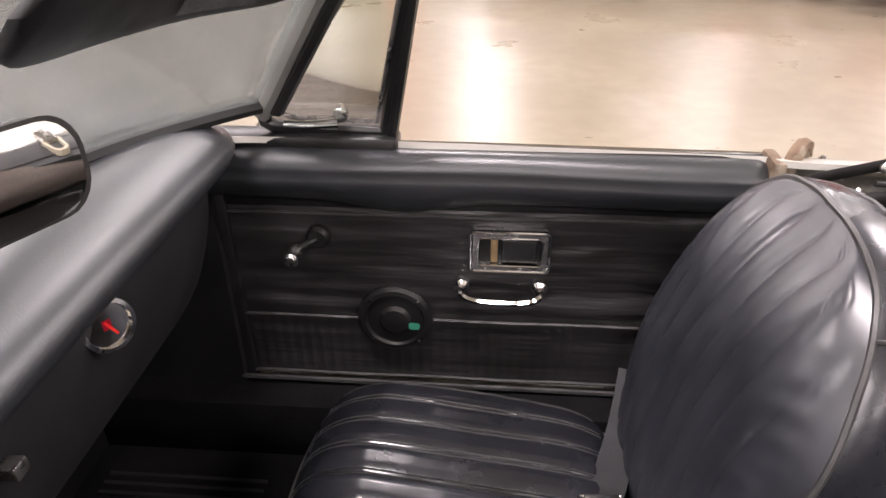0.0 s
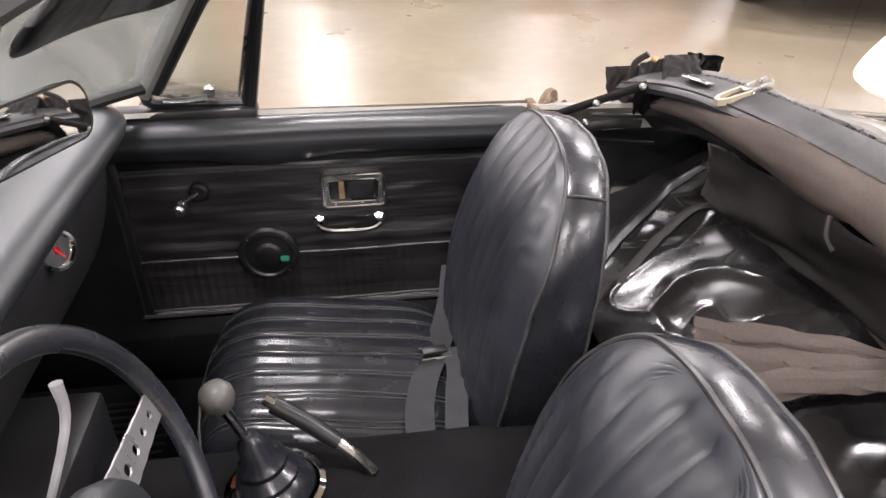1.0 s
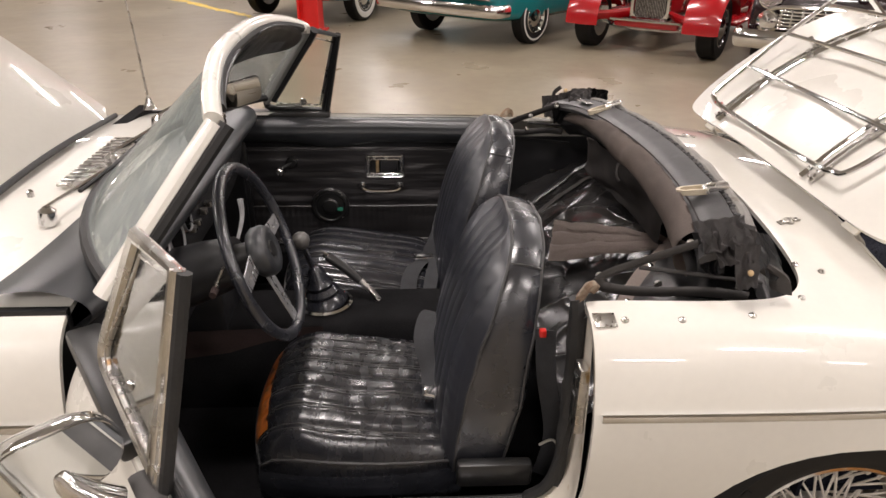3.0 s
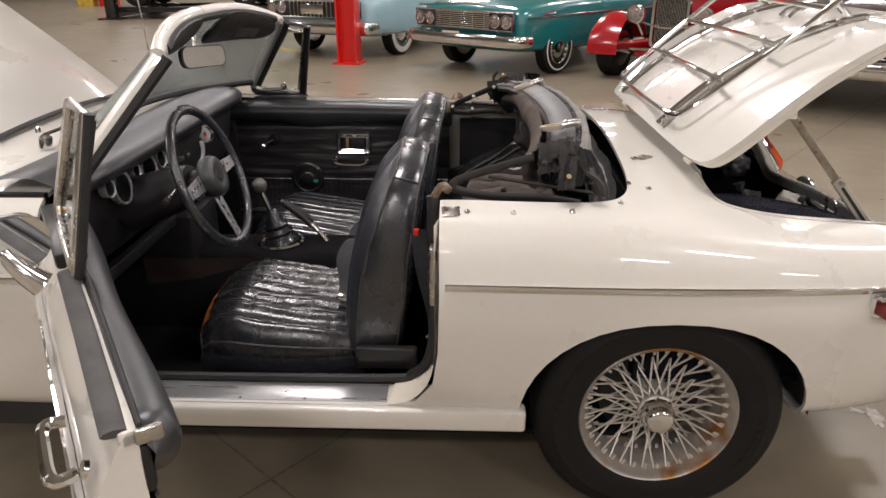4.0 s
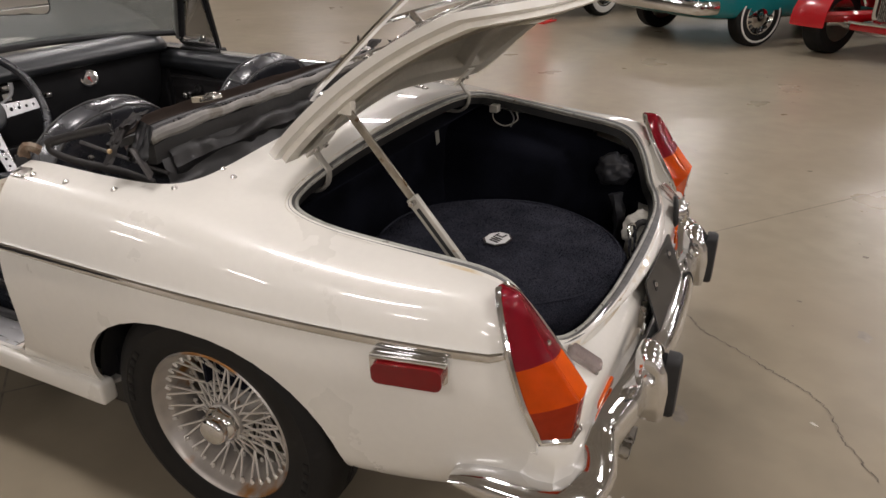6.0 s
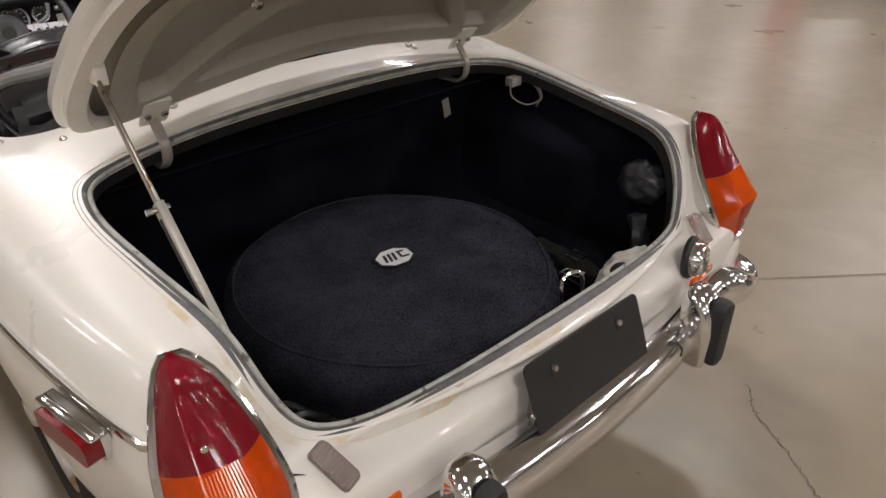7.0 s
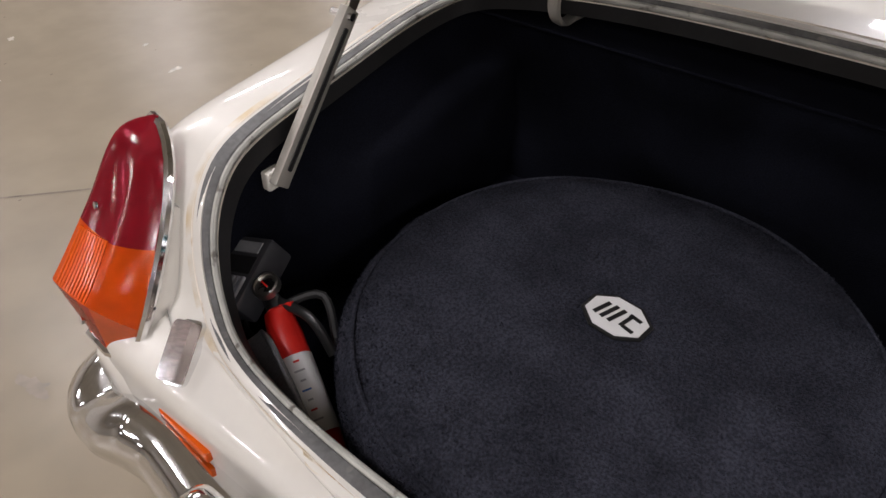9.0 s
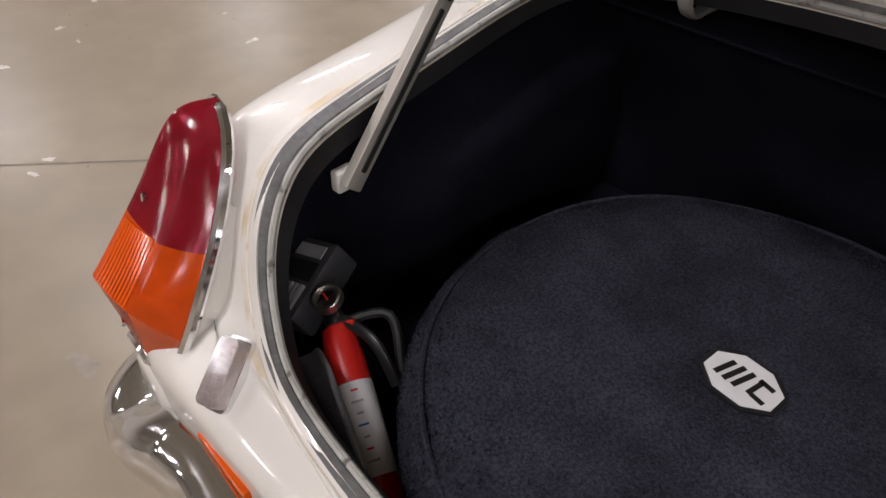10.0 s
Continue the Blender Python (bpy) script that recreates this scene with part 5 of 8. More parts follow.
# gear lever with gaiter, ashtray ring, handbrake
gear = part("gear_lever", tube(smooth_line([(-1.085, 0.010, 0.47), (-1.10, 0.008, 0.54), (-1.130, 0.004, 0.635)], 5), 0.008, 10), CHROME, car, "gear lever with a ball knob and leather gaiter")
part("knob", lathe([(0.006, -0.026), (0.016, -0.020), (0.023, -0.008), (0.024, 0.004), (0.018, 0.016), (0.008, 0.022)], 20, turn_to((-0.3, 0, 1), (-1.136, 0.002, 0.660))), KNOB, gear, "worn grey ball knob")
part("gaiter", lathe([(0.062, 0.0), (0.058, 0.014), (0.046, 0.028), (0.048, 0.038), (0.036, 0.052), (0.038, 0.062), (0.026, 0.080), (0.024, 0.100), (0.012, 0.118)], 28, turn_to((-0.22, 0, 1), (-1.082, 0.010, 0.462))), LEATHER, gear)
part("gaiter_ring", lathe([(0.074, 0.0), (0.076, 0.005), (0.068, 0.009), (0.062, 0.005), (0.062, 0.0)], 32, turn_to((-0.05, 0, 1), (-1.082, 0.010, 0.460)), hollow=True), CHROME, gear, "chrome gaiter ring")
part("gaiter_patch", tube([turn_to((-0.22, 0, 1), (-1.082, 0.010, 0.462)) @ Vector((0.052 * math.cos(q), 0.052 * math.sin(q), 0.026 + 0.006 * math.sin(3 * q))) for q in [3.6 + 0.15 * k for k in range(9)]], 0.008, 6, False, 0.5, wobble=0.5), LEATHER_WORN, gear, "worn orange leather")
brake = part("handbrake", tube(smooth_line([(-0.935, 0.020, 0.462), (-0.962, 0.030, 0.495), (-0.990, 0.040, 0.520)], 5), 0.009, 10), CHROME_DULL, car, "handbrake with a black grip")
part("grip", tube([(-0.985, 0.038, 0.515), (-1.03, 0.052, 0.550), (-1.076, 0.066, 0.578)], 0.0135, 12), PLASTIC, brake)
part("button", rod((-1.076, 0.066, 0.578), (-1.088, 0.070, 0.585), 0.008, 10), CHROME, brake)

# ---- dashboard ----
PROFILE = ((-1.53, 0.872), (-1.47, 0.888), (-1.41, 0.892), (-1.365, 0.880), (-1.340, 0.864), (-1.332, 0.846), (-1.343, 0.826), (-1.370, 0.820), (-1.385, 0.795), (-1.396, 0.720), (-1.420, 0.640), (-1.45, 0.580), (-1.48, 0.56))
_line = smooth_line([(x, 0, z) for x, z in PROFILE], 4)


def dash(u, v):
    k = u * (len(_line) - 1)
    i = min(int(k), len(_line) - 2)
    p = _line[i].lerp(_line[i + 1], k - i)
    y = -0.645 + 1.325 * v
    e = (abs(y) / 0.645) ** (14 if y > 0 else 6)
    return (p.x - 0.055 * e, y, p.z - 0.018 * e)


dashboard = part("dashboard", grid(lambda u, v: dash(u * 0.60, v), 36, 60), PAD, car, "black padded vinyl dashboard")
part("dash_face", grid(lambda u, v: dash(0.60 + 0.40 * u, v), 20, 60), DASH_FACE, dashboard, "flat black instrument face")
part("pad_crease", tube([(-1.366 - 0.055 * (abs(y) / 0.645) ** 6, y, 0.8195 - 0.018 * (abs(y) / 0.645) ** 6) for y in [-0.62 + 1.24 * k / 40 for k in range(41)]], 0.003, 6), RUBBER, dashboard)
vent = part("round_clock", lathe([(0.031, -0.004), (0.033, 0.004), (0.031, 0.011), (0.026, 0.012), (0.025, 0.006)], 32, turn_to((1, -0.62, 0.25), (-1.384, 0.235, 0.770))), CHROME, dashboard, "small chrome-rimmed dial with a red hand")
part("face", lathe([(0.026, 0.005), (0.001, 0.0055)], 28, turn_to((1, -0.62, 0.25), (-1.384, 0.235, 0.770))), WHITE, vent)
part("hand", moved(box((-0.0016, -0.017, 0.0056), (0.0016, 0.004, 0.0066)), turn_to((1, -0.62, 0.25), (-1.384, 0.235, 0.770)) @ Matrix.Rotation(0.5, 4, "Z")), RED, vent)
part("emblem", moved(box((-0.005, -0.006, 0.0056), (0.005, 0.006, 0.0062)), turn_to((1, -0.62, 0.25), (-1.384, 0.235, 0.770))), RED_LENS, vent)


def dial(y, z, r):
    m = turn_to((1, 0, 0.14), (-1.376 - 0.10 * (0.80 - z), y, z))
    d = part("dial", lathe([(r * 0.94, -0.01), (r * 1.04, 0.004), (r * 1.02, 0.012), (r * 0.90, 0.011), (r * 0.88, 0.004)], 36, m, hollow=True), TREAD, dashboard, "chrome-rimmed black instrument dial")
    part("face", lathe([(r * 0.93, 0.001), (0.001, 0.0015)], 32, m), PLASTIC, d)
    for k in range(11):
        a = radians(220 - 26 * k)
        part("tick", moved(box((r * 0.66, -0.0012, 0.0016), (r * 0.82, 0.0012, 0.0022)), m @ Matrix.Rotation(a, 4, "Z")), WHITE, d, smooth=0)
    part("needle", moved(box((-r * 0.1, -0.0011, 0.003), (r * 0.68, 0.0011, 0.004)), m @ Matrix.Rotation(radians(200), 4, "Z")), WHITE, d, smooth=0)
    part("pivot", lathe([(r * 0.12, 0.002), (r * 0.10, 0.005)], 12, m), GREY_PLASTIC, d)
    part("glass", lathe([(r * 0.90, 0.0085), (0.001, 0.0088)], 28, m), DIAL_GLASS, d).visible_shadow = False


for _y, _z, _r in ((-0.405, 0.778, 0.044), (-0.242, 0.780, 0.044), (-0.475, 0.798, 0.024), (-0.322, 0.742, 0.024), (-0.160, 0.790, 0.027), (-0.322, 0.798, 0.020)):
    dial(_y, _z, _r)
for _y, _z in ((-0.105, 0.800), (-0.085, 0.800), (-0.10, 0.74), (-0.06, 0.74), (0.0, 0.745), (0.05, 0.745)):
    part("switch", moved(box((-0.010, -0.008, 0), (0.010, 0.008, 0.020), 0.003), turn_to((1, 0, 0.1), (-1.384 - 0.08 * (0.80 - _z), _y, _z))), CHROME_DULL, dashboard)
part("warm_label", moved(box((-0.014, -0.012, 0), (0.014, 0.012, 0.002)), turn_to((1, 0, 0.1), (-1.386, -0.095, 0.768))), CLOTH, dashboard)
part("dash_lip", box((-1.40, -0.60, 0.563), (-1.375, -0.10, 0.60), 0.006), VINYL, dashboard)

# ---- steering wheel ----
AXIS = Vector((math.cos(radians(19)), 0, math.sin(radians(19))))
SW = turn_to(AXIS, (-1.163, -0.315, 0.783))
steering = part("steering_wheel", lathe([(0.189 + 0.0135 * math.cos(2 * math.pi * k / 14), 0.0115 * math.sin(2 * math.pi * k / 14)) for k in range(14)], 72, SW, hollow=True), LEATHER_SMOOTH, car, "three-spoke steering wheel with black leather rim")


def holed_spoke(an):
    """Flat tapering spoke with five drilled holes."""
    bm = bmesh.new()
    radii = (0.0075, 0.0068, 0.0060, 0.0052, 0.0044)
    x = 0.050
    edges = [0.050, 0.076, 0.101, 0.125, 0.148, 0.184]
    for i, hole in enumerate(radii):
        a, b = edges[i], edges[i + 1]
        wa, wb = 0.0215 - 0.05 * (a - 0.05), 0.0215 - 0.05 * (b - 0.05)
        c = a + 0.0125
        rim = [(b, -wb), (b, -wb / 3), (b, wb / 3), (b, wb), (a + (b - a) * 0.66, wa), (a + (b - a) * 0.33, wa), (a, wa), (a, wa / 3), (a, -wa / 3), (a, -wa), (a + (b - a) * 0.33, -wa), (a + (b - a) * 0.66, -wa)]
        ring = []
        for px, py in rim:
            t = math.atan2(py, px - c)
            ring.append((c + hole * math.cos(t), hole * math.sin(t)))
        v1 = [bm.verts.new((px, py, -0.010 * (1 - (px - 0.05) / 0.134))) for px, py in rim]
        v2 = [bm.verts.new((px, py, -0.010 * (1 - (px - 0.05) / 0.134))) for px, py in ring]
        for k in range(12):
            bm.faces.new((v1[k], v1[(k + 1) % 12], v2[(k + 1) % 12], v2[k]))
    bmesh.ops.remove_doubles(bm, verts=bm.verts, dist=0.0005)
    return moved(solid_sheet(bm, 0.003), SW @ Matrix.Rotation(an, 4, "Z"))


for _a in (0, 90, 180, 270):
    _p = SW.to_3x3() @ Vector((math.cos(radians(_a)), math.sin(radians(_a)), 0))
    if _p.z > 0.5:
        continue
    part("spoke", holed_spoke(radians(_a)), TREAD, steering, "drilled aluminium spoke", 20)
part("horn_pad", lathe([(0.050, -0.018), (0.056, -0.010), (0.057, 0.010), (0.052, 0.020), (0.044, 0.024), (0.030, 0.023), (0.020, 0.021), (0.0, 0.021)], 40, SW), PAD, steering, "round grey-black horn pad")
part("pad_emblem", lathe([(0.020, 0.0212), (0.019, 0.0235), (0.001, 0.0236)], 8, SW), PLASTIC, steering)
column = part("steering_column", tube([SW @ Vector((0, 0, -0.01)), SW @ Vector((0, 0, -0.06)), SW @ Vector((0, 0, -0.30))], lambda t: 0.030 + 0.008 * t, 18), PLASTIC, car, "black steering column")
part("column_shroud", tube([SW @ Vector((0, 0, -0.055)), SW @ Vector((0, 0, -0.12)), SW @ Vector((0, 0, -0.26))], lambda t: 0.052 + 0.022 * t, 18), VINYL, column)
part("stalk", tube(smooth_line([SW @ Vector((0, 0, -0.075)), Vector((-1.238, -0.36, 0.770)), Vector((-1.240, -0.405, 0.763)), Vector((-1.240, -0.440, 0.758))], 5), lambda t: 0.003 + 0.003 * t, 8), CHROME_DULL, column, "slim steel indicator stalk")
part("stalk_tip", rod((-1.240, -0.438, 0.758), (-1.240, -0.458, 0.755), 0.008, 8), BROWN, column)
part("stalk", tube(smooth_line([SW @ Vector((0, 0, -0.075)), Vector((-1.235, -0.185, 0.80)), Vector((-1.238, -0.165, 0.845))], 5), lambda t: 0.003 + 0.004 * t, 8), GREY_PLASTIC, column)
for _k in range(3):
    part("pedal", moved(box((-0.02, -0.03, -0.004), (0.02, 0.03, 0.004), 0.003), Matrix.Translation((-1.60 + 0.02 * _k, -0.42 + 0.10 * _k, 0.32)) @ Matrix.Rotation(radians(55), 4, "Y")), RUBBER, car)
# short tube added in place of an orange reflection
part("glint_tube", tube(smooth_line([(-1.395, -0.185, 0.735), (-1.385, -0.183, 0.75), (-1.38, -0.18, 0.765)], 4), 0.010, 8), ORANGE_GLINT, car, "orange glint under the dash, made as a short copper-coloured tube")


# ---- seats ----
def seat(y0, cx, back_x, worn):
    s = new("seat")
    s.parent = car
    tagged(s, "black pleated leather bucket seat" + (", cracked orange at the front edge" if worn else ""))
    lx, wy = 0.250, 0.232
    low_z = 0.350

    def roundbox(a, b):
        """Plan point on the cushion for a, b from -1 to 1, with rounded corners."""
        k = math.sqrt(max(0.0, 1 - 0.5 * (a * b) ** 2 * 0.5))
        return a * k, b * k

    def shift(a, b):
        """Where the pleats lie, bent a little by use."""
        return b * 4.5 + 0.10 * noise.noise((a * 1.3, b * 2.0, 7 + y0)) - 0.10 * (a + 1) * b

    def top(u, v):
        a, b = 2 * u - 1, 2 * v - 1
        a2, b2 = roundbox(a, b)
        f = max(0.0, (1 - abs(a) ** 8)) ** 0.5 * max(0.0, (1 - abs(b) ** 7)) ** 0.5
        x, y = cx + lx * a2, y0 + wy * b2
        slope = 0.118 - 0.052 * max(0, a + 0.5) / 1.5 - 0.030 * max(0, -a - 0.5) ** 2 / 0.25
        crown = slope + 0.022 * (1 - b * b)
        pleat = abs(math.cos(math.pi * shift(a, b)))
        mask = min(1, max(0, (0.96 - abs(a)) * 8)) * min(1, max(0, (0.95 - abs(b)) * 8))
        z = low_z + crown * f + 0.0085 * (min(1, pleat * 1.15) ** 0.42 - 0.85) * mask
        z += 0.0045 * mask * noise.noise((x * 7, y * 9, 5 + y0)) + (0.0035 if worn else 0.0012) * mask * noise.noise((x * 9, y * 14, 1)) + (0.0016 if worn else 0.0007) * mask * noise.noise((x * 34, y * 12, 6))
        return (x, y, z)
    part("cushion", grid(top, 90, 190), LEATHER_SHINY if worn else LEATHER, s, smooth=70)
    for k in range(-4, 5):  # twin rows of stitching along the grooves
        for off in (-0.085, 0.085):
            line = []
            for j in range(31):
                a = -0.93 + 1.80 * j / 30
                b = (k + off) / 4.5
                for _ in range(4):
                    b -= (shift(a, b) - (k + 0.5 + off if k < 0 else k - 0.5 + off)) / 4.5
                if abs(b) > 0.93:
                    break
                line.append(Vector(top((a + 1) / 2, (b + 1) / 2)) + Vector((0, 0, 0.0006)))
            if len(line) == 31:
                part("stitching", tube(line, 0.0013, 5), PIPING, s)
    side = []
    for k in range(72):
        an = 2 * math.pi * k / 72
        c, q = math.cos(an), math.sin(an)
        m = max(abs(c), abs(q))
        a2, b2 = roundbox(c / m, q / m)
        side.append((cx + lx * a2, y0 + wy * b2))
    part("cushion_side", loft([[(cx + (x - cx) * f, y0 + (y - y0) * f, z) for x, y in side] for z, f in ((low_z + 0.010, 0.998), (low_z - 0.012, 1.018), (0.300, 1.015), (0.262, 0.99), (0.25, 0.97))]), LEATHER_SMOOTH, s)

    def rim(f, lift):
        out = []
        for k in range(72):
            an = 2 * math.pi * k / 72
            c, q = math.cos(an), math.sin(an)
            m = max(abs(c), abs(q))
            x, y, z = top((c / m * f + 1) / 2, (q / m * f + 1) / 2)
            out.append((x, y, z + lift))
        return out
    part("piping", tube(rim(0.975, 0.002), 0.0034, 6, True), PIPING, s, "worn grey piping")
    for x in (-1.15, -0.82):
        part("seat_runner", box((x - 0.03, y0 - 0.20, 0.216), (x + 0.03, y0 + 0.20, 0.252), 0.004), RUBBER, s)
    if worn:
        part("worn_patch", grid(lambda u, v: tuple(Vector(top(0.012 + 0.075 * u, 0.12 + 0.62 * v)) + Vector((-0.0015, 0, 0.0020))), 8, 60), LEATHER_WORN, s, "cracked leather showing orange")

    # backrest, built upright and leaned back
    lean = Matrix.Translation((back_x, y0, 0.350)) @ Matrix.Rotation(radians(12.4), 4, "Y")
    pts = [(-0.205, 0.0), (-0.226, 0.10), (-0.234, 0.21), (-0.230, 0.31), (-0.214, 0.40), (-0.178, 0.475), (-0.120, 0.526), (-0.05, 0.546), (0, 0.548)]
    edge = smooth_line([(a, b, 0) for a, b in pts + [(-a, b) for a, b in pts[-2::-1]] + [(0.07, -0.012), (-0.07, -0.012)]], 6, True)

    def bow(b):
        """The side edge stands forward at mid height and curls back at the top."""
        return -0.026 * math.sin(math.pi * min(max(b / 0.52, 0), 1))

    def half_at(b):
        """Half width of the back at height b."""
        best = 0.02
        for p, q in zip(edge, edge[1:] + edge[:1]):
            if min(p.y, q.y) <= b <= max(p.y, q.y) and abs(p.y - q.y) > 1e-6:
                best = max(best, abs(p.x + (q.x - p.x) * (b - p.y) / (q.y - p.y)))
        return best
    low, high = min(p.y for p in edge), max(p.y for p in edge)
    rows = {}

    def front(u, v):
        b = low + 0.001 + (high - low - 0.002) * u
        if u not in rows:
            rows[u] = half_at(b)
        t = 2 * v - 1
        a = rows[u] * t
        rim_ = max(abs(t), abs(2 * u - 1) ** 1.5)
        bulge = 0.066 * (1 - rim_ ** 3) - 0.020 * math.cos(min(abs(a) / 0.2, 1) * math.pi / 2) * (1 - rim_ ** 6)
        mask = min(1, max(0, (0.95 - rim_) * 10))
        pleat = abs(math.cos(math.pi * (a / 0.0475 + 0.25 * noise.noise((b * 5, a * 4, y0)))))
        way = math.atan2(b - 0.28, a)
        gather_ = max(0, rim_ - 0.45) * math.sin(46 * way + 3 * noise.noise((a * 8, b * 8, 2))) * (0.4 + 0.6 * abs(noise.noise((way * 3, y0, 4))))
        w = 0.0062 * (min(1, pleat * 1.15) ** 0.45 - 0.8) * mask + 0.0026 * mask * gather_ + 0.005 * mask * noise.noise((a * 6, b * 4, 3 + y0)) + 0.0012 * mask * noise.noise((a * 14, b * 3.0, 4 + y0))
        return lean @ Vector((bow(b) - bulge - w, a, b))
    part("backrest_pad", grid(front, 84, 200), LEATHER_BACK, s, smooth=70)

    def deep(b):
        """Thickness of the back: full low down, slim at the shoulders."""
        return 0.104 - 0.034 * min(1, max(0, (b - 0.20) / 0.30))

    def ringat(x, f, lift=0.0):
        return [lean @ Vector((bow(p.y) * (1 - 0.6 * x) + x * deep(p.y) + 0.003 * noise.noise((p.x * 16, p.y * 16, x * 2)), p.x * f + math.copysign(0.003, p.x) * noise.noise((p.y * 14, x * 2.5, y0)), 0.27 + (p.y - 0.27) * f + lift)) for p in edge]
    part("backrest_boxing", loft([ringat(0.0, 1.0), ringat(0.12, 1.014), ringat(0.35, 1.022), ringat(0.65, 1.022), ringat(0.90, 1.010), ringat(1.0, 0.985), ringat(1.06, 0.92), ringat(1.04, 0.4)], True, True), LEATHER_SMOOTH, s, "smooth leather side and back", 60)
    part("piping", tube(ringat(0.005, 1.006), 0.0036, 6, True), PIPING, s, "worn grey piping")
    part("piping", tube(ringat(0.96, 1.003), 0.0030, 6, True), PIPING, s)
    h = half_at(0.495)
    for s_ in (-1, 1):
        part("boxing_seam", tube([lean @ Vector((bow(0.495) + k * deep(0.495), s_ * (h * f + 0.001), 0.27 + 0.225 * f)) for k, f in ((0.0, 1.006), (0.12, 1.018), (0.35, 1.026), (0.65, 1.026), (0.90, 1.014), (0.97, 1.0))], 0.0022, 6), PIPING, s)
    part("hinge_cover", box((back_x + 0.005, y0 - 0.262, 0.350), (back_x + 0.165, y0 - 0.232, 0.412), 0.010), PLASTIC, s)
    part("hinge_cover", box((back_x + 0.005, y0 + 0.232, 0.330), (back_x + 0.140, y0 + 0.258, 0.390), 0.010), PLASTIC, s)
    return s


seat(-0.325, -0.958, -0.756, True)
seat(0.318, -0.995, -0.728, False).location = (0, 0, 0.012)


def belt(points, w, name="seat_belt"):
    return part(name, tube(smooth_line(points, 6), w, 6, False, 0.07, up=(0, 0.2, 1)), BELT, car, "black seat belt webbing")


b1 = belt([(-0.735, 0.500, 0.520), (-0.755, 0.430, 0.470), (-0.785, 0.345, 0.452), (-0.806, 0.285, 0.456), (-0.832, 0.215, 0.462), (-0.848, 0.150, 0.458), (-0.852, 0.095, 0.440)], 0.025)
part("buckle", tube([(-0.833, 0.300, 0.464), (-0.776, 0.306, 0.462), (-0.772, 0.272, 0.464), (-0.829, 0.264, 0.466)], 0.0035, 8, True), CHROME, b1, "chrome buckle frame")
part("buckle_plate", moved(box((-0.024, -0.010, -0.003), (0.024, 0.010, 0.004), 0.002), Matrix.Translation((-0.803, 0.292, 0.466)) @ Matrix.Rotation(0.1, 4, "Z")), PLASTIC, b1)
b2 = belt([(-0.775, 0.300, 0.462), (-0.768, 0.240, 0.468), (-0.780, 0.170, 0.460), (-0.790, 0.105, 0.440)], 0.020)
b3 = belt([(-0.735, -0.150, 0.47), (-0.790, -0.210, 0.560), (-0.815, -0.300, 0.545), (-0.800, -0.360, 0.500), (-0.795, -0.410, 0.475)], 0.024)
part("buckle", moved(box((-0.024, -0.020, -0.006), (0.024, 0.020, 0.008), 0.003), Matrix.Translation((-0.795, -0.418, 0.474)) @ Matrix.Rotation(0.3, 4, "Y")), CHROME, b3, "chrome buckle")
b4 = belt([(-0.585, -0.562, 0.73), (-0.575, -0.56, 0.62), (-0.545, -0.54, 0.45), (-0.56, -0.53, 0.33)], 0.020)
part("red_button", box((-0.597, -0.570, 0.716), (-0.584, -0.557, 0.732), 0.002), RED, b4)
part("loose_wire", tube(smooth_line([(-0.57, -0.535, 0.42), (-0.545, -0.55, 0.445), (-0.53, -0.56, 0.41), (-0.535, -0.565, 0.34)], 6), 0.003, 6), CLOTH, b4)


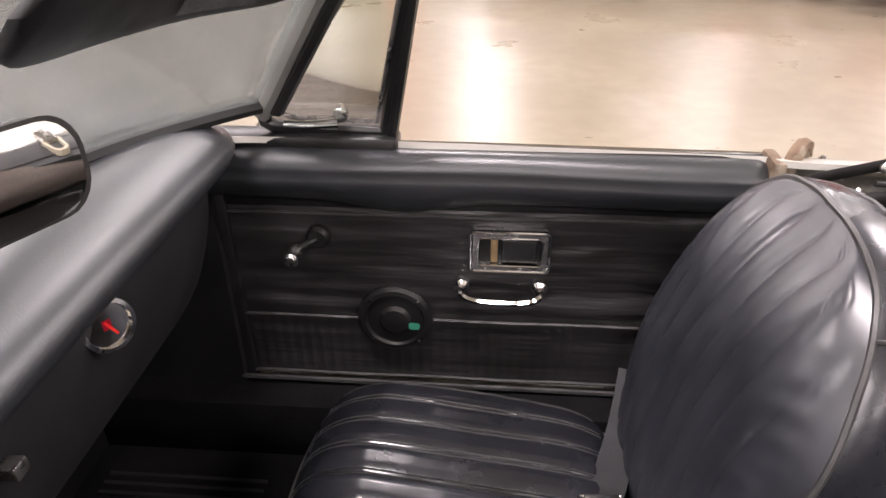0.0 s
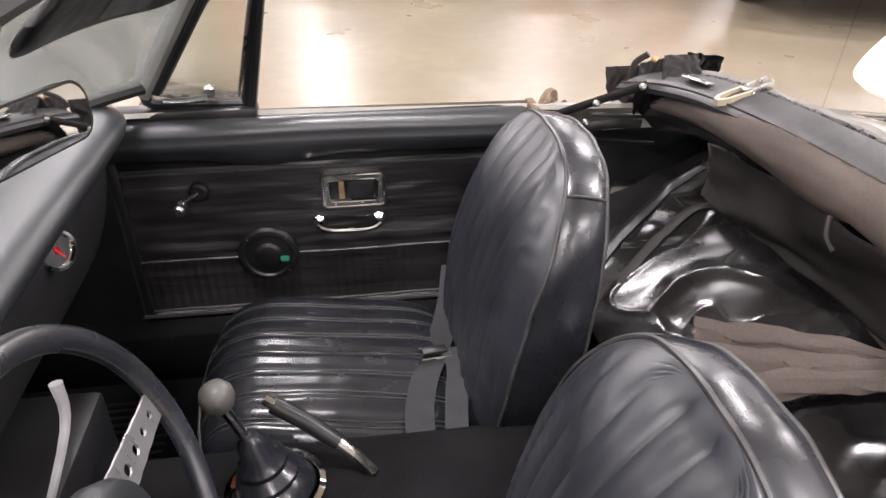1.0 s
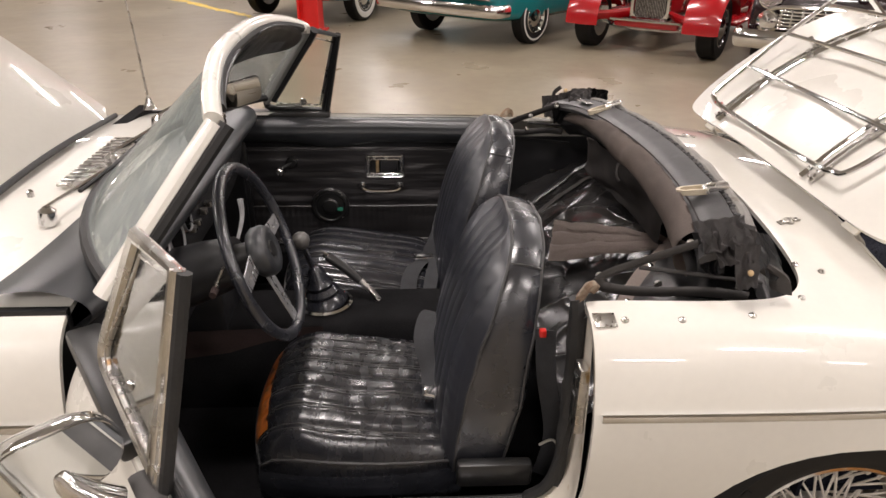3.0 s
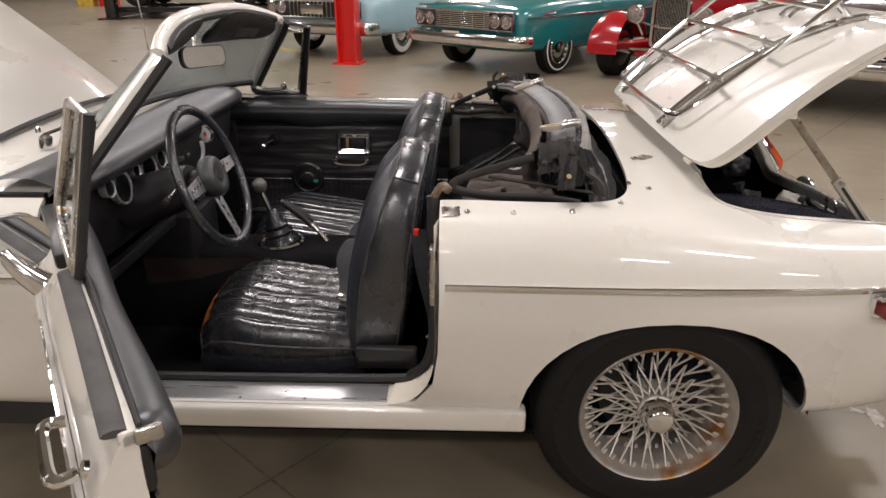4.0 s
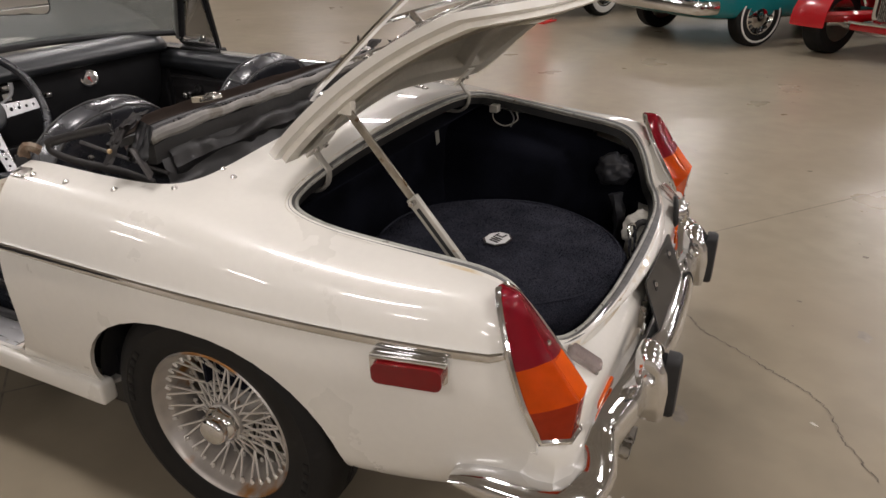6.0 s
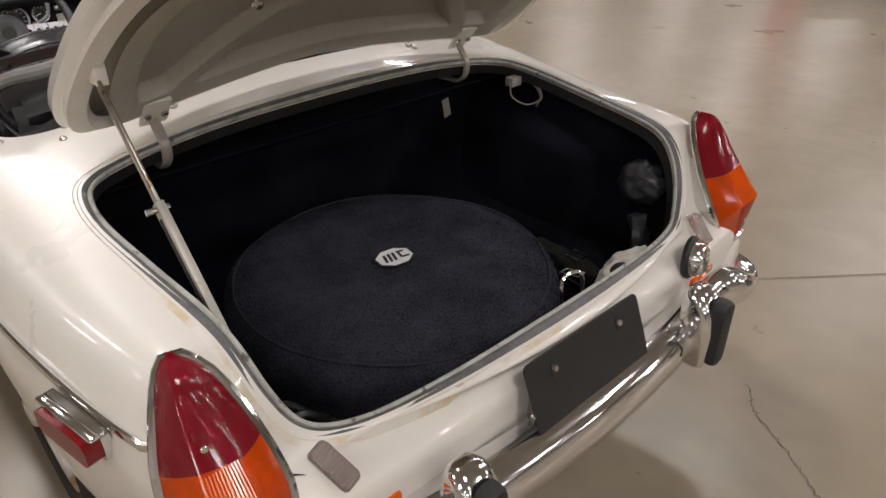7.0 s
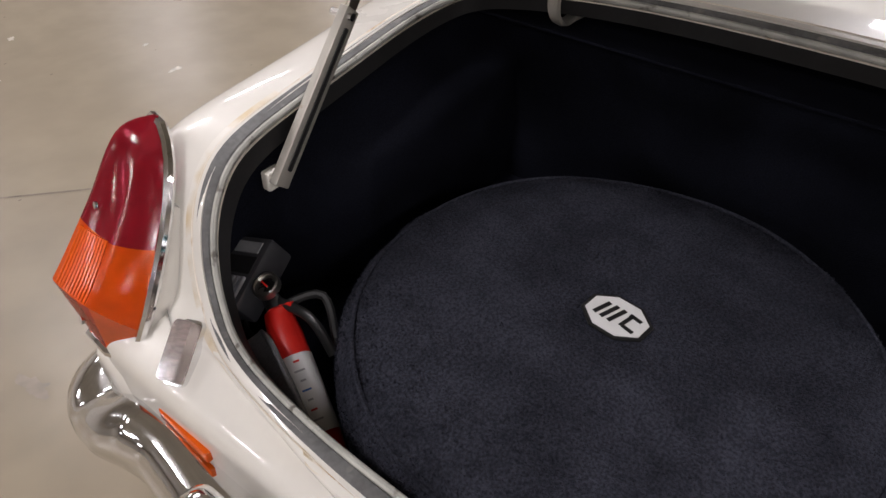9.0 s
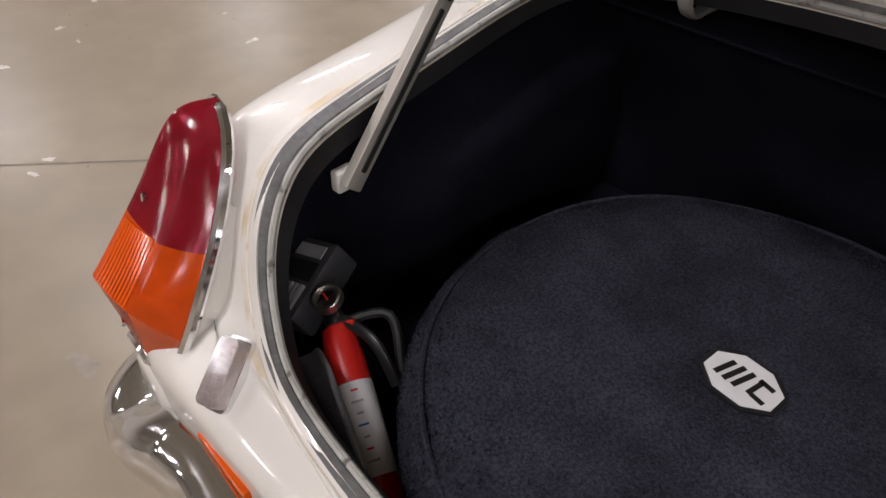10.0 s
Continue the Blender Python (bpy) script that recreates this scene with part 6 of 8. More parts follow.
# ---- door cards ----
def door_card(m, parent):
    """Inner face of a door: u runs back from the hinge edge 0 to 0.90, the face looks along local +v."""
    def card(u, v):
        x, z = 0.02 + 0.87 * u, 0.348 + 0.400 * v
        pull = 0.007 * noise.noise((x * 4, z * 30, 2)) + 0.004 * (0.5 - abs(noise.noise((x * 6, z * 55, 5)))) * (1 + math.exp(-((x - 0.50) / 0.12) ** 2))
        if z < 0.484:
            pull = 0.004 * (abs(math.sin(math.pi * x / 0.021)) ** 0.5 - 0.5)
        return m @ Vector((x, 0.060 + pull, z))
    c = part("door_card", grid(card, 130, 60), VINYL_PANEL, parent, "creased black vinyl door card", 60)
    def rail(u, v):
        an = math.pi * (-0.55 + 1.23 * v)
        end = max(0.0, (u - 0.955) / 0.045)
        slim = math.sqrt(max(0.0, 1 - end ** 2.5))
        dip = 0.014 * math.exp(-((u - 0.36) / 0.10) ** 2)
        return m @ Vector((0.0 + 0.905 * u, 0.072 + (0.036 + 0.004 * math.sin(9 * u) - 0.0035 * math.exp(-((v - 0.5) / 0.03) ** 2)) * math.cos(an) * slim, 0.774 - 0.008 * u + dip * min(0, math.sin(an)) * 1.5 + 0.043 * math.sin(an) * slim))
    part("top_roll", grid(rail, 50, 24), PAD, parent, "padded black vinyl top roll", 60)
    part("upper_trim", moved(box((0.01, 0.045, 0.705), (0.90, 0.070, 0.780), 0.010), m), VINYL, parent)
    for z in (0.694, 0.484, 0.352):
        part("chrome_bead", moved(tube([(0.02 + 0.87 * k / 20, 0.066, z + 0.0008 * math.sin(k)) for k in range(21)], 0.0032, 6), m), PIPING, parent)
    # release lever in its chrome frame
    fr = part("release_frame", moved(loft([[(x, 0.064, z) for x, z in rounded(0.132, 0.078, 0.008, 4, 0.500, 0.638)], [(x, 0.080, z) for x, z in rounded(0.128, 0.074, 0.008, 4, 0.500, 0.638)], [(x, 0.080, z) for x, z in rounded(0.108, 0.056, 0.006, 4, 0.500, 0.638)], [(x, 0.064, z) for x, z in rounded(0.104, 0.052, 0.006, 4, 0.500, 0.638)]], True, False), m), STEEL_TRIM, parent, "chrome frame of the door release")
    for w, h, r in ((0.130, 0.076, 0.0034), (0.106, 0.054, 0.0026)):
        part("frame_bead", moved(tube([(x, 0.079, z) for x, z in rounded(w, h, 0.008, 4, 0.500, 0.638)], r, 8, True), m), CHROME, fr)
    part("release_well", moved(box((0.448, 0.062, 0.612), (0.552, 0.066, 0.664)), m), PLASTIC, fr)
    part("release_flap", moved(box((0.487, 0.066, 0.617), (0.545, 0.077, 0.659), 0.003), m), VINYL, fr)
    part("release_edge", moved(box((0.468, 0.066, 0.615), (0.480, 0.074, 0.661), 0.002), m), BRASS, fr)
    pull_ = part("pull_handle", moved(tube(smooth_line([(0.42, 0.066, 0.570), (0.42, 0.098, 0.566), (0.45, 0.104, 0.556), (0.525, 0.104, 0.555), (0.552, 0.098, 0.564), (0.552, 0.066, 0.568)], 5), 0.0065, 8), m), CHROME, parent, "slim chrome pull handle")
    for x in (0.42, 0.552):
        part("handle_boss", moved(lathe([(0.014, 0), (0.014, 0.016), (0.008, 0.024)], 14, turn_to((0, 1, 0), (x, 0.064, 0.568))), m), CHROME, pull_)
    win = part("window_winder", moved(lathe([(0.021, 0), (0.021, 0.012), (0.015, 0.018)], 18, turn_to((0, 1, 0), (0.175, 0.062, 0.652))), m), PLASTIC, parent, "window winder")
    part("winder_arm", moved(tube([(0.175, 0.078, 0.652), (0.158, 0.082, 0.644), (0.140, 0.084, 0.634)], 0.006, 8), m), PLASTIC, win)
    part("winder_knob", moved(lathe([(0.008, 0), (0.012, 0.004), (0.013, 0.012), (0.010, 0.018), (0.009, 0.024), (0.013, 0.030), (0.013, 0.038), (0.008, 0.044)], 14, turn_to((0, 1, 0), (0.138, 0.080, 0.632))), m), STEEL_TRIM, win, "chrome winder knob")
    sp = part("speaker", moved(lathe([(0.068, 0), (0.068, 0.006), (0.062, 0.012), (0.054, 0.013), (0.050, 0.008), (0.030, 0.010), (0.024, 0.016), (0.012, 0.018), (0.001, 0.018)], 40, turn_to((0, 1, 0), (0.300, 0.064, 0.487))), m), PLASTIC, parent, "round black door speaker")
    part("speaker_label", moved(prism(rounded(0.020, 0.014, 0.005), 0.0, 0.001), m @ turn_to((0, 1, 0), (0.335, 0.078, 0.478))), GREEN, sp)
    for k in range(4):
        a = radians(45 + 90 * k)
        part("speaker_screw", moved(lathe([(0.003, 0), (0.002, 0.002)], 8, turn_to((0, 1, 0), (0.300 + 0.060 * math.cos(a), 0.0755, 0.487 + 0.060 * math.sin(a)))), m), CHROME_DULL, sp)
    return c


def quarter_light(m, parent, metal, corners=None, wide=0.0125):
    """Chrome and black vent window frame at the front of a door, in the door's own axes."""
    low_f, low_r, top_r, top_f = Vector((0.088, 0.049, 0.840)), Vector((0.298, 0.046, 0.834)), Vector((0.364, 0.171, 1.100)), Vector((0.290, 0.179, 1.118))
    if corners:
        low_f, low_r, top_r, top_f = (Vector(c) for c in corners)
    def bend(a, b, c, r):
        """Rounded corner at b."""
        p, q = b + (a - b).normalized() * r, b + (c - b).normalized() * r
        return [p.lerp(b, t).lerp(b.lerp(q, t), t) for t in (0, 0.25, 0.5, 0.75, 1)]
    f = part("quarter_light", moved(tube(bend(top_f, low_f, low_r, 0.05) + [low_r, top_r, top_f], wide, 8, True, 0.8, up=(0, 1, 0)), m), metal, parent, "framed quarter light")
    i_f, i_r, i_tr, i_tf = low_f + Vector((0.030, 0, 0.016)), low_r + Vector((-0.014, 0, 0.016)), top_r + Vector((-0.014, 0, -0.020)), top_f + Vector((0.008, 0, -0.024))
    part("inner_frame", moved(tube(bend(i_tf, i_f, i_r, 0.045) + [i_r, i_tr, i_tf], 0.0042, 8, True), m), CHROME_DULL, f)
    part("rear_channel", moved(tube([low_r + Vector((0.006, 0, -0.02)), top_r + Vector((0.006, 0, 0.004))], wide * 0.75, 8), m), metal, f)
    bm = bmesh.new()
    bm.faces.new([bm.verts.new(p) for p in (low_f, low_r, top_r, top_f)])
    pane = part("pane", moved(solid_sheet(bm, 0.003), m), GLASS, f, smooth=0)
    pane.visible_shadow = False
    catch = part("catch", moved(tube([low_f + Vector((0.055, 0.026, 0.014)), low_f + Vector((0.10, 0.030, 0.015)), low_f + Vector((0.140, 0.026, 0.018))], lambda t: 0.0055 + 0.0035 * t, 10, False, 0.8), m), CHROME, f, "chrome catch lever")
    part("catch_boss", moved(lathe([(0.012, 0), (0.011, 0.012), (0.006, 0.018)], 14, turn_to((0, 1, 0.4), low_f + Vector((0.142, 0.010, 0.024)))), m), CHROME, catch)
    part("base_rail", moved(box((-0.020, 0.020, 0.800), (0.318, 0.076, 0.832), 0.008), m), PLASTIC, f)
    return f


# passenger door, closed; its card looks across the cabin
RIGHT = Matrix.Translation((-1.432, 0.726, 0)) @ Matrix.Scale(-1, 4, (0, 1, 0))
right_door = new("passenger_door")
right_door.parent = car
tagged(right_door, "closed passenger door with black inner trim")
door_card(RIGHT, right_door)
quarter_light(RIGHT, right_door, PLASTIC)
part("front_edge_trim", moved(box((-0.045, 0.030, 0.330), (0.024, 0.072, 0.770), 0.008), RIGHT), VINYL, right_door)
part("window_slot", box((-1.10, 0.662, 0.790), (-0.55, 0.682, 0.812), 0.004), RUBBER, right_door)
part("waist_chrome", tube([(-1.40, 0.672, 0.821), (-0.95, 0.676, 0.815), (-0.54, 0.676, 0.809)], 0.005, 8), CHROME, right_door)
part("door_end", box((-0.555, 0.615, 0.77), (-0.535, 0.68, 0.820), 0.006), RUST, right_door, "rusty rear end of the door")
part("rusty_latch", tube(smooth_line([(-0.530, 0.628, 0.80), (-0.520, 0.640, 0.828), (-0.505, 0.655, 0.832), (-0.495, 0.668, 0.815)], 5), 0.011, 8, wobble=0.7), RUST, right_door, "brown rusty latch post")

# driver's door, swung open about its front edge
OPEN = Matrix.Translation((-1.415, -0.728, 0)) @ Matrix.Rotation(radians(-56), 4, "Z")
left_door = new("driver_door")
left_door.parent = car
tagged(left_door, "white driver door standing open")


def door_skin():
    def out(u, v):
        z = 0.335 + 0.470 * v
        y = -0.016 * math.sin(math.pi * min(1, v * 0.8)) + 0.012 * (1 - min(1, v * 6)) + (0.055 * ((v - 0.66) / 0.34) ** 1.9 if v > 0.66 else 0)
        return Vector((0.90 * u, y, z))
    a = [[out(u / 20, v / 24) for v in range(25)] for u in range(21)]
    b = [[Vector((p.x, 0.056, p.z)) for p in row] for row in a]
    rings = [row + rb[::-1] for row, rb in zip(a, b)]
    return moved(loft(rings), OPEN)


part("door_skin", door_skin(), PAINT, left_door, "cream-white painted door skin")
part("door_top", moved(box((0.0, 0.034, 0.780), (0.90, 0.062, 0.806), 0.006), OPEN), PAINT, left_door)
door_card(OPEN, left_door)
QL = ((0.13, 0.048, 0.855), (0.392, 0.046, 0.832), (0.392, 0.112, 1.092), (0.278, 0.100, 1.094))
vent_window = quarter_light(OPEN, left_door, STEEL_TRIM, QL, 0.0125)
_in = Vector((0, 0.014, 0))
part("rubber_channel", moved(tube([Vector(QL[1]) + Vector((-0.017, 0.010, 0.01)), Vector(QL[2]) + Vector((-0.017, 0.010, -0.014))], 0.0065, 8), OPEN), RUBBER, vent_window, "black rubber channel")
part("rubber_channel", moved(tube([Vector(QL[1]) + Vector((0.016, 0.004, -0.02)), Vector(QL[2]) + Vector((0.016, 0.004, 0.002))], 0.009, 8), OPEN), RUBBER, vent_window)
part("rubber_channel", moved(tube([Vector(QL[0]) + Vector((0.022, 0.008, 0.008)), Vector(QL[3]) + Vector((0.016, 0.008, -0.012))], 0.007, 8), OPEN), RUBBER, vent_window)
part("weatherstrip", moved(tube([(0.36, 0.034, 0.812), (0.62, 0.034, 0.809), (0.895, 0.032, 0.805)], 0.016, 8, False, 0.35, up=(0, 0, 1)), OPEN), FELT_STRIP, left_door)
part("weatherstrip", moved(tube([(0.36, 0.062, 0.819), (0.62, 0.062, 0.816), (0.90, 0.060, 0.810)], 0.004, 8), OPEN), RUBBER, left_door)
part("side_moulding", moved(tube([(0.0, -0.022, 0.665), (0.45, -0.023, 0.665), (0.90, -0.022, 0.665)], 0.009, 8, False, 0.55), OPEN), CHROME, left_door)
part("door_handle", moved(tube(smooth_line([(0.70, -0.016, 0.722), (0.70, -0.044, 0.722), (0.76, -0.048, 0.722), (0.83, -0.044, 0.722), (0.83, -0.016, 0.722)], 5), 0.009, 8), OPEN), CHROME, left_door, "chrome door handle")
part("key_lock", moved(lathe([(0.012, 0), (0.011, 0.006), (0.004, 0.008)], 14, turn_to((0, -1, 0.5), (0.86, -0.004, 0.745))), OPEN), CHROME, left_door)
part("end_cap", moved(box((0.898, 0.052, 0.786), (0.908, 0.086, 0.808), 0.004), OPEN), CHROME_DULL, left_door)
mirror = part("door_mirror", moved(tube(smooth_line([(0.395, -0.006, 0.812), (0.392, -0.026, 0.835), (0.385, -0.044, 0.862), (0.382, -0.050, 0.880)], 6), lambda t: 0.024 - 0.014 * t, 12), OPEN), CHROME, left_door, "chrome door mirror")
_mm = Matrix.Translation(OPEN @ Vector((0.381, -0.052, 0.890))) @ Matrix.Rotation(radians(-48), 4, "Z")
part("mirror_shell", moved(loft([[(x, y * 0.0 + yy, z * f) for x, z in rounded(0.0 + 0.0001, 0.0001, 0.00004)] for yy, f in ()] or [[(-0.045, y * k, z * k) for y, z in rounded(0.15, 0.095, 0.045, 6)] for k in (0.2,)] + [[(-0.035, y * 0.75, z * 0.75) for y, z in rounded(0.15, 0.095, 0.045, 6)], [(-0.012, y * 0.98, z * 0.98) for y, z in rounded(0.15, 0.095, 0.045, 6)], [(0.006, y, z) for y, z in rounded(0.15, 0.095, 0.045, 6)]]), _mm), CHROME, mirror)
part("mirror_glass", moved(loft([[(0.0062, y * 0.95, z * 0.93) for y, z in rounded(0.15, 0.095, 0.045, 6)], [(0.0080, y * 0.95, z * 0.93) for y, z in rounded(0.15, 0.095, 0.045, 6)]]), _mm), MIRROR, mirror)


# ---- windscreen, cowl, bonnet ----
def screen(v, t, out=0.0):
    """A point of the glass: v across from -1 to 1, t up from the cowl."""
    a = abs(v)
    base = Vector((-1.540 + (0.185 + (0.030 if v > 0 else 0.0)) * a ** 2.6, 0.640 * v, 0.898 - 0.012 * a ** 2))
    top_ = Vector((-1.240 + (0.060 + (0.022 if v > 0 else 0.0)) * a ** 2.6, 0.512 * v, 1.186 - 0.062 * a ** 3))
    return base + (top_ - base) * t + Vector((out, 0, 0))


def padded_visor(side):
    """Soft rounded panel that hangs from the header, in the screen's own lines."""
    def skin(u, v):
        an = 2 * math.pi * u
        c, q = math.cos(an), math.sin(an)
        end = max(0.0, 1 - (2 * abs(v - 0.5)) ** 7) ** 0.5
        t = 0.815 + (0.172 - 0.060 * max(0, v - 0.45)) * math.copysign(abs(c) ** 0.75, c) * end
        return screen(side * (0.13 + 0.78 * v), t, 0.036 + 0.015 * q * (0.4 + 0.6 * end))
    return grid(skin, 24, 40)


ws = part("windscreen_frame", tube(smooth_line([screen(v, 1.02) for v in (-1, -0.93, -0.8, -0.55, -0.25, 0, 0.25, 0.55, 0.8, 0.93, 1)], 5), 0.019, 12, False, 0.8), PAINT, car, "white windscreen header rail")
for _s in (-1, 1):
    # passenger pillar in a darker grey-green than the driver's
    part("screen_pillar", tube([screen(_s * 1.015, t) for t in (-0.06, 0.25, 0.6, 0.9, 1.02)], 0.020, 10, False, 0.7), PAINT if _s < 0 else PILLAR, ws, "white painted pillar" if _s < 0 else "grey-green pillar")
    part("pillar_seal", tube([screen(_s * 1.01, t, 0.026) for t in (-0.04, 0.3, 0.7, 1.0)], 0.014, 8), RUBBER, ws)
    visor = part("sun_visor", padded_visor(_s), VINYL, ws, "padded black sun visor lying along the glass")
    part("visor_label", solid_sheet(grid(lambda u, v: screen(_s * (0.52 + 0.22 * v), 0.69 + 0.11 * u, 0.0525), 2, 6), 0.001), FLAP_GREY, visor, "grey printed patch")
    part("visor_clip", lathe([(0.012, 0), (0.012, 0.02)], 10, Matrix.Translation(screen(_s * 0.95, 0.93, 0.030))), CHROME_DULL, visor)
gl = part("windscreen_glass", solid_sheet(grid(lambda u, v: screen(2 * v - 1, 0.02 + 0.97 * u), 12, 40), 0.004), SCREEN_GLASS, ws)
gl.visible_shadow = False
part("lower_seal", tube([screen(v / 10, 0.0, 0.004) for v in range(-10, 11)], 0.013, 8), RUBBER, ws)
part("header_trim", tube([screen(v / 10, 0.975, 0.022) for v in range(-9, 10)], 0.013, 8), RUBBER, ws)
im = part("interior_mirror", tube(smooth_line([screen(-0.05, 0.86, 0.012), (-1.262, -0.06, 1.10), (-1.247, -0.075, 1.082)], 4), 0.005, 8), CHROME_DULL, ws, "interior mirror")
_mi = Matrix.Translation((-1.232, -0.082, 1.072)) @ Matrix.Rotation(radians(-16), 4, "Z") @ Matrix.Rotation(radians(-6), 4, "Y") @ Matrix.Rotation(radians(-4), 4, "X")
part("mirror_back", moved(loft([[(-0.018, y * 0.7, z * 0.6) for y, z in rounded(0.20, 0.060, 0.024, 5)], [(-0.010, y * 0.96, z * 0.95) for y, z in rounded(0.20, 0.060, 0.024, 5)], [(0.004, y, z) for y, z in rounded(0.20, 0.060, 0.024, 5)]]), _mi), PLASTIC, im)
part("mirror_glass", moved(loft([[(0.0042, y * 0.95, z * 0.92) for y, z in rounded(0.20, 0.060, 0.024, 5)], [(0.0055, y * 0.95, z * 0.92) for y, z in rounded(0.20, 0.060, 0.024, 5)]]), _mi), MIRROR, im)

grille = part("cowl_grille", box((-1.64, -0.18, 0.882), (-1.565, 0.18, 0.890), 0.003), CHROME_DULL, car, "cowl air grille")
for _k in range(14):
    part("grille_bar", box((-1.635, -0.165 + 0.0245 * _k, 0.890), (-1.570, -0.157 + 0.0245 * _k, 0.894)), CHROME, grille)
for _y in (-0.36, -0.02, 0.33):
    wiper = part("wiper", lathe([(0.018, -0.02), (0.017, 0.008), (0.008, 0.016)], 12, turn_to((0.15, 0, 1), (-1.575, _y, 0.893))), CHROME, car, "chrome windscreen wiper")
    part("wiper_arm", tube(smooth_line([(-1.575, _y, 0.908), (-1.555, _y + 0.10, 0.912), (-1.535, _y + 0.22, 0.914)], 5), 0.005, 6), CHROME, wiper)
    part("wiper_blade", tube([(-1.545, _y + 0.09, 0.908), (-1.532, _y + 0.22, 0.912), (-1.520, _y + 0.34, 0.908)], 0.005, 6), RUBBER, wiper)
part("washer_jet", lathe([(0.008, 0), (0.007, 0.012), (0.003, 0.016)], 8, Matrix.Translation((-1.66, -0.25, 0.888))), CHROME, car)
aerial = part("aerial_mast", tube([(-1.685, 0.585, 0.865), (-1.70, 0.60, 1.1), (-1.76, 0.64, 1.62)], lambda t: 0.004 - 0.0025 * t, 6), CHROME_DULL, car, "thin steel aerial")
part("aerial_base", lathe([(0.022, 0), (0.018, 0.008), (0.010, 0.024), (0.008, 0.034)], 14, Matrix.Translation((-1.685, 0.585, 0.862))), CHROME, aerial)
BON = Matrix.Translation((-1.752, 0, 0.886)) @ Matrix.Rotation(radians(41), 4, "Y")


def bonnet_top(u, v):
    y = (2 * v - 1)
    half = 0.505 - 0.09 * u ** 1.5
    corner = 0.03 * max(0, abs(y) - 0.85) / 0.15
    return BON @ Vector((-1.08 * u - 0.0 - corner * (1 if u < 0.5 else -1), half * y, 0.004 - 0.03 * abs(y) ** 3 - 0.06 * u ** 3))


bonnet = part("bonnet", solid_sheet(grid(bonnet_top, 24, 30), 0.012), PAINT, car, "white bonnet standing open")
part("bonnet_gap_seal", tube([(-1.744 - 0.02 * (abs(y) / 0.5) ** 4, y, 0.893 - 0.03 * (abs(y) / 0.5) ** 2) for y in [-0.5 + k / 20 for k in range(21)]], 0.008, 6), RUBBER, car)


# ---- folded soft top ----
soft_top = new("soft_top")
soft_top.parent = car
tagged(soft_top, "folded black and brown-lined fabric hood")


def arc(v, dx=0.0, dz=0.0):
    a = abs(v)
    return Vector((-0.190 - 0.070 * a ** 2.0 - 0.030 * v - (0.045 if v > 0 else 0.010) * a ** 8 + dx, 0.555 * v, 0.928 - 0.012 * a ** 2 - 0.020 * a ** 8 + dz))


ARC = [k / 30 - 1 for k in range(61)]
_section = ((0.010, 0.000), (0.004, 0.006), (-0.030, -0.002), (-0.060, -0.014), (-0.068, -0.022), (-0.064, -0.032), (-0.030, -0.020), (0.006, -0.010))
part("header_rail", loft([[arc(v, dx, dz + 0.0015 * noise.noise((9 * v, 40 * dx, 2))) for dx, dz in _section] for v in ARC]), HOOD_GREY, soft_top, "wide dark grey fabric header rail", 50)
part("rail_seam", tube([arc(v, -0.058, -0.0115) for v in ARC], 0.0018, 6), HOOD_DARK, soft_top)
_rnd = random.Random(44)
for _k in range(74):  # torn dark edging behind the rail
    _v = -0.86 + 1.70 * _k / 73
    _m = Matrix.Translation(arc(_v, 0.013 + _rnd.uniform(-0.003, 0.003), 0.003)) @ Matrix.Rotation(_rnd.uniform(0, 3), 4, "Z") @ Matrix.Rotation(_rnd.uniform(-0.5, 0.5), 4, "X")
    part("trim_tuft", moved(box((-0.009 * _rnd.uniform(0.5, 1), -0.005, -0.003), (0.009 * _rnd.uniform(0.5, 1), 0.005, 0.003), 0.002), _m), RUBBER if _k % 3 else TORN, soft_top)
part("rear_binding", tube([arc(v, 0.030, -0.004 + 0.002 * math.sin(31 * v)) for v in ARC], lambda t: 0.0125 + 0.002 * math.sin(23 * t), 10), HOOD_PALE, soft_top, "dusty grey-beige bead along the rail")
part("rail_back", loft([[arc(v, dx, dz + 0.003 * noise.noise((6 * v, 30 * dx, 5))) for dx, dz in ((0.020, -0.010), (0.040, -0.014), (0.040, -0.055), (0.012, -0.060))] for v in ARC]), HOOD_OUT, soft_top, "black cloth behind the rail", 50)


def lining(u, v):
    """Brown roll in front of the rail, thinning to a point at its far end."""
    w = -0.93 + 1.87 * v
    thin = min(1.0, (1 - v) / 0.40) ** 0.8 if v < 1 else 0.0
    full = 0.30 + 0.70 * thin
    an = math.pi * (1.12 - 1.55 * u)
    r = 0.036 * full * (1 + 0.25 * max(0, -w)) + 0.0035 * noise.noise((u * 3, w * 4, 2)) + 0.0015 * noise.noise((u * 6, w * 13, 7))
    dent = 0.014 * math.exp(-((w + 0.02) / 0.05) ** 2) * u
    c = arc(w, -0.070 + 0.046 * (1 - thin), -0.040 - 0.018 * (1 - thin))
    return c + Vector((-r * 0.95 * math.sin(math.pi * u * 0.86 + 0.25) - dent, 0, r * 1.15 * math.cos(math.pi * u * 0.86 + 0.25) + dent))


part("hood_lining", solid_sheet(grid(lining, 20, 90), 0.003), HOOD_IN, soft_top, "brown fabric lining, draped in a roll", 60)
part("lining_tie", tube(smooth_line([arc(0.02, -0.112, -0.060), arc(0.0, -0.118, -0.085), arc(-0.02, -0.112, -0.102)], 5), 0.0035, 6), HOOD_DARK, soft_top)


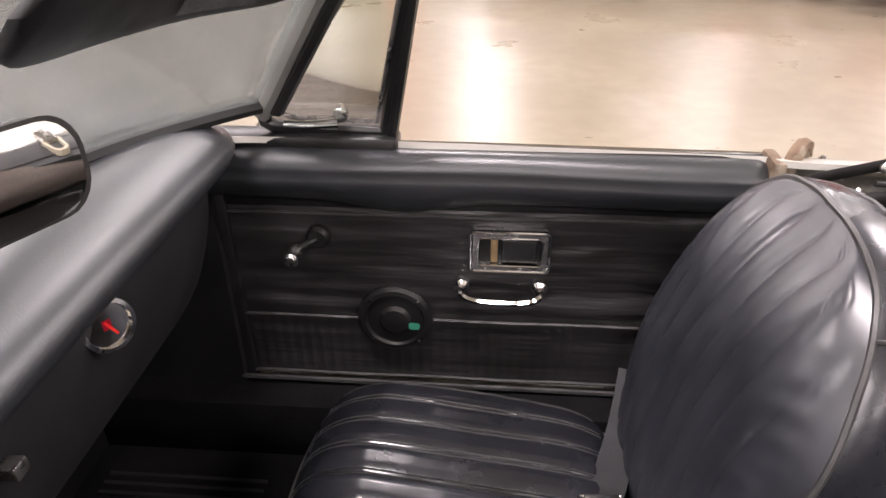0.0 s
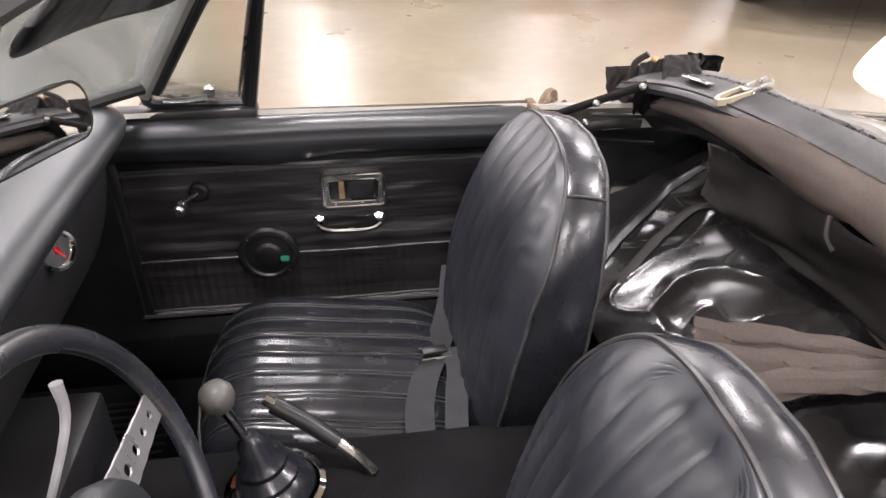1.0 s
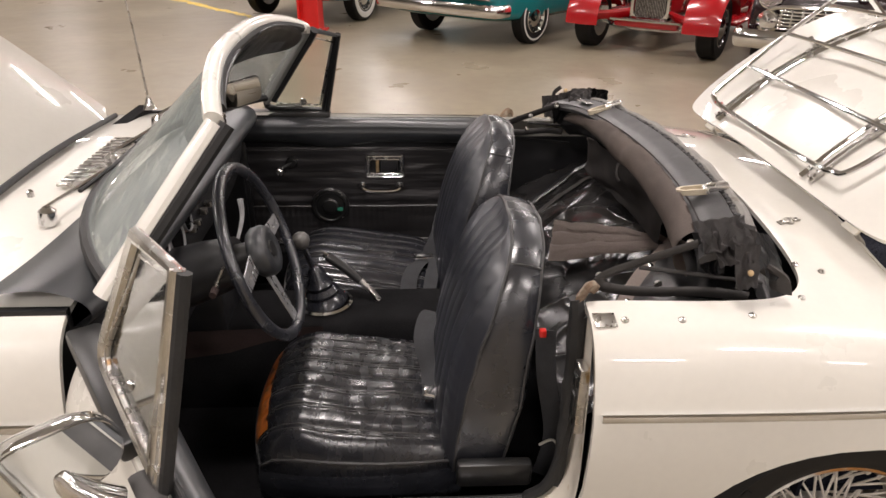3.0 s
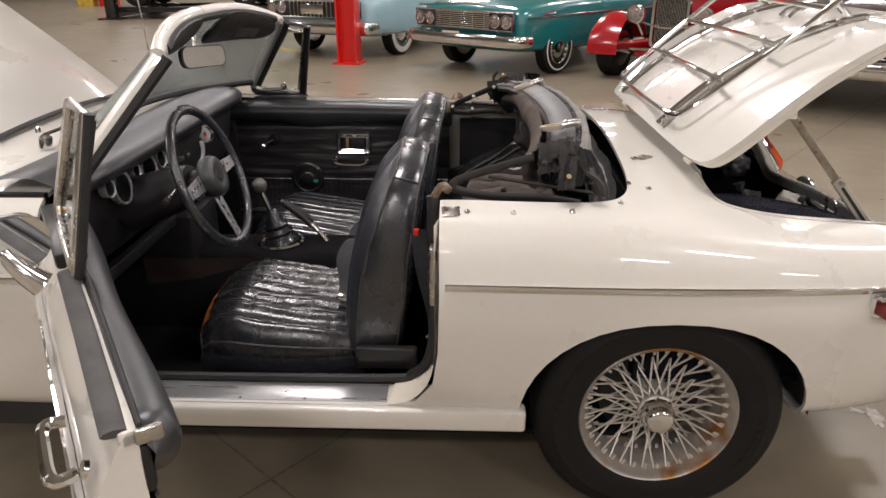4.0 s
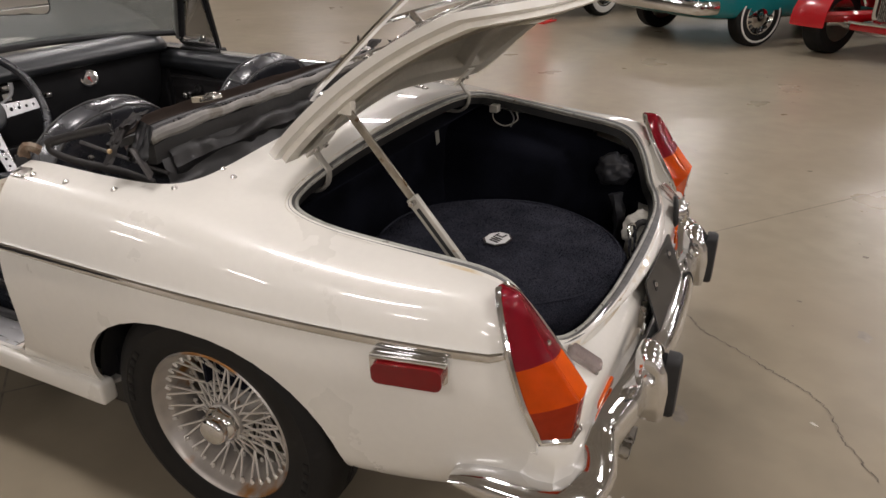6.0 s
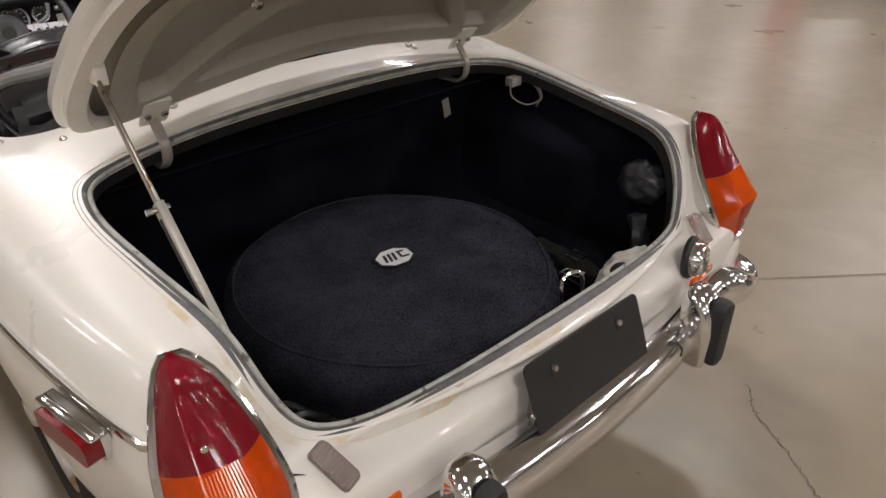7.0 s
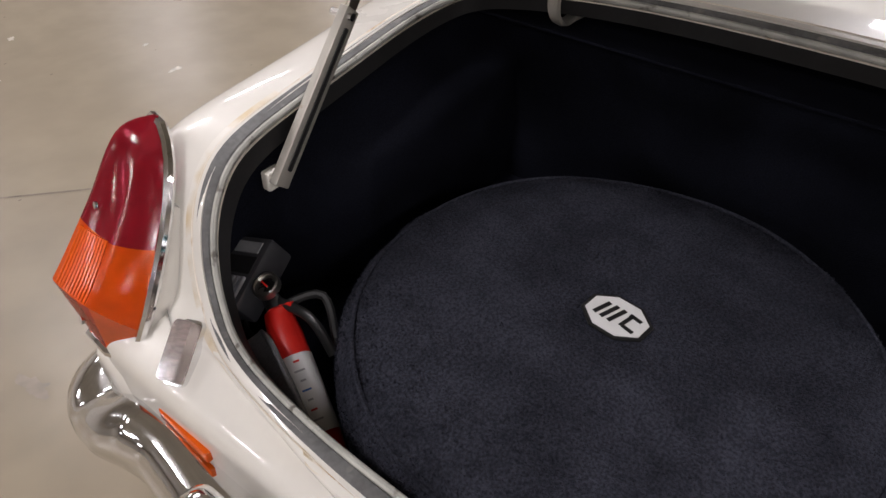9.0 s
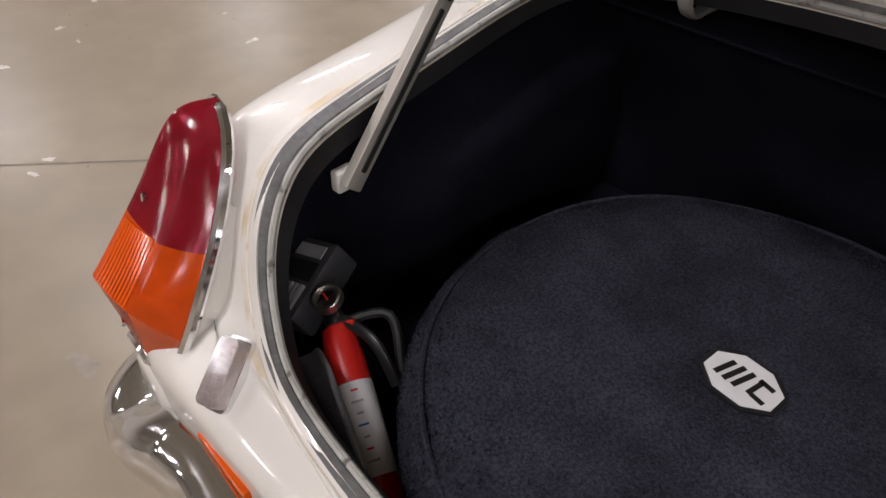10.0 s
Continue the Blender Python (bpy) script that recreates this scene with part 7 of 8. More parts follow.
def under_roll(u, v):
    w = -0.95 + 1.90 * v
    an = 2 * math.pi * u
    r = 0.040 + 0.010 * noise.noise((w * 5, math.cos(an) * 2, math.sin(an) * 2)) + 0.005 * noise.noise((w * 15, an, 3))
    return arc(w, 0.010 + r * 1.2 * math.cos(an), -0.075 + r * math.sin(an))


part("outer_roll", grid(under_roll, 24, 90), HOOD_OUT, soft_top, "rolled black outer vinyl", 60)


def drape(u, v):
    w = -0.98 + 1.96 * v
    a = arc(w, 0.036, -0.040)
    b = Vector((-0.078 - 0.05 * abs(w) ** 4, 0.57 * w, 0.815 - 0.03 * abs(w) ** 2))
    p = a.lerp(b, u)
    q = noise.noise((u * 4, w * 4, 1)) * 0.016 + noise.noise((u * 9, w * 8, 4)) * 0.004
    return p + Vector((q * 0.5, 0, q * 0.6 - 0.050 * math.sin(math.pi * u)))


part("rear_folds", grid(drape, 22, 90), HOOD_OUT, soft_top, "loose black vinyl folds", 60)


def heap(u, v):
    """Clear and black vinyl lying in folds behind the seats."""
    x = -0.54 + 0.36 * u
    y = -0.58 + 1.14 * v
    side = 0.5 + 0.5 * math.sin((v - 0.25) * math.pi)
    base = 0.515 + 0.10 * u + 0.13 * side * (0.4 + 0.6 * u)
    q = 0.010 * noise.noise((x * 5 + y * 1.5, y * 4 - x, 3)) + 0.003 * noise.noise((x * 10, y * 9 + x * 3, 6))
    crease = 0.0050 * (1 - min(1, 5 * abs(noise.noise((x * 6 + 2 * y, y * 5, 11))))) ** 2 + 0.0025 * (1 - min(1, 6 * abs(noise.noise((x * 11, y * 10 - 3 * x, 4))))) ** 2
    return (x + 0.02 * noise.noise((y * 6, x * 4, 8)), y, base + q + crease)


part("window_vinyl", grid(heap, 90, 200), SHEET, soft_top, "shiny crumpled clear-vinyl rear window", 80)


def binding(points, wide, name, material, label):
    """Flat strip that lies on the vinyl along points of the plan."""
    line = smooth_line([(x, y, 0) for x, y in points], 8)
    rows = []
    for k, p in enumerate(line):
        d = (line[min(k + 1, len(line) - 1)] - line[max(k - 1, 0)]).normalized()
        side = Vector((-d.y, d.x, 0)) * wide
        rows.append([Vector((*(p + side * q).xy, heap((p.x + side.x * q + 0.54) / 0.36, (p.y + side.y * q + 0.58) / 1.14)[2] + 0.006 - 0.004 * abs(q))) for q in (-1, -0.5, 0, 0.5, 1)])
    return part(name, solid_sheet(loft(rows, False, False), 0.002), material, soft_top, label, 60)


binding(((-0.530, 0.30), (-0.42, 0.40), (-0.30, 0.47), (-0.22, 0.50)), 0.016, "window_binding", HOOD_OUT, "black binding of the rear window")
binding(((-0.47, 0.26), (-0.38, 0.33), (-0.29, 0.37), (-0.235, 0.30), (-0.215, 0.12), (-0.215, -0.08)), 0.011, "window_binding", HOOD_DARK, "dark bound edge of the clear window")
def cloth_wedge(left_top, left_low, right, seed, lift):
    """Layered fold of lining: broad at one end and pinched at the other."""
    a, b, c = Vector(left_top), Vector(left_low), Vector(right)

    def skin(u, v):
        p = a.lerp(b, v).lerp(c + (b - a) * 0.10 * (v - 0.5), u)
        ridge = math.sin(math.pi * v) ** 0.6 * (1 - 0.75 * u) * 0.020 + lift * (1 - u)
        q = 0.007 * noise.noise((u * 3, v * 5, seed)) + 0.004 * noise.noise((u * 7, v * 9, seed))
        return p + Vector((q, q, ridge + q + 0.012 * math.sin(2.4 * u) * (1 - v)))
    return part("brown_fold", solid_sheet(grid(skin, 30, 16), 0.004), HOOD_IN, soft_top, "folded brown lining", 60)


cloth_wedge((-0.450, 0.045, 0.676), (-0.462, 0.000, 0.664), (-0.205, -0.140, 0.712), 2.0, 0.006)
cloth_wedge((-0.458, 0.010, 0.664), (-0.474, -0.045, 0.648), (-0.204, -0.147, 0.706), 5.0, 0.002)
cloth_wedge((-0.470, -0.030, 0.650), (-0.486, -0.085, 0.634), (-0.203, -0.153, 0.700), 8.0, 0.0)


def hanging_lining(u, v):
    """Brown lining that falls from under the rail in long slanting folds, its shade put into the colour."""
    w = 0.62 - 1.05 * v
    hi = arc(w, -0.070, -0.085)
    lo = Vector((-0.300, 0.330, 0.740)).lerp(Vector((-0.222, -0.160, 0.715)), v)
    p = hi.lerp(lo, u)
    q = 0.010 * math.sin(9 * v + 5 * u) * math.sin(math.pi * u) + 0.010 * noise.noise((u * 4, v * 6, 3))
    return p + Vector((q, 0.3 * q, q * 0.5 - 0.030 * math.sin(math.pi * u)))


part("hanging_lining", solid_sheet(grid(hanging_lining, 24, 50), 0.003), HOOD_DARK, soft_top, "brown lining hanging in slanting folds, coloured dark for the rail's shade", 60)


def torn_cloth(corners, seed, material, folds=4.0, deep=0.010, name="torn_cloth"):
    """Sheet of stiff torn cloth between four corners, with sharp folds and a ragged edge."""
    a, b, c, d = (Vector(p) for p in corners)
    out = (b - a).cross(d - a).normalized()

    def skin(u, v):
        ru = u + 0.04 * noise.noise((v * 6, seed, 1)) * (2 * u - 1)
        rv = v + 0.07 * noise.noise((u * 5, seed, 4)) * v
        p = a.lerp(b, ru).lerp(d.lerp(c, ru), rv)
        q = abs((folds * (u + 0.35 * v * math.sin(seed)) + 0.8 * noise.noise((u * 2, v * 3, seed))) % 1.0 - 0.5) * 2 - 0.5
        return p + out * (deep * q * (0.4 + 0.6 * v) + 0.35 * deep * noise.noise((u * 3, v * 3, seed)))
    return part(name, solid_sheet(grid(skin, 28, 22), 0.002), material, soft_top, smooth=28)


def flap(u, v):
    """Rounded quarter panel hanging inside the driver's rear corner."""
    edge = _flap_line[min(int(v * (len(_flap_line) - 1)), len(_flap_line) - 1)]
    inner = Vector((-0.19 - 0.10 * v, -0.50, 0.70))
    p = edge.lerp(inner, u)
    return p + Vector((0, 0, 0.03 * math.sin(math.pi * u) + 0.012 * noise.noise((u * 6, v * 6, 2))))


_flap_line = smooth_line([(-0.180, -0.150, 0.722), (-0.235, -0.205, 0.704), (-0.300, -0.270, 0.680), (-0.362, -0.358, 0.648), (-0.405, -0.46, 0.612), (-0.42, -0.56, 0.575)], 8)
part("quarter_flap", grid(flap, 14, 40), HOOD_OUT, soft_top, "rounded black quarter flap", 60)
part("flap_border", tube(_flap_line, 0.026, 10, False, 0.22, up=(-0.3, -0.3, 1)), HOOD_IN, soft_top, "brown bound edge")
for _k in (2, 13, 23):
    part("press_stud", lathe([(0.009, 0), (0.008, 0.004), (0.004, 0.006)], 12, turn_to((-0.3, -0.3, 1), _flap_line[_k] + Vector((0, 0, 0.008)))), CHROME, soft_top)
# torn cloth and folding frame at the two ends of the rail
torn_cloth(((-0.396, 0.642, 0.890), (-0.345, 0.585, 0.908), (-0.338, 0.578, 0.828), (-0.386, 0.630, 0.822)), 1.2, TORN, 3.0, 0.008)
torn_cloth(((-0.352, 0.575, 0.915), (-0.300, 0.540, 0.936), (-0.300, 0.520, 0.872), (-0.362, 0.548, 0.858)), 3.1, TORN, 4.0, 0.012)
torn_cloth(((-0.318, 0.545, 0.938), (-0.258, 0.520, 0.944), (-0.268, 0.480, 0.918), (-0.335, 0.500, 0.900)), 5.6, TORN, 3.0, 0.009)
torn_cloth(((-0.262, 0.560, 0.938), (-0.205, 0.520, 0.938), (-0.190, 0.560, 0.880), (-0.235, 0.600, 0.872)), 7.7, HOOD_OUT, 3.0, 0.010)
torn_cloth(((-0.385, 0.505, 0.890), (-0.320, 0.500, 0.892), (-0.315, 0.520, 0.830), (-0.370, 0.530, 0.826)), 9.3, HOOD_OUT, 3.0, 0.010)
part("end_strap", tube(smooth_line([(-0.372, 0.560, 0.898), (-0.372, 0.548, 0.925), (-0.357, 0.529, 0.946)], 5), 0.0065, 8, False, 0.45), TORN, soft_top, "loose black strap")
part("press_stud", lathe([(0.007, 0), (0.006, 0.004), (0.003, 0.006)], 12, turn_to((-0.2, -0.6, 0.7), (-0.338, 0.540, 0.932))), BRASS, soft_top)
torn_cloth(((-0.305, -0.495, 0.925), (-0.225, -0.525, 0.952), (-0.232, -0.600, 0.930), (-0.305, -0.575, 0.895)), 2.4, TORN, 4.0, 0.012)
torn_cloth(((-0.285, -0.520, 0.940), (-0.215, -0.560, 0.945), (-0.235, -0.618, 0.900), (-0.290, -0.600, 0.882)), 4.4, TORN, 3.0, 0.012)
torn_cloth(((-0.262, -0.588, 0.922), (-0.222, -0.600, 0.926), (-0.232, -0.640, 0.862), (-0.268, -0.636, 0.852)), 6.5, TORN, 2.0, 0.006)
torn_cloth(((-0.225, -0.560, 0.938), (-0.185, -0.560, 0.925), (-0.165, -0.612, 0.868), (-0.205, -0.622, 0.866)), 8.8, HOOD_OUT, 2.0, 0.008)
torn_cloth(((-0.305, -0.500, 0.905), (-0.250, -0.515, 0.908), (-0.255, -0.560, 0.845), (-0.300, -0.550, 0.840)), 11.2, HOOD_OUT, 3.0, 0.010)
part("press_stud", lathe([(0.006, 0), (0.005, 0.003), (0.002, 0.004)], 12, turn_to((0.1, -0.8, 0.6), (-0.245, -0.630, 0.885))), BRASS, soft_top)
part("torn_corner", tube(smooth_line([(-0.205, -0.600, 0.880), (-0.178, -0.612, 0.862), (-0.168, -0.606, 0.835)], 5), 0.018, 8, False, 0.35, wobble=0.6), TORN, soft_top)
for _elbow, _up, _low in (((-0.504, -0.587, 0.852), (-0.318, -0.560, 0.910), (-0.205, -0.566, 0.800)), ((-0.532, 0.582, 0.800), (-0.362, 0.500, 0.896), (-0.330, 0.572, 0.786))):
    _e, _u, _l = Vector(_elbow), Vector(_up), Vector(_low)
    _y = math.copysign(1, _e.y)
    part("frame_bar", tube(smooth_line([_u, _u.lerp(_e, 0.45) + Vector((0, 0, 0.004)), _u.lerp(_e, 0.88) + Vector((0, 0, 0.006)), _e], 6), 0.0105, 8, False, 0.35, up=(0, 1, 0.25)), FRAME_BAR, soft_top, "dark steel folding frame bar")
    part("frame_bar", tube(smooth_line([_e + Vector((0.004, 0, 0.004)), _e + Vector((0.012, 0, -0.014)), _e.lerp(_l, 0.30) + Vector((0, 0, -0.014)), _e.lerp(_l, 0.7), _l], 6), 0.0105, 8, False, 0.35, up=(0, 1, 0.25)), FRAME_BAR, soft_top, "dark steel folding frame bar")
    part("frame_link", tube([_u.lerp(_e, 0.55) + Vector((0, -0.012 * _y, -0.014)), _l + Vector((0.03, -0.015 * _y, 0.022))], 0.0045, 8), FRAME_BAR, soft_top)
    part("frame_link", tube([_e + Vector((0.08, -0.02 * _y, -0.035)), _l + Vector((0.02, -0.03 * _y, -0.030))], 0.0060, 8, False, 0.5), PLASTIC, soft_top)
    for _t, _p in ((0.06, _u), (0.50, _u), (0.97, _u), (0.6, _l)):
        part("frame_rivet", lathe([(0.0075, 0), (0.0075, 0.005), (0.004, 0.008)], 12, turn_to((0, -_y, 0.3), _p.lerp(_e, _t) + Vector((0, -0.004 * _y, 0.002)))), CHROME_DULL, soft_top)
for _front, _rear in (((-0.307, 0.344, 0.912), (-0.205, 0.354, 0.938)), ((-0.283, -0.340, 0.926), (-0.180, -0.364, 0.944))):
    _f, _r = Vector(_front), Vector(_rear)
    _d = (_r - _f).normalized()
    _n = Vector((0, 0, 1))
    _w = _n.cross(_d).normalized()
    _m = Matrix((_d, _w, _d.cross(_w))).transposed().to_4x4()
    _m.translation = _f
    _ring = ((0.0, -0.006), (0.012, -0.013), (0.060, -0.016), (0.060, 0.016), (0.012, 0.013), (0.0, 0.006))
    cl = part("header_clamp", moved(loft([[(x, y, -0.006) for x, y in _ring], [(x, y, 0.006) for x, y in _ring], [(0.008 + x * 0.80, y * 0.72, 0.006) for x, y in _ring], [(0.008 + x * 0.80, y * 0.72, -0.003) for x, y in _ring]], True, False), _m), CLAMP, soft_top, "yellowed header clamp with a steel lever")
    part("clamp_floor", moved(box((0.008, -0.010, -0.005), (0.056, 0.010, -0.003)), _m), BRASS, cl)
    part("clamp_lever", moved(box((0.052, -0.013, -0.008), (0.104, 0.013, 0.004), 0.003), _m @ Matrix.Rotation(radians(-4), 4, "Y")), STEEL_TRIM, cl, "dull steel lever")
    part("clamp_rib", moved(box((0.060, -0.004, 0.004), (0.098, 0.004, 0.009), 0.002), _m @ Matrix.Rotation(radians(-4), 4, "Y")), CHROME_DULL, cl)
    part("clamp_pin", moved(rod((0.060, -0.020, 0.0), (0.060, 0.020, 0.0), 0.004, 8), _m), CHROME_DULL, cl)
_p, _q = arc(0.84, -0.030, 0.003), arc(0.74, -0.030, 0.003)
_m = Matrix.Translation((_p + _q) / 2) @ Matrix.Rotation(math.atan2(_q.y - _p.y, _q.x - _p.x), 4, "Z") @ Matrix.Rotation(radians(-10), 4, "X")
plate_ = part("end_plate", moved(box((-0.030, -0.012, -0.002), (0.030, 0.012, 0.003), 0.002), _m), STEEL_TRIM, soft_top, "bright steel plate screwed to the rail")
for _x in (-0.018, 0.014):
    part("plate_screw", moved(lathe([(0.005, 0), (0.004, 0.002)], 10, Matrix.Translation((_x, 0, 0.003))), _m), KNOB, plate_)


# ---- marks on the floor ----
def floor_line(name, pts, w, material, label, cat, jag=0.0, n=14, z=0.0012):
    rnd = random.Random(len(pts) * 7 + int(abs(pts[0][0]) * 100))
    line = []
    for a, b in zip(pts, pts[1:]):
        for k in range(n):
            t = k / n
            line.append((a[0] + (b[0] - a[0]) * t + rnd.uniform(-jag, jag), a[1] + (b[1] - a[1]) * t + rnd.uniform(-jag, jag)))
    line.append(pts[-1])
    bm = bmesh.new()
    rows = []
    for i, p in enumerate(line):
        a, b = line[max(i - 1, 0)], line[min(i + 1, len(line) - 1)]
        d = Vector((b[0] - a[0], b[1] - a[1], 0)).normalized()
        s = Vector((-d.y, d.x, 0)) * w * (0.5 + (rnd.uniform(-0.25, 0.25) if jag else 0))
        c = Vector((p[0], p[1], z))
        rows.append((bm.verts.new(c - s), bm.verts.new(c + s)))
    for (a, b), (c, d) in zip(rows, rows[1:]):
        bm.faces.new((a, b, d, c))
    return tagged(link(name, bm, material, smooth=0), label, cat, kind="structure")


floor_line("floor_crack", [(0.835, 0.769), (0.90, 0.685), (1.02, 0.610), (1.125, 0.530), (1.22, 0.470), (1.29, 0.390), (1.33, 0.25), (1.40, 0.12)], 0.004, CRACK, "thin dark crack wandering across the concrete", "crack", 0.006)
floor_line("floor_joint", [(2.4, -3.52), (0.584, -1.962), (0.324, -1.739), (-1.0, -0.604), (-6.0, 3.70)], 0.007, JOINT, "straight filled joint in the concrete floor", "joint", z=0.0011)
floor_line("floor_joint", [(-4.0, -4.15), (-1.0, -0.60), (0.772, 1.502), (1.203, 2.041), (6.0, 8.0)], 0.007, JOINT, "straight filled joint in the concrete floor", "joint", z=0.0018)
floor_line("painted_line", [(-5.4, 11.9), (-3.9, 10.0), (-2.9, 8.85)], 0.16, YELLOW, "worn yellow line painted on the concrete", "floor mark", 0.02)
def floor_spot(name, x, y, w, flat, material, label, seed, z):
    """Irregular flat mark with a ragged outline."""
    rnd = random.Random(seed)
    turn, n = rnd.uniform(0, 3), 30
    bm = bmesh.new()
    ring = []
    for k in range(n):
        a = 2 * math.pi * k / n
        r = w / 2 * (0.75 + 0.55 * noise.noise((1.7 * math.cos(a), 1.7 * math.sin(a), seed)) + rnd.uniform(-0.10, 0.10))
        ring.append(bm.verts.new((r * math.cos(a), r * flat * math.sin(a), 0)))
    bm.faces.new(ring)
    ob = link(name, moved(bm, Matrix.Translation((x, y, z)) @ Matrix.Rotation(turn, 4, "Z")), material, smooth=0)
    return tagged(ob, label, "floor mark", kind="structure")


for _k, (_x, _y, _w) in enumerate(((0.490, -1.910, 0.05), (0.550, -1.870, 0.05), (0.365, -2.542, 0.07), (0.10, -2.71, 0.06), (0.10, -2.56, 0.035), (-0.11, -2.87, 0.06), (0.62, -2.20, 0.05), (-0.41, -2.42, 0.04), (-0.35, -2.15, 0.07), (0.82, -0.26, 0.12), (0.78, -0.23, 0.06), (1.25, 0.30, 0.03), (-0.94, -1.90, 0.05), (-0.90, -1.84, 0.03))):
    floor_spot("floor_scuff", _x, _y, _w, 0.45, SCUFF, "pale chipped spot in the concrete floor", 3.1 + _k, 0.0016)
for _k, (_x, _y, _w) in enumerate(((1.58, 1.02, 0.10), (1.41, 0.88, 0.09), (1.60, 1.43, 0.06), (2.56, 2.46, 0.12), (0.90, 0.18, 0.10), (1.42, -0.20, 0.06), (-1.6, 4.2, 0.2), (0.33, -1.20, 0.16), (-0.30, -1.05, 0.12), (0.75, -1.15, 0.10))):
    floor_spot("floor_stain", _x, _y, _w, 0.55, STAIN, "small dark oil stain on the concrete", 20.3 + _k, 0.0014)
_rnd = random.Random(31)
_specks = bmesh.new()
for _k in range(220):
    _x, _y, _w = _rnd.uniform(-3.5, 3.5), _rnd.uniform(-3.2, 7.0), 0.006 + 0.022 * _rnd.random() ** 3
    _a = _rnd.uniform(0, 6)
    _ring = [_specks.verts.new((_x + _w * _rnd.uniform(0.4, 1.1) * math.cos(_a + q), _y + 0.6 * _w * _rnd.uniform(0.4, 1.1) * math.sin(_a + q), 0.0008)) for q in [6.283 * j / 7 for j in range(7)]]
    _specks.faces.new(_ring)
tagged(link("floor_pitting", _specks, SPECK, smooth=0), "scattered small dark pits in the concrete", "floor mark", kind="stuff")

# ---- red steel column ----
post = thing("steel_column", "red-painted steel H column standing on the floor", "column", Matrix.Translation((-2.12, 7.85, 0)) @ Matrix.Rotation(radians(-8), 4, "Z"))
for _x in (-0.125, 0.125):
    part("flange", box((_x - 0.012, -0.13, 0.0), (_x + 0.012, 0.13, 6.6)), RED_POST, post)
part("web", box((-0.113, -0.008, 0.0), (0.113, 0.008, 6.6)), RED_POST, post)
part("base_plate", box((-0.19, -0.19, 0.0), (0.19, 0.19, 0.022)), RED_POST, post)
for _x, _y in ((-0.16, -0.16), (0.16, -0.16), (-0.16, 0.16), (0.16, 0.16)):
    part("anchor_bolt", rod((_x, _y, 0.02), (_x, _y, 0.06), 0.012, 6), CHROME_DULL, post)

# ---- parked show cars ----
LIGHT_BLUE = mat("pale_blue_car_paint", (0.33, 0.50, 0.56), 0.25, var=0.03, scale=3, coat=0.6)
TEAL = mat("teal_car_paint", (0.010, 0.155, 0.165), 0.25, var=0.04, scale=3, coat=0.6)
MAROON = mat("black_cherry_paint", (0.018, 0.006, 0.008), 0.2, var=0.05, scale=3, coat=0.7)
CAR_RED = mat("bright_red_car_paint", (0.36, 0.006, 0.010), 0.22, var=0.04, scale=3, coat=0.7)
DARK_CAR = mat("black_car_paint", (0.014, 0.014, 0.015), 0.25, var=0.05, scale=3, coat=0.5)
WHITEWALL = mat("whitewall_rubber", (0.62, 0.60, 0.56), 0.6, var=0.05, scale=10)
DARK_GLASS = mat("dark_car_glass", (0.02, 0.022, 0.024), 0.05, var=0.1, scale=3, coat=0.3)
TAN = mat("worn_tan_plate", (0.50, 0.46, 0.36), 0.5, var=0.1, scale=20)


def road_wheel(parent, x, y, r, wide, side, white, bright=True):
    m = Matrix.Translation((x, y, r)) @ Matrix.Rotation(-side * radians(90), 4, "X")
    w = new("wheel")
    w.parent, w.matrix_basis = parent, m
    part("tyre", lathe([(r * 0.62, -wide / 2), (r * 0.92, -wide / 2), (r, -wide * 0.38), (r, wide * 0.38), (r * 0.93, wide / 2), (r * 0.62, wide / 2)], 40, hollow=True), TYRE, w)
    if white:
        part("whitewall", lathe([(r * (0.64 if white > 1 else 0.80), wide / 2 - 0.002), (r * (0.66 if white > 1 else 0.81), wide / 2 + 0.004), (r * 0.86, wide / 2 + 0.004), (r * 0.88, wide / 2 - 0.002)], 40, hollow=True), WHITEWALL, w)
    part("rim", lathe([(r * 0.63, -wide / 2), (r * 0.63, wide / 2 - 0.01), (r * 0.58, wide / 2 + 0.002), (r * 0.50, wide / 2 - 0.03), (r * 0.40, wide / 2 - 0.02), (r * 0.22, wide / 2 + 0.008), (r * 0.06, wide / 2 + 0.014)], 32), CHROME if bright else CHROME_DULL, w)
    for k in range(16):
        an = 2 * math.pi * k / 16
        part("rim_slot", moved(box((r * 0.40, -r * 0.022, wide / 2 - 0.022), (r * 0.54, r * 0.022, wide / 2 - 0.004)), Matrix.Rotation(an, 4, "Z")), PLASTIC, w)
    return w


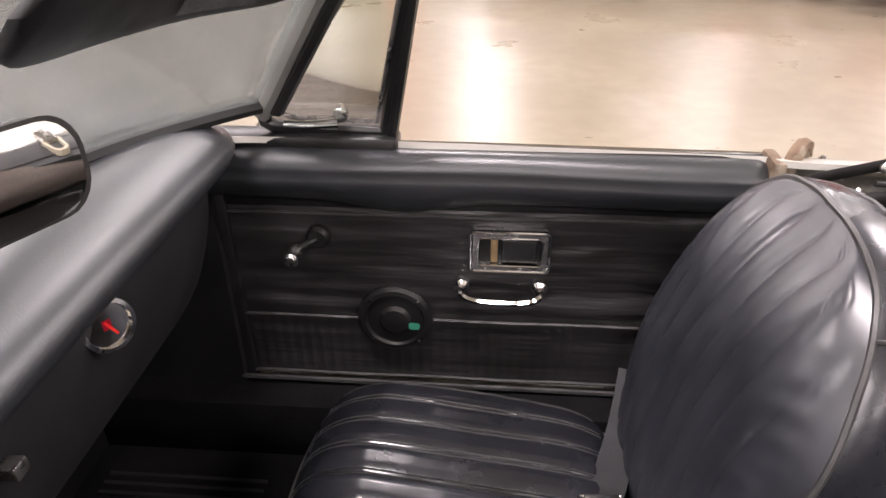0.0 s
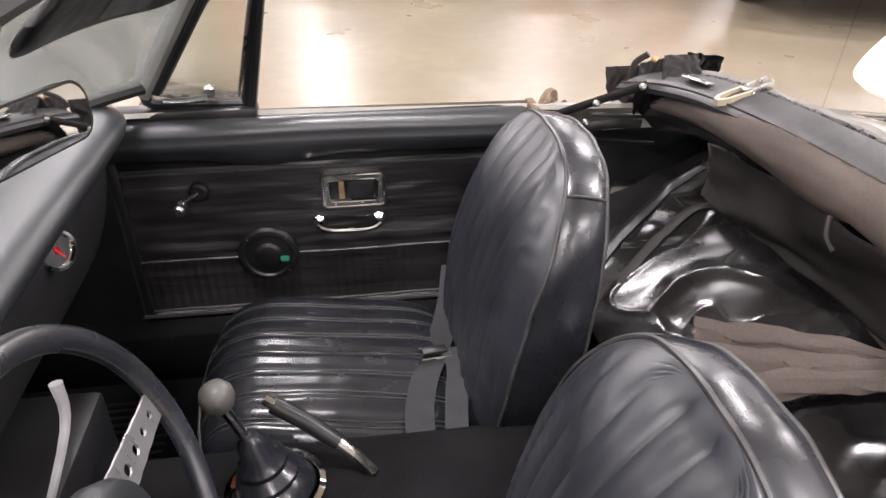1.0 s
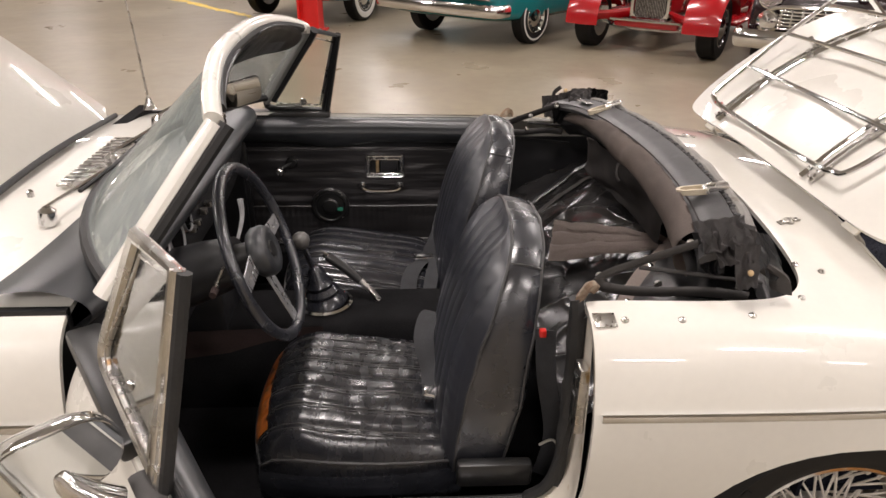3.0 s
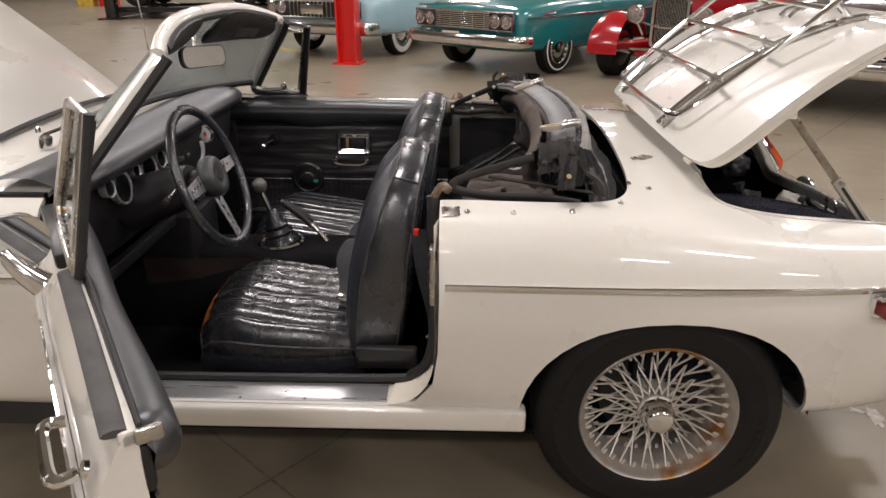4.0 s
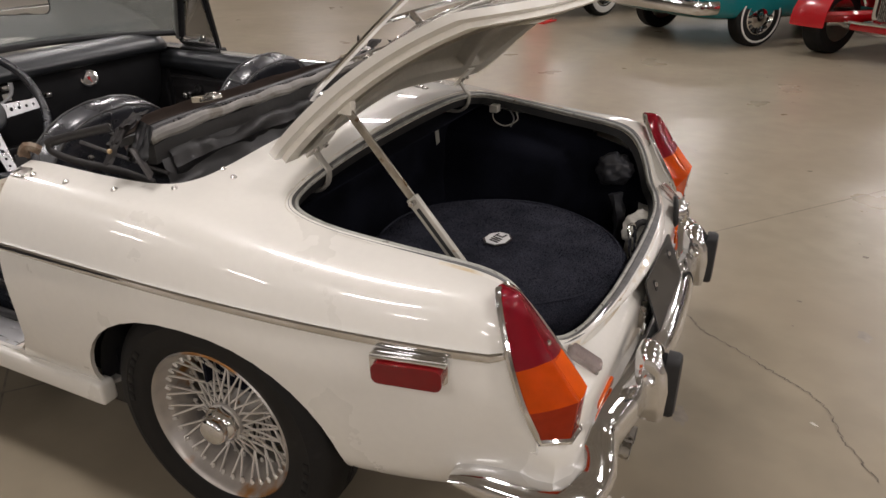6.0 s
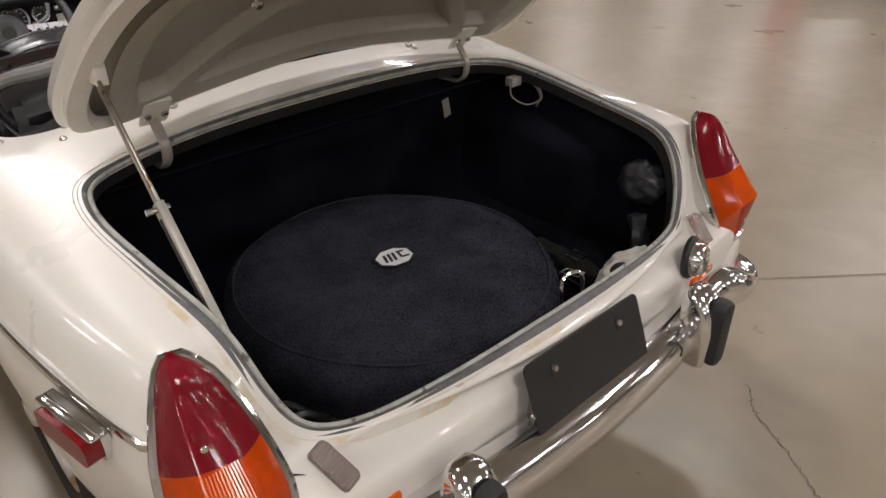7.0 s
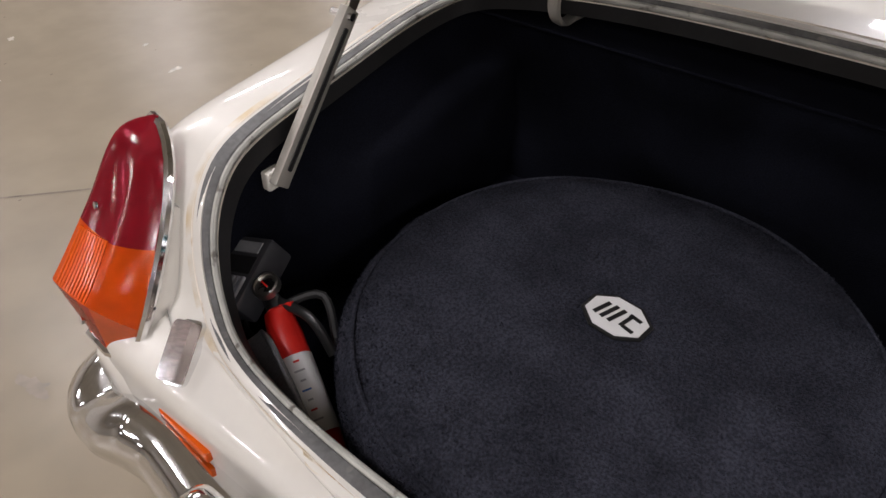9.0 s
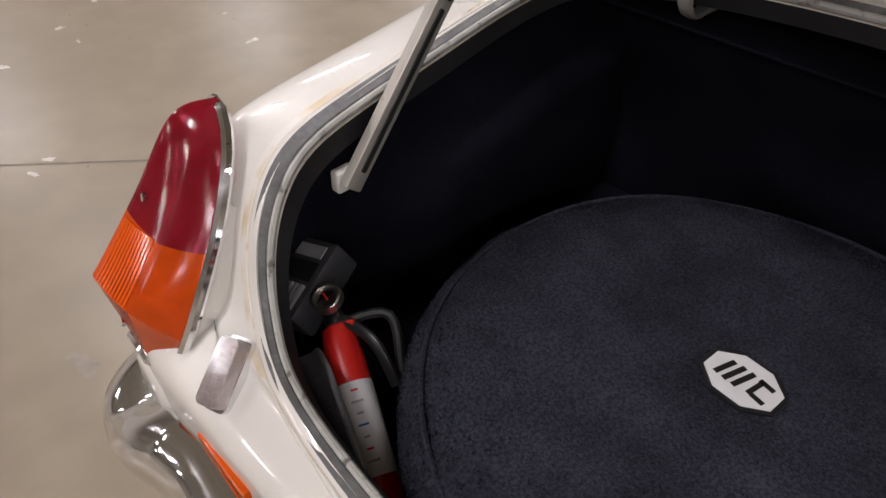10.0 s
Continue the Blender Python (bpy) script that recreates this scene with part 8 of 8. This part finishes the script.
def hull(name, stations, material, parent, arches, label="", bulge=1.0):
    """A car body from (along, half width, bottom, shoulder, middle) stations, its wheel arches cut out."""
    bm = bmesh.new()
    rows = []
    for x, w, zb, zt, zc in stations:
        half = [(0, zb), (w - 0.10, zb), (w - 0.01, zb + 0.05), (w + 0.012 * bulge, zb + 0.5 * (zt - zb)), (w, zt - 0.12), (w - 0.035, zt - 0.01), (w - 0.16, zt + 0.4 * (zc - zt)), (w * 0.4, zc), (0, zc)]
        right = [bm.verts.new((x, y, z)) for y, z in half]
        left = [bm.verts.new((x, -y, z)) for y, z in half[1:-1]]
        rows.append(right + left[::-1])
    n = len(rows[0])
    for a, b in zip(rows, rows[1:]):
        for i in range(n):
            bm.faces.new((a[i], a[(i + 1) % n], b[(i + 1) % n], b[i]))
    for r in (rows[0], rows[-1]):
        bm.faces.new(r)
    bmesh.ops.recalc_face_normals(bm, faces=bm.faces)
    ob = part(name, bm, material, parent, label)
    s = ob.modifiers.new("round", "SUBSURF")
    s.levels = s.render_levels = 2
    baked(ob)
    cuts = []
    for x, r in arches:
        for side in (-1, 1):
            pts = [(x + r * math.cos(2 * math.pi * k / 24), r * 0.85 + r * math.sin(2 * math.pi * k / 24)) for k in range(24)]
            cuts.append(loft([[(px, side * 1.2, pz) for px, pz in pts], [(px, side * 0.55, pz) for px, pz in pts]]))
    cut(ob, *cuts)
    return shade(ob, 40)


def cabin_top(parent, x0, x1, w, z0, z1, material):
    part("glasshouse", loft([[(x0, -w, z0), (x0, w, z0), (x1, w, z0), (x1, -w, z0)], [(x0 + 0.55, -w * 0.80, z1), (x0 + 0.55, w * 0.80, z1), (x1 - 0.45, w * 0.80, z1), (x1 - 0.45, -w * 0.80, z1)]]), DARK_GLASS, parent, smooth=0)
    part("roof", moved(box((x0 + 0.50, -w * 0.83, z1 - 0.005), (x1 - 0.40, w * 0.83, z1 + 0.06), 0.03, 3), Matrix.Identity(4)), material, parent)
    for s in (-1, 1):
        part("pillar", rod((x0 + 0.02, s * w, z0), (x0 + 0.55, s * w * 0.81, z1), 0.025, 8), material, parent)
        part("pillar", rod((x1 - 0.02, s * w, z0), (x1 - 0.45, s * w * 0.81, z1), 0.04, 8), material, parent)


def headlamp(parent, x, y, z, r=0.075):
    m = turn_to((-1, 0, 0), (x, y, z))
    h = part("headlamp", lathe([(r, -0.05), (r * 1.12, 0.0), (r * 1.10, 0.022), (r * 0.96, 0.026), (r * 0.94, 0.012)], 24, m), CHROME, parent, "chrome-rimmed round headlamp")
    part("glass", lathe([(r * 0.95, 0.012), (r * 0.7, 0.026), (0.001, 0.032)], 24, m), CLEAR_LENS, h)


def bumper_bar(parent, x, w, z, tall, wrap=0.25, material=None):
    keys = [(x + wrap, -w, z), (x + 0.07, -w + 0.01, z), (x, -w + 0.12, z), (x - 0.035, 0, z), (x, w - 0.12, z), (x + 0.07, w - 0.01, z), (x + wrap, w, z)]
    return part("bumper", tube(smooth_line(keys, 6), 0.035, 12, False, tall / 0.07, up=(0, 0, 1)), material or CHROME, parent, "chrome bumper")


def number_plate(parent, x, z, wide=0.30, tall=0.15, y=0.0):
    pl = part("number_plate", box((x - 0.006, y - wide / 2, z - tall / 2), (x, y + wide / 2, z + tall / 2), 0.002), TAN, parent, "worn plate with plain bars")
    for k in range(5):
        part("plate_bar", box((x - 0.009, y - wide * 0.38 + k * wide * 0.16, z - tall * 0.22), (x - 0.006, y - wide * 0.38 + k * wide * 0.16 + wide * 0.09, z + tall * 0.22)), RUBBER, pl, smooth=0)


def sedan(name, label, at, yaw, paint, kind):
    c = thing(name, label, "car", Matrix.Translation(at) @ Matrix.Rotation(radians(yaw), 4, "Z"), group="parked show cars")
    if kind == "compact":
        st = ((-0.80, 0.80, 0.36, 0.70, 0.72), (-0.74, 0.86, 0.30, 0.80, 0.83), (-0.3, 0.885, 0.26, 0.86, 0.92), (0.6, 0.89, 0.25, 0.88, 0.96), (2.0, 0.89, 0.25, 0.88, 0.94), (3.1, 0.88, 0.26, 0.87, 0.93), (3.60, 0.84, 0.34, 0.82, 0.86), (3.68, 0.78, 0.40, 0.74, 0.78))
        hull("body", st, paint, c, ((0.0, 0.36), (2.78, 0.36)), "teal painted body")
        for s in (-1, 1):
            for x in (0.0, 2.78):
                road_wheel(c, x, s * 0.79, 0.315, 0.17, s, 1)
            part("spear", tube([(-0.70, s * 0.885, 0.70), (0.5, s * 0.907, 0.71), (3.4, s * 0.90, 0.70)], 0.010, 6), CHROME, c)
            part("name_script", box((-0.42, s * 0.895 - 0.004, 0.735), (-0.16, s * 0.895 + 0.004, 0.750)), CHROME, c)
        bumper_bar(c, -0.90, 0.90, 0.44, 0.14)
        part("grille_recess", box((-0.850, -0.76, 0.555), (-0.80, 0.76, 0.760)), PLASTIC, c)
        part("grille_frame", tube([(-0.855, -0.77, 0.555), (-0.855, 0.77, 0.555), (-0.855, 0.79, 0.765), (-0.855, -0.79, 0.765)], 0.012, 8, True), CHROME, c)
        for k in range(9):
            part("grille_bar", box((-0.870, -0.44, 0.566 + 0.022 * k), (-0.850, 0.44, 0.578 + 0.022 * k), 0.002), CHROME, c)
        for k in range(5):
            part("grille_post", box((-0.874, -0.36 + 0.18 * k - 0.004, 0.56), (-0.85, -0.36 + 0.18 * k + 0.004, 0.762)), CHROME, c)
        for y in (-0.70, -0.53, 0.53, 0.70):
            headlamp(c, -0.865, y, 0.662, 0.072)
        number_plate(c, -0.935, 0.46, 0.28, 0.13, 0.12)
        for s in (-1, 1):
            part("turn_lamp", box((-0.925, s * 0.66 - 0.07, 0.42), (-0.915, s * 0.66 + 0.07, 0.46)), AMBER_LENS, c)
        part("bonnet_edge", tube([(-0.79, -0.80, 0.805), (-0.80, 0, 0.845), (-0.79, 0.80, 0.805)], 0.012, 8), CHROME, c)
        cabin_top(c, 0.85, 3.05, 0.76, 0.92, 1.33, paint)
    elif kind == "full":
        st = ((-0.90, 0.86, 0.38, 0.78, 0.80), (-0.84, 0.93, 0.32, 0.86, 0.88), (-0.3, 0.955, 0.27, 0.90, 0.95), (0.8, 0.96, 0.26, 0.92, 0.99), (2.4, 0.96, 0.26, 0.92, 0.97), (3.6, 0.95, 0.27, 0.91, 0.95), (4.25, 0.90, 0.36, 0.86, 0.88), (4.35, 0.84, 0.42, 0.78, 0.82))
        hull("body", st, paint, c, ((0.0, 0.40), (3.05, 0.40)), "pale blue painted body")
        for s in (-1, 1):
            for x in (0.0, 3.05):
                road_wheel(c, x, s * 0.83, 0.35, 0.18, s, 2)
            part("sill_trim", tube([(-0.60, s * 0.955, 0.36), (0.0, s * 0.96, 0.34), (3.5, s * 0.965, 0.34)], 0.014, 6), CHROME, c)
        bumper_bar(c, -1.00, 0.96, 0.45, 0.17)
        part("grille_recess", box((-0.955, -0.80, 0.58), (-0.90, 0.80, 0.80)), PLASTIC, c)
        part("grille_frame", tube([(-0.96, -0.80, 0.575), (-0.96, 0.80, 0.575), (-0.96, 0.82, 0.80), (-0.96, -0.82, 0.80)], 0.014, 8, True), CHROME, c)
        for k in range(12):
            part("grille_post", box((-0.972, -0.40 + 0.073 * k - 0.006, 0.585), (-0.955, -0.40 + 0.073 * k + 0.006, 0.795), 0.002), CHROME_DULL, c)
        part("grille_block", box((-0.985, -0.20, 0.62), (-0.96, 0.20, 0.76), 0.006), CHROME, c)
        for y in (-0.72, -0.55, 0.55, 0.72):
            headlamp(c, -0.965, y, 0.70, 0.075)
        part("plate_yellow", box((-1.045, -0.34, 0.40), (-1.038, -0.06, 0.50)), YELLOW, c)
        part("plate_yellow", box((-1.045, 0.10, 0.40), (-1.038, 0.28, 0.50)), YELLOW, c)
        cabin_top(c, 1.0, 3.5, 0.80, 0.96, 1.42, paint)
    elif kind == "fifties":
        st = ((-0.88, 0.80, 0.40, 0.72, 0.78), (-0.80, 0.90, 0.34, 0.84, 0.90), (-0.3, 0.945, 0.30, 0.92, 1.00), (0.8, 0.95, 0.28, 0.94, 1.06), (2.4, 0.95, 0.28, 0.94, 1.02), (3.6, 0.94, 0.30, 0.92, 0.98), (4.15, 0.88, 0.38, 0.86, 0.88), (4.25, 0.80, 0.44, 0.76, 0.80))
        hull("body", st, paint, c, ((0.0, 0.38), (2.93, 0.38)), "very dark cherry painted body")
        for s in (-1, 1):
            for x in (0.0, 2.93):
                road_wheel(c, x, s * 0.80, 0.34, 0.18, s, 0)
            headlamp(c, -0.88, s * 0.72, 0.79, 0.090)
            part("park_lamp", lathe([(0.09, -0.02), (0.10, 0.01), (0.07, 0.04), (0.001, 0.05)], 20, turn_to((-1, 0, 0), (-0.92, s * 0.70, 0.585))), CHROME, c, "oval chrome parking lamp")
        bumper_bar(c, -1.00, 0.95, 0.44, 0.16)
        for s in (-1, 1):
            part("bumper_guard", box((-1.075, s * 0.42 - 0.03, 0.34), (-1.02, s * 0.42 + 0.03, 0.56), 0.014, 3), CHROME, c)
        part("grille_recess", box((-0.93, -0.62, 0.52), (-0.86, 0.62, 0.70)), PLASTIC, c)
        for k in range(6):
            part("grille_bar", box((-0.955, -0.62, 0.525 + 0.030 * k), (-0.93, 0.62, 0.541 + 0.030 * k), 0.003), CHROME, c)
        for k in range(15):
            part("grille_post", box((-0.960, -0.60 + 0.0857 * k - 0.006, 0.52), (-0.93, -0.60 + 0.0857 * k + 0.006, 0.70), 0.002), CHROME, c)
        part("grille_top", tube(smooth_line([(-0.90, -0.74, 0.66), (-0.95, -0.60, 0.715), (-0.965, 0, 0.722), (-0.95, 0.60, 0.715), (-0.90, 0.74, 0.66)], 6), 0.018, 8), CHROME, c)
        part("bonnet_crest", lathe([(0.05, 0), (0.045, 0.012), (0.02, 0.02)], 6, turn_to((-1, 0, 0.5), (-0.905, 0.0, 0.835))), CHROME, c)
        cabin_top(c, 0.95, 3.2, 0.78, 0.98, 1.48, paint)
    return c


def hot_rod(at, yaw):
    c = thing("hot_rod", "bright red thirties hot rod with open fenders and chrome lamps", "car", Matrix.Translation(at) @ Matrix.Rotation(radians(yaw), 4, "Z"), group="parked show cars")
    shell_ = []
    for x, f, z1 in ((-0.02, 1.0, 0.98), (0.04, 1.06, 1.0)):
        shell_.append([(x, y * f, 0.36 + (z + 0.32) * (z1 - 0.36) / 0.64) for y, z in rounded(0.40, 0.64, 0.10, 5)])
    shell_.append([(1.05, y * 1.9, 0.36 + (z + 0.32) * 0.98 / 0.94) for y, z in rounded(0.42, 0.64, 0.12, 5)])
    part("bonnet", loft(shell_), CAR_RED, c)
    g = part("grille_shell", loft([[(-0.06, y, 0.66 + z) for y, z in rounded(0.44, 0.64, 0.10, 6)], [(-0.06, y * 0.86, 0.66 + z * 0.90) for y, z in rounded(0.44, 0.64, 0.10, 6)], [(0.0, y * 0.86, 0.66 + z * 0.90) for y, z in rounded(0.44, 0.64, 0.10, 6)], [(0.0, y, 0.66 + z) for y, z in rounded(0.44, 0.64, 0.10, 6)]], True, False, True), CHROME, c, "chrome grille shell")
    part("grille_core", box((-0.04, -0.18, 0.38), (-0.02, 0.18, 0.94)), PLASTIC, g)
    for k in range(19):
        part("grille_bar", box((-0.052, -0.168 + 0.0183 * k, 0.38), (-0.046, -0.162 + 0.0183 * k, 0.94)), CHROME_DULL, g)
    body = [[(x, y * w, z0 + (z + 0.5) * (z1 - z0)) for y, z in rounded(1.0, 1.0, 0.16, 5)] for x, w, z0, z1 in ((1.05, 1.0, 0.34, 1.02), (1.25, 1.24, 0.32, 1.04), (2.4, 1.30, 0.32, 1.06), (3.2, 1.20, 0.36, 1.02), (3.7, 0.9, 0.45, 0.86))]
    part("body", loft(body), CAR_RED, c, "red painted body")
    cabin_top(c, 1.15, 3.0, 0.56, 1.04, 1.45, CAR_RED)
    for s in (-1, 1):
        road_wheel(c, 0.05, s * 0.70, 0.33, 0.20, s, 0)
        road_wheel(c, 2.75, s * 0.72, 0.37, 0.26, s, 0)
        for x0, r, wide, zc in ((0.05, 0.41, 0.30, 0.33), (2.75, 0.45, 0.34, 0.37)):
            rows = []
            for k in range(15):
                a = radians(-5 + 170 * k / 14)
                rr = r + 0.02
                rows.append([(x0 - rr * math.cos(a), s * (0.70 + o), zc + (rr - d) * math.sin(a)) for o, d in ((-0.22, 0.03), (-0.12, 0.0), (0.02, -0.01), (0.12, 0.02), (0.16, 0.07))])
            part("fender", solid_sheet(loft(rows, False), 0.012), CAR_RED, c, "rounded red fender")
        part("running_board", box((0.50, s * 0.70 - 0.14, 0.30), (2.35, s * 0.70 + 0.14, 0.34), 0.012), CAR_RED, c)
        part("fender_brace", tube(smooth_line([(-0.30, s * 0.68, 0.38), (-0.15, s * 0.42, 0.40), (0.0, s * 0.25, 0.42)], 5), 0.07, 8, False, 0.5), CAR_RED, c)
        headlamp(c, -0.10, s * 0.40, 0.74, 0.10)
        part("lamp_stalk", rod((-0.04, s * 0.40, 0.66), (0.02, s * 0.34, 0.50), 0.018, 8), CHROME, c)
    part("lamp_bar", tube(smooth_line([(-0.04, -0.40, 0.66), (-0.09, 0, 0.60), (-0.04, 0.40, 0.66)], 6), 0.014, 8), CHROME, c)
    part("front_axle", tube(smooth_line([(0.05, -0.66, 0.33), (-0.02, -0.3, 0.27), (-0.02, 0.3, 0.27), (0.05, 0.66, 0.33)], 5), 0.03, 8), CHROME, c)
    part("front_apron", box((-0.16, -0.36, 0.28), (0.02, 0.36, 0.36), 0.02), CAR_RED, c)
    part("spreader_bar", tube([(-0.18, -0.40, 0.36), (-0.18, 0.40, 0.36)], 0.016, 8), CHROME, c)
    return c


sedan("sedan_car", "pale blue full-size sixties sedan with whitewall tyres", (-2.28, 9.20, 0), 64, LIGHT_BLUE, "full")
sedan("sedan_car", "teal compact sixties sedan with a chrome bumper", (0.02, 7.50, 0), 49, TEAL, "compact")
hot_rod((1.88, 6.40, 0), 53)
sedan("sedan_car", "very dark cherry fifties sedan with a chrome grille", (3.46, 5.02, 0), 56, MAROON, "fifties")

# a dark car on a low lift far behind
lift = thing("car_lift", "low black car lift on the hall floor far behind", "lift", Matrix.Translation((-7.6, 16.8, 0)))
for _y in (-0.9, 0.9):
    part("runway", box((-1.7, _y - 0.22, 0.16), (2.6, _y + 0.22, 0.28), 0.01), DARK_CAR, lift)
for _x in (-1.6, 2.5):
    for _y in (-1.2, 1.2):
        part("lift_post", box((_x - 0.12, _y - 0.12, 0), (_x + 0.12, _y + 0.12, 2.2), 0.01), DARK_CAR, lift)
        part("post_foot", box((_x - 0.28, _y - 0.22, 0), (_x + 0.28, _y + 0.22, 0.04)), DARK_CAR, lift)
    part("cross_beam", box((_x - 0.08, -1.1, 0.05), (_x + 0.08, 1.1, 0.16)), DARK_CAR, lift)
truck = thing("dark_car", "black car standing on the low lift", "car", Matrix.Translation((-7.6, 16.8, 0.28)), group="parked show cars")
hull("body", ((-1.9, 0.75, 0.35, 0.70, 0.75), (-1.8, 0.85, 0.28, 0.85, 0.90), (-0.6, 0.88, 0.26, 0.90, 1.0), (1.4, 0.88, 0.26, 0.90, 1.0), (2.5, 0.84, 0.30, 0.85, 0.90), (2.6, 0.75, 0.38, 0.70, 0.75)), DARK_CAR, truck, ((-1.1, 0.38), (1.6, 0.38)))
cabin_top(truck, -0.5, 1.9, 0.76, 0.95, 1.42, DARK_CAR)
for _s in (-1, 1):
    for _x in (-1.1, 1.6):
        road_wheel(truck, _x, _s * 0.78, 0.33, 0.18, _s, 0)
for _k, (_x, _mm2) in enumerate(((-12.6, YELLOW), (-11.9, RED_POST))):
    bin_ = thing("storage_bin", ("yellow" if _k == 0 else "red") + " plastic storage bin standing on the floor", "bin", Matrix.Translation((_x, 21.0, 0)))
    part("tub", loft([[(x, y, 0) for x, y in rounded(0.5, 0.4, 0.05)], [(x * 1.15, y * 1.15, 0.55) for x, y in rounded(0.5, 0.4, 0.05)]]), _mm2, bin_)
    part("rim", loft([[(x * 1.2, y * 1.2, 0.55) for x, y in rounded(0.5, 0.4, 0.05)], [(x * 1.2, y * 1.2, 0.60) for x, y in rounded(0.5, 0.4, 0.05)]]), _mm2, bin_)
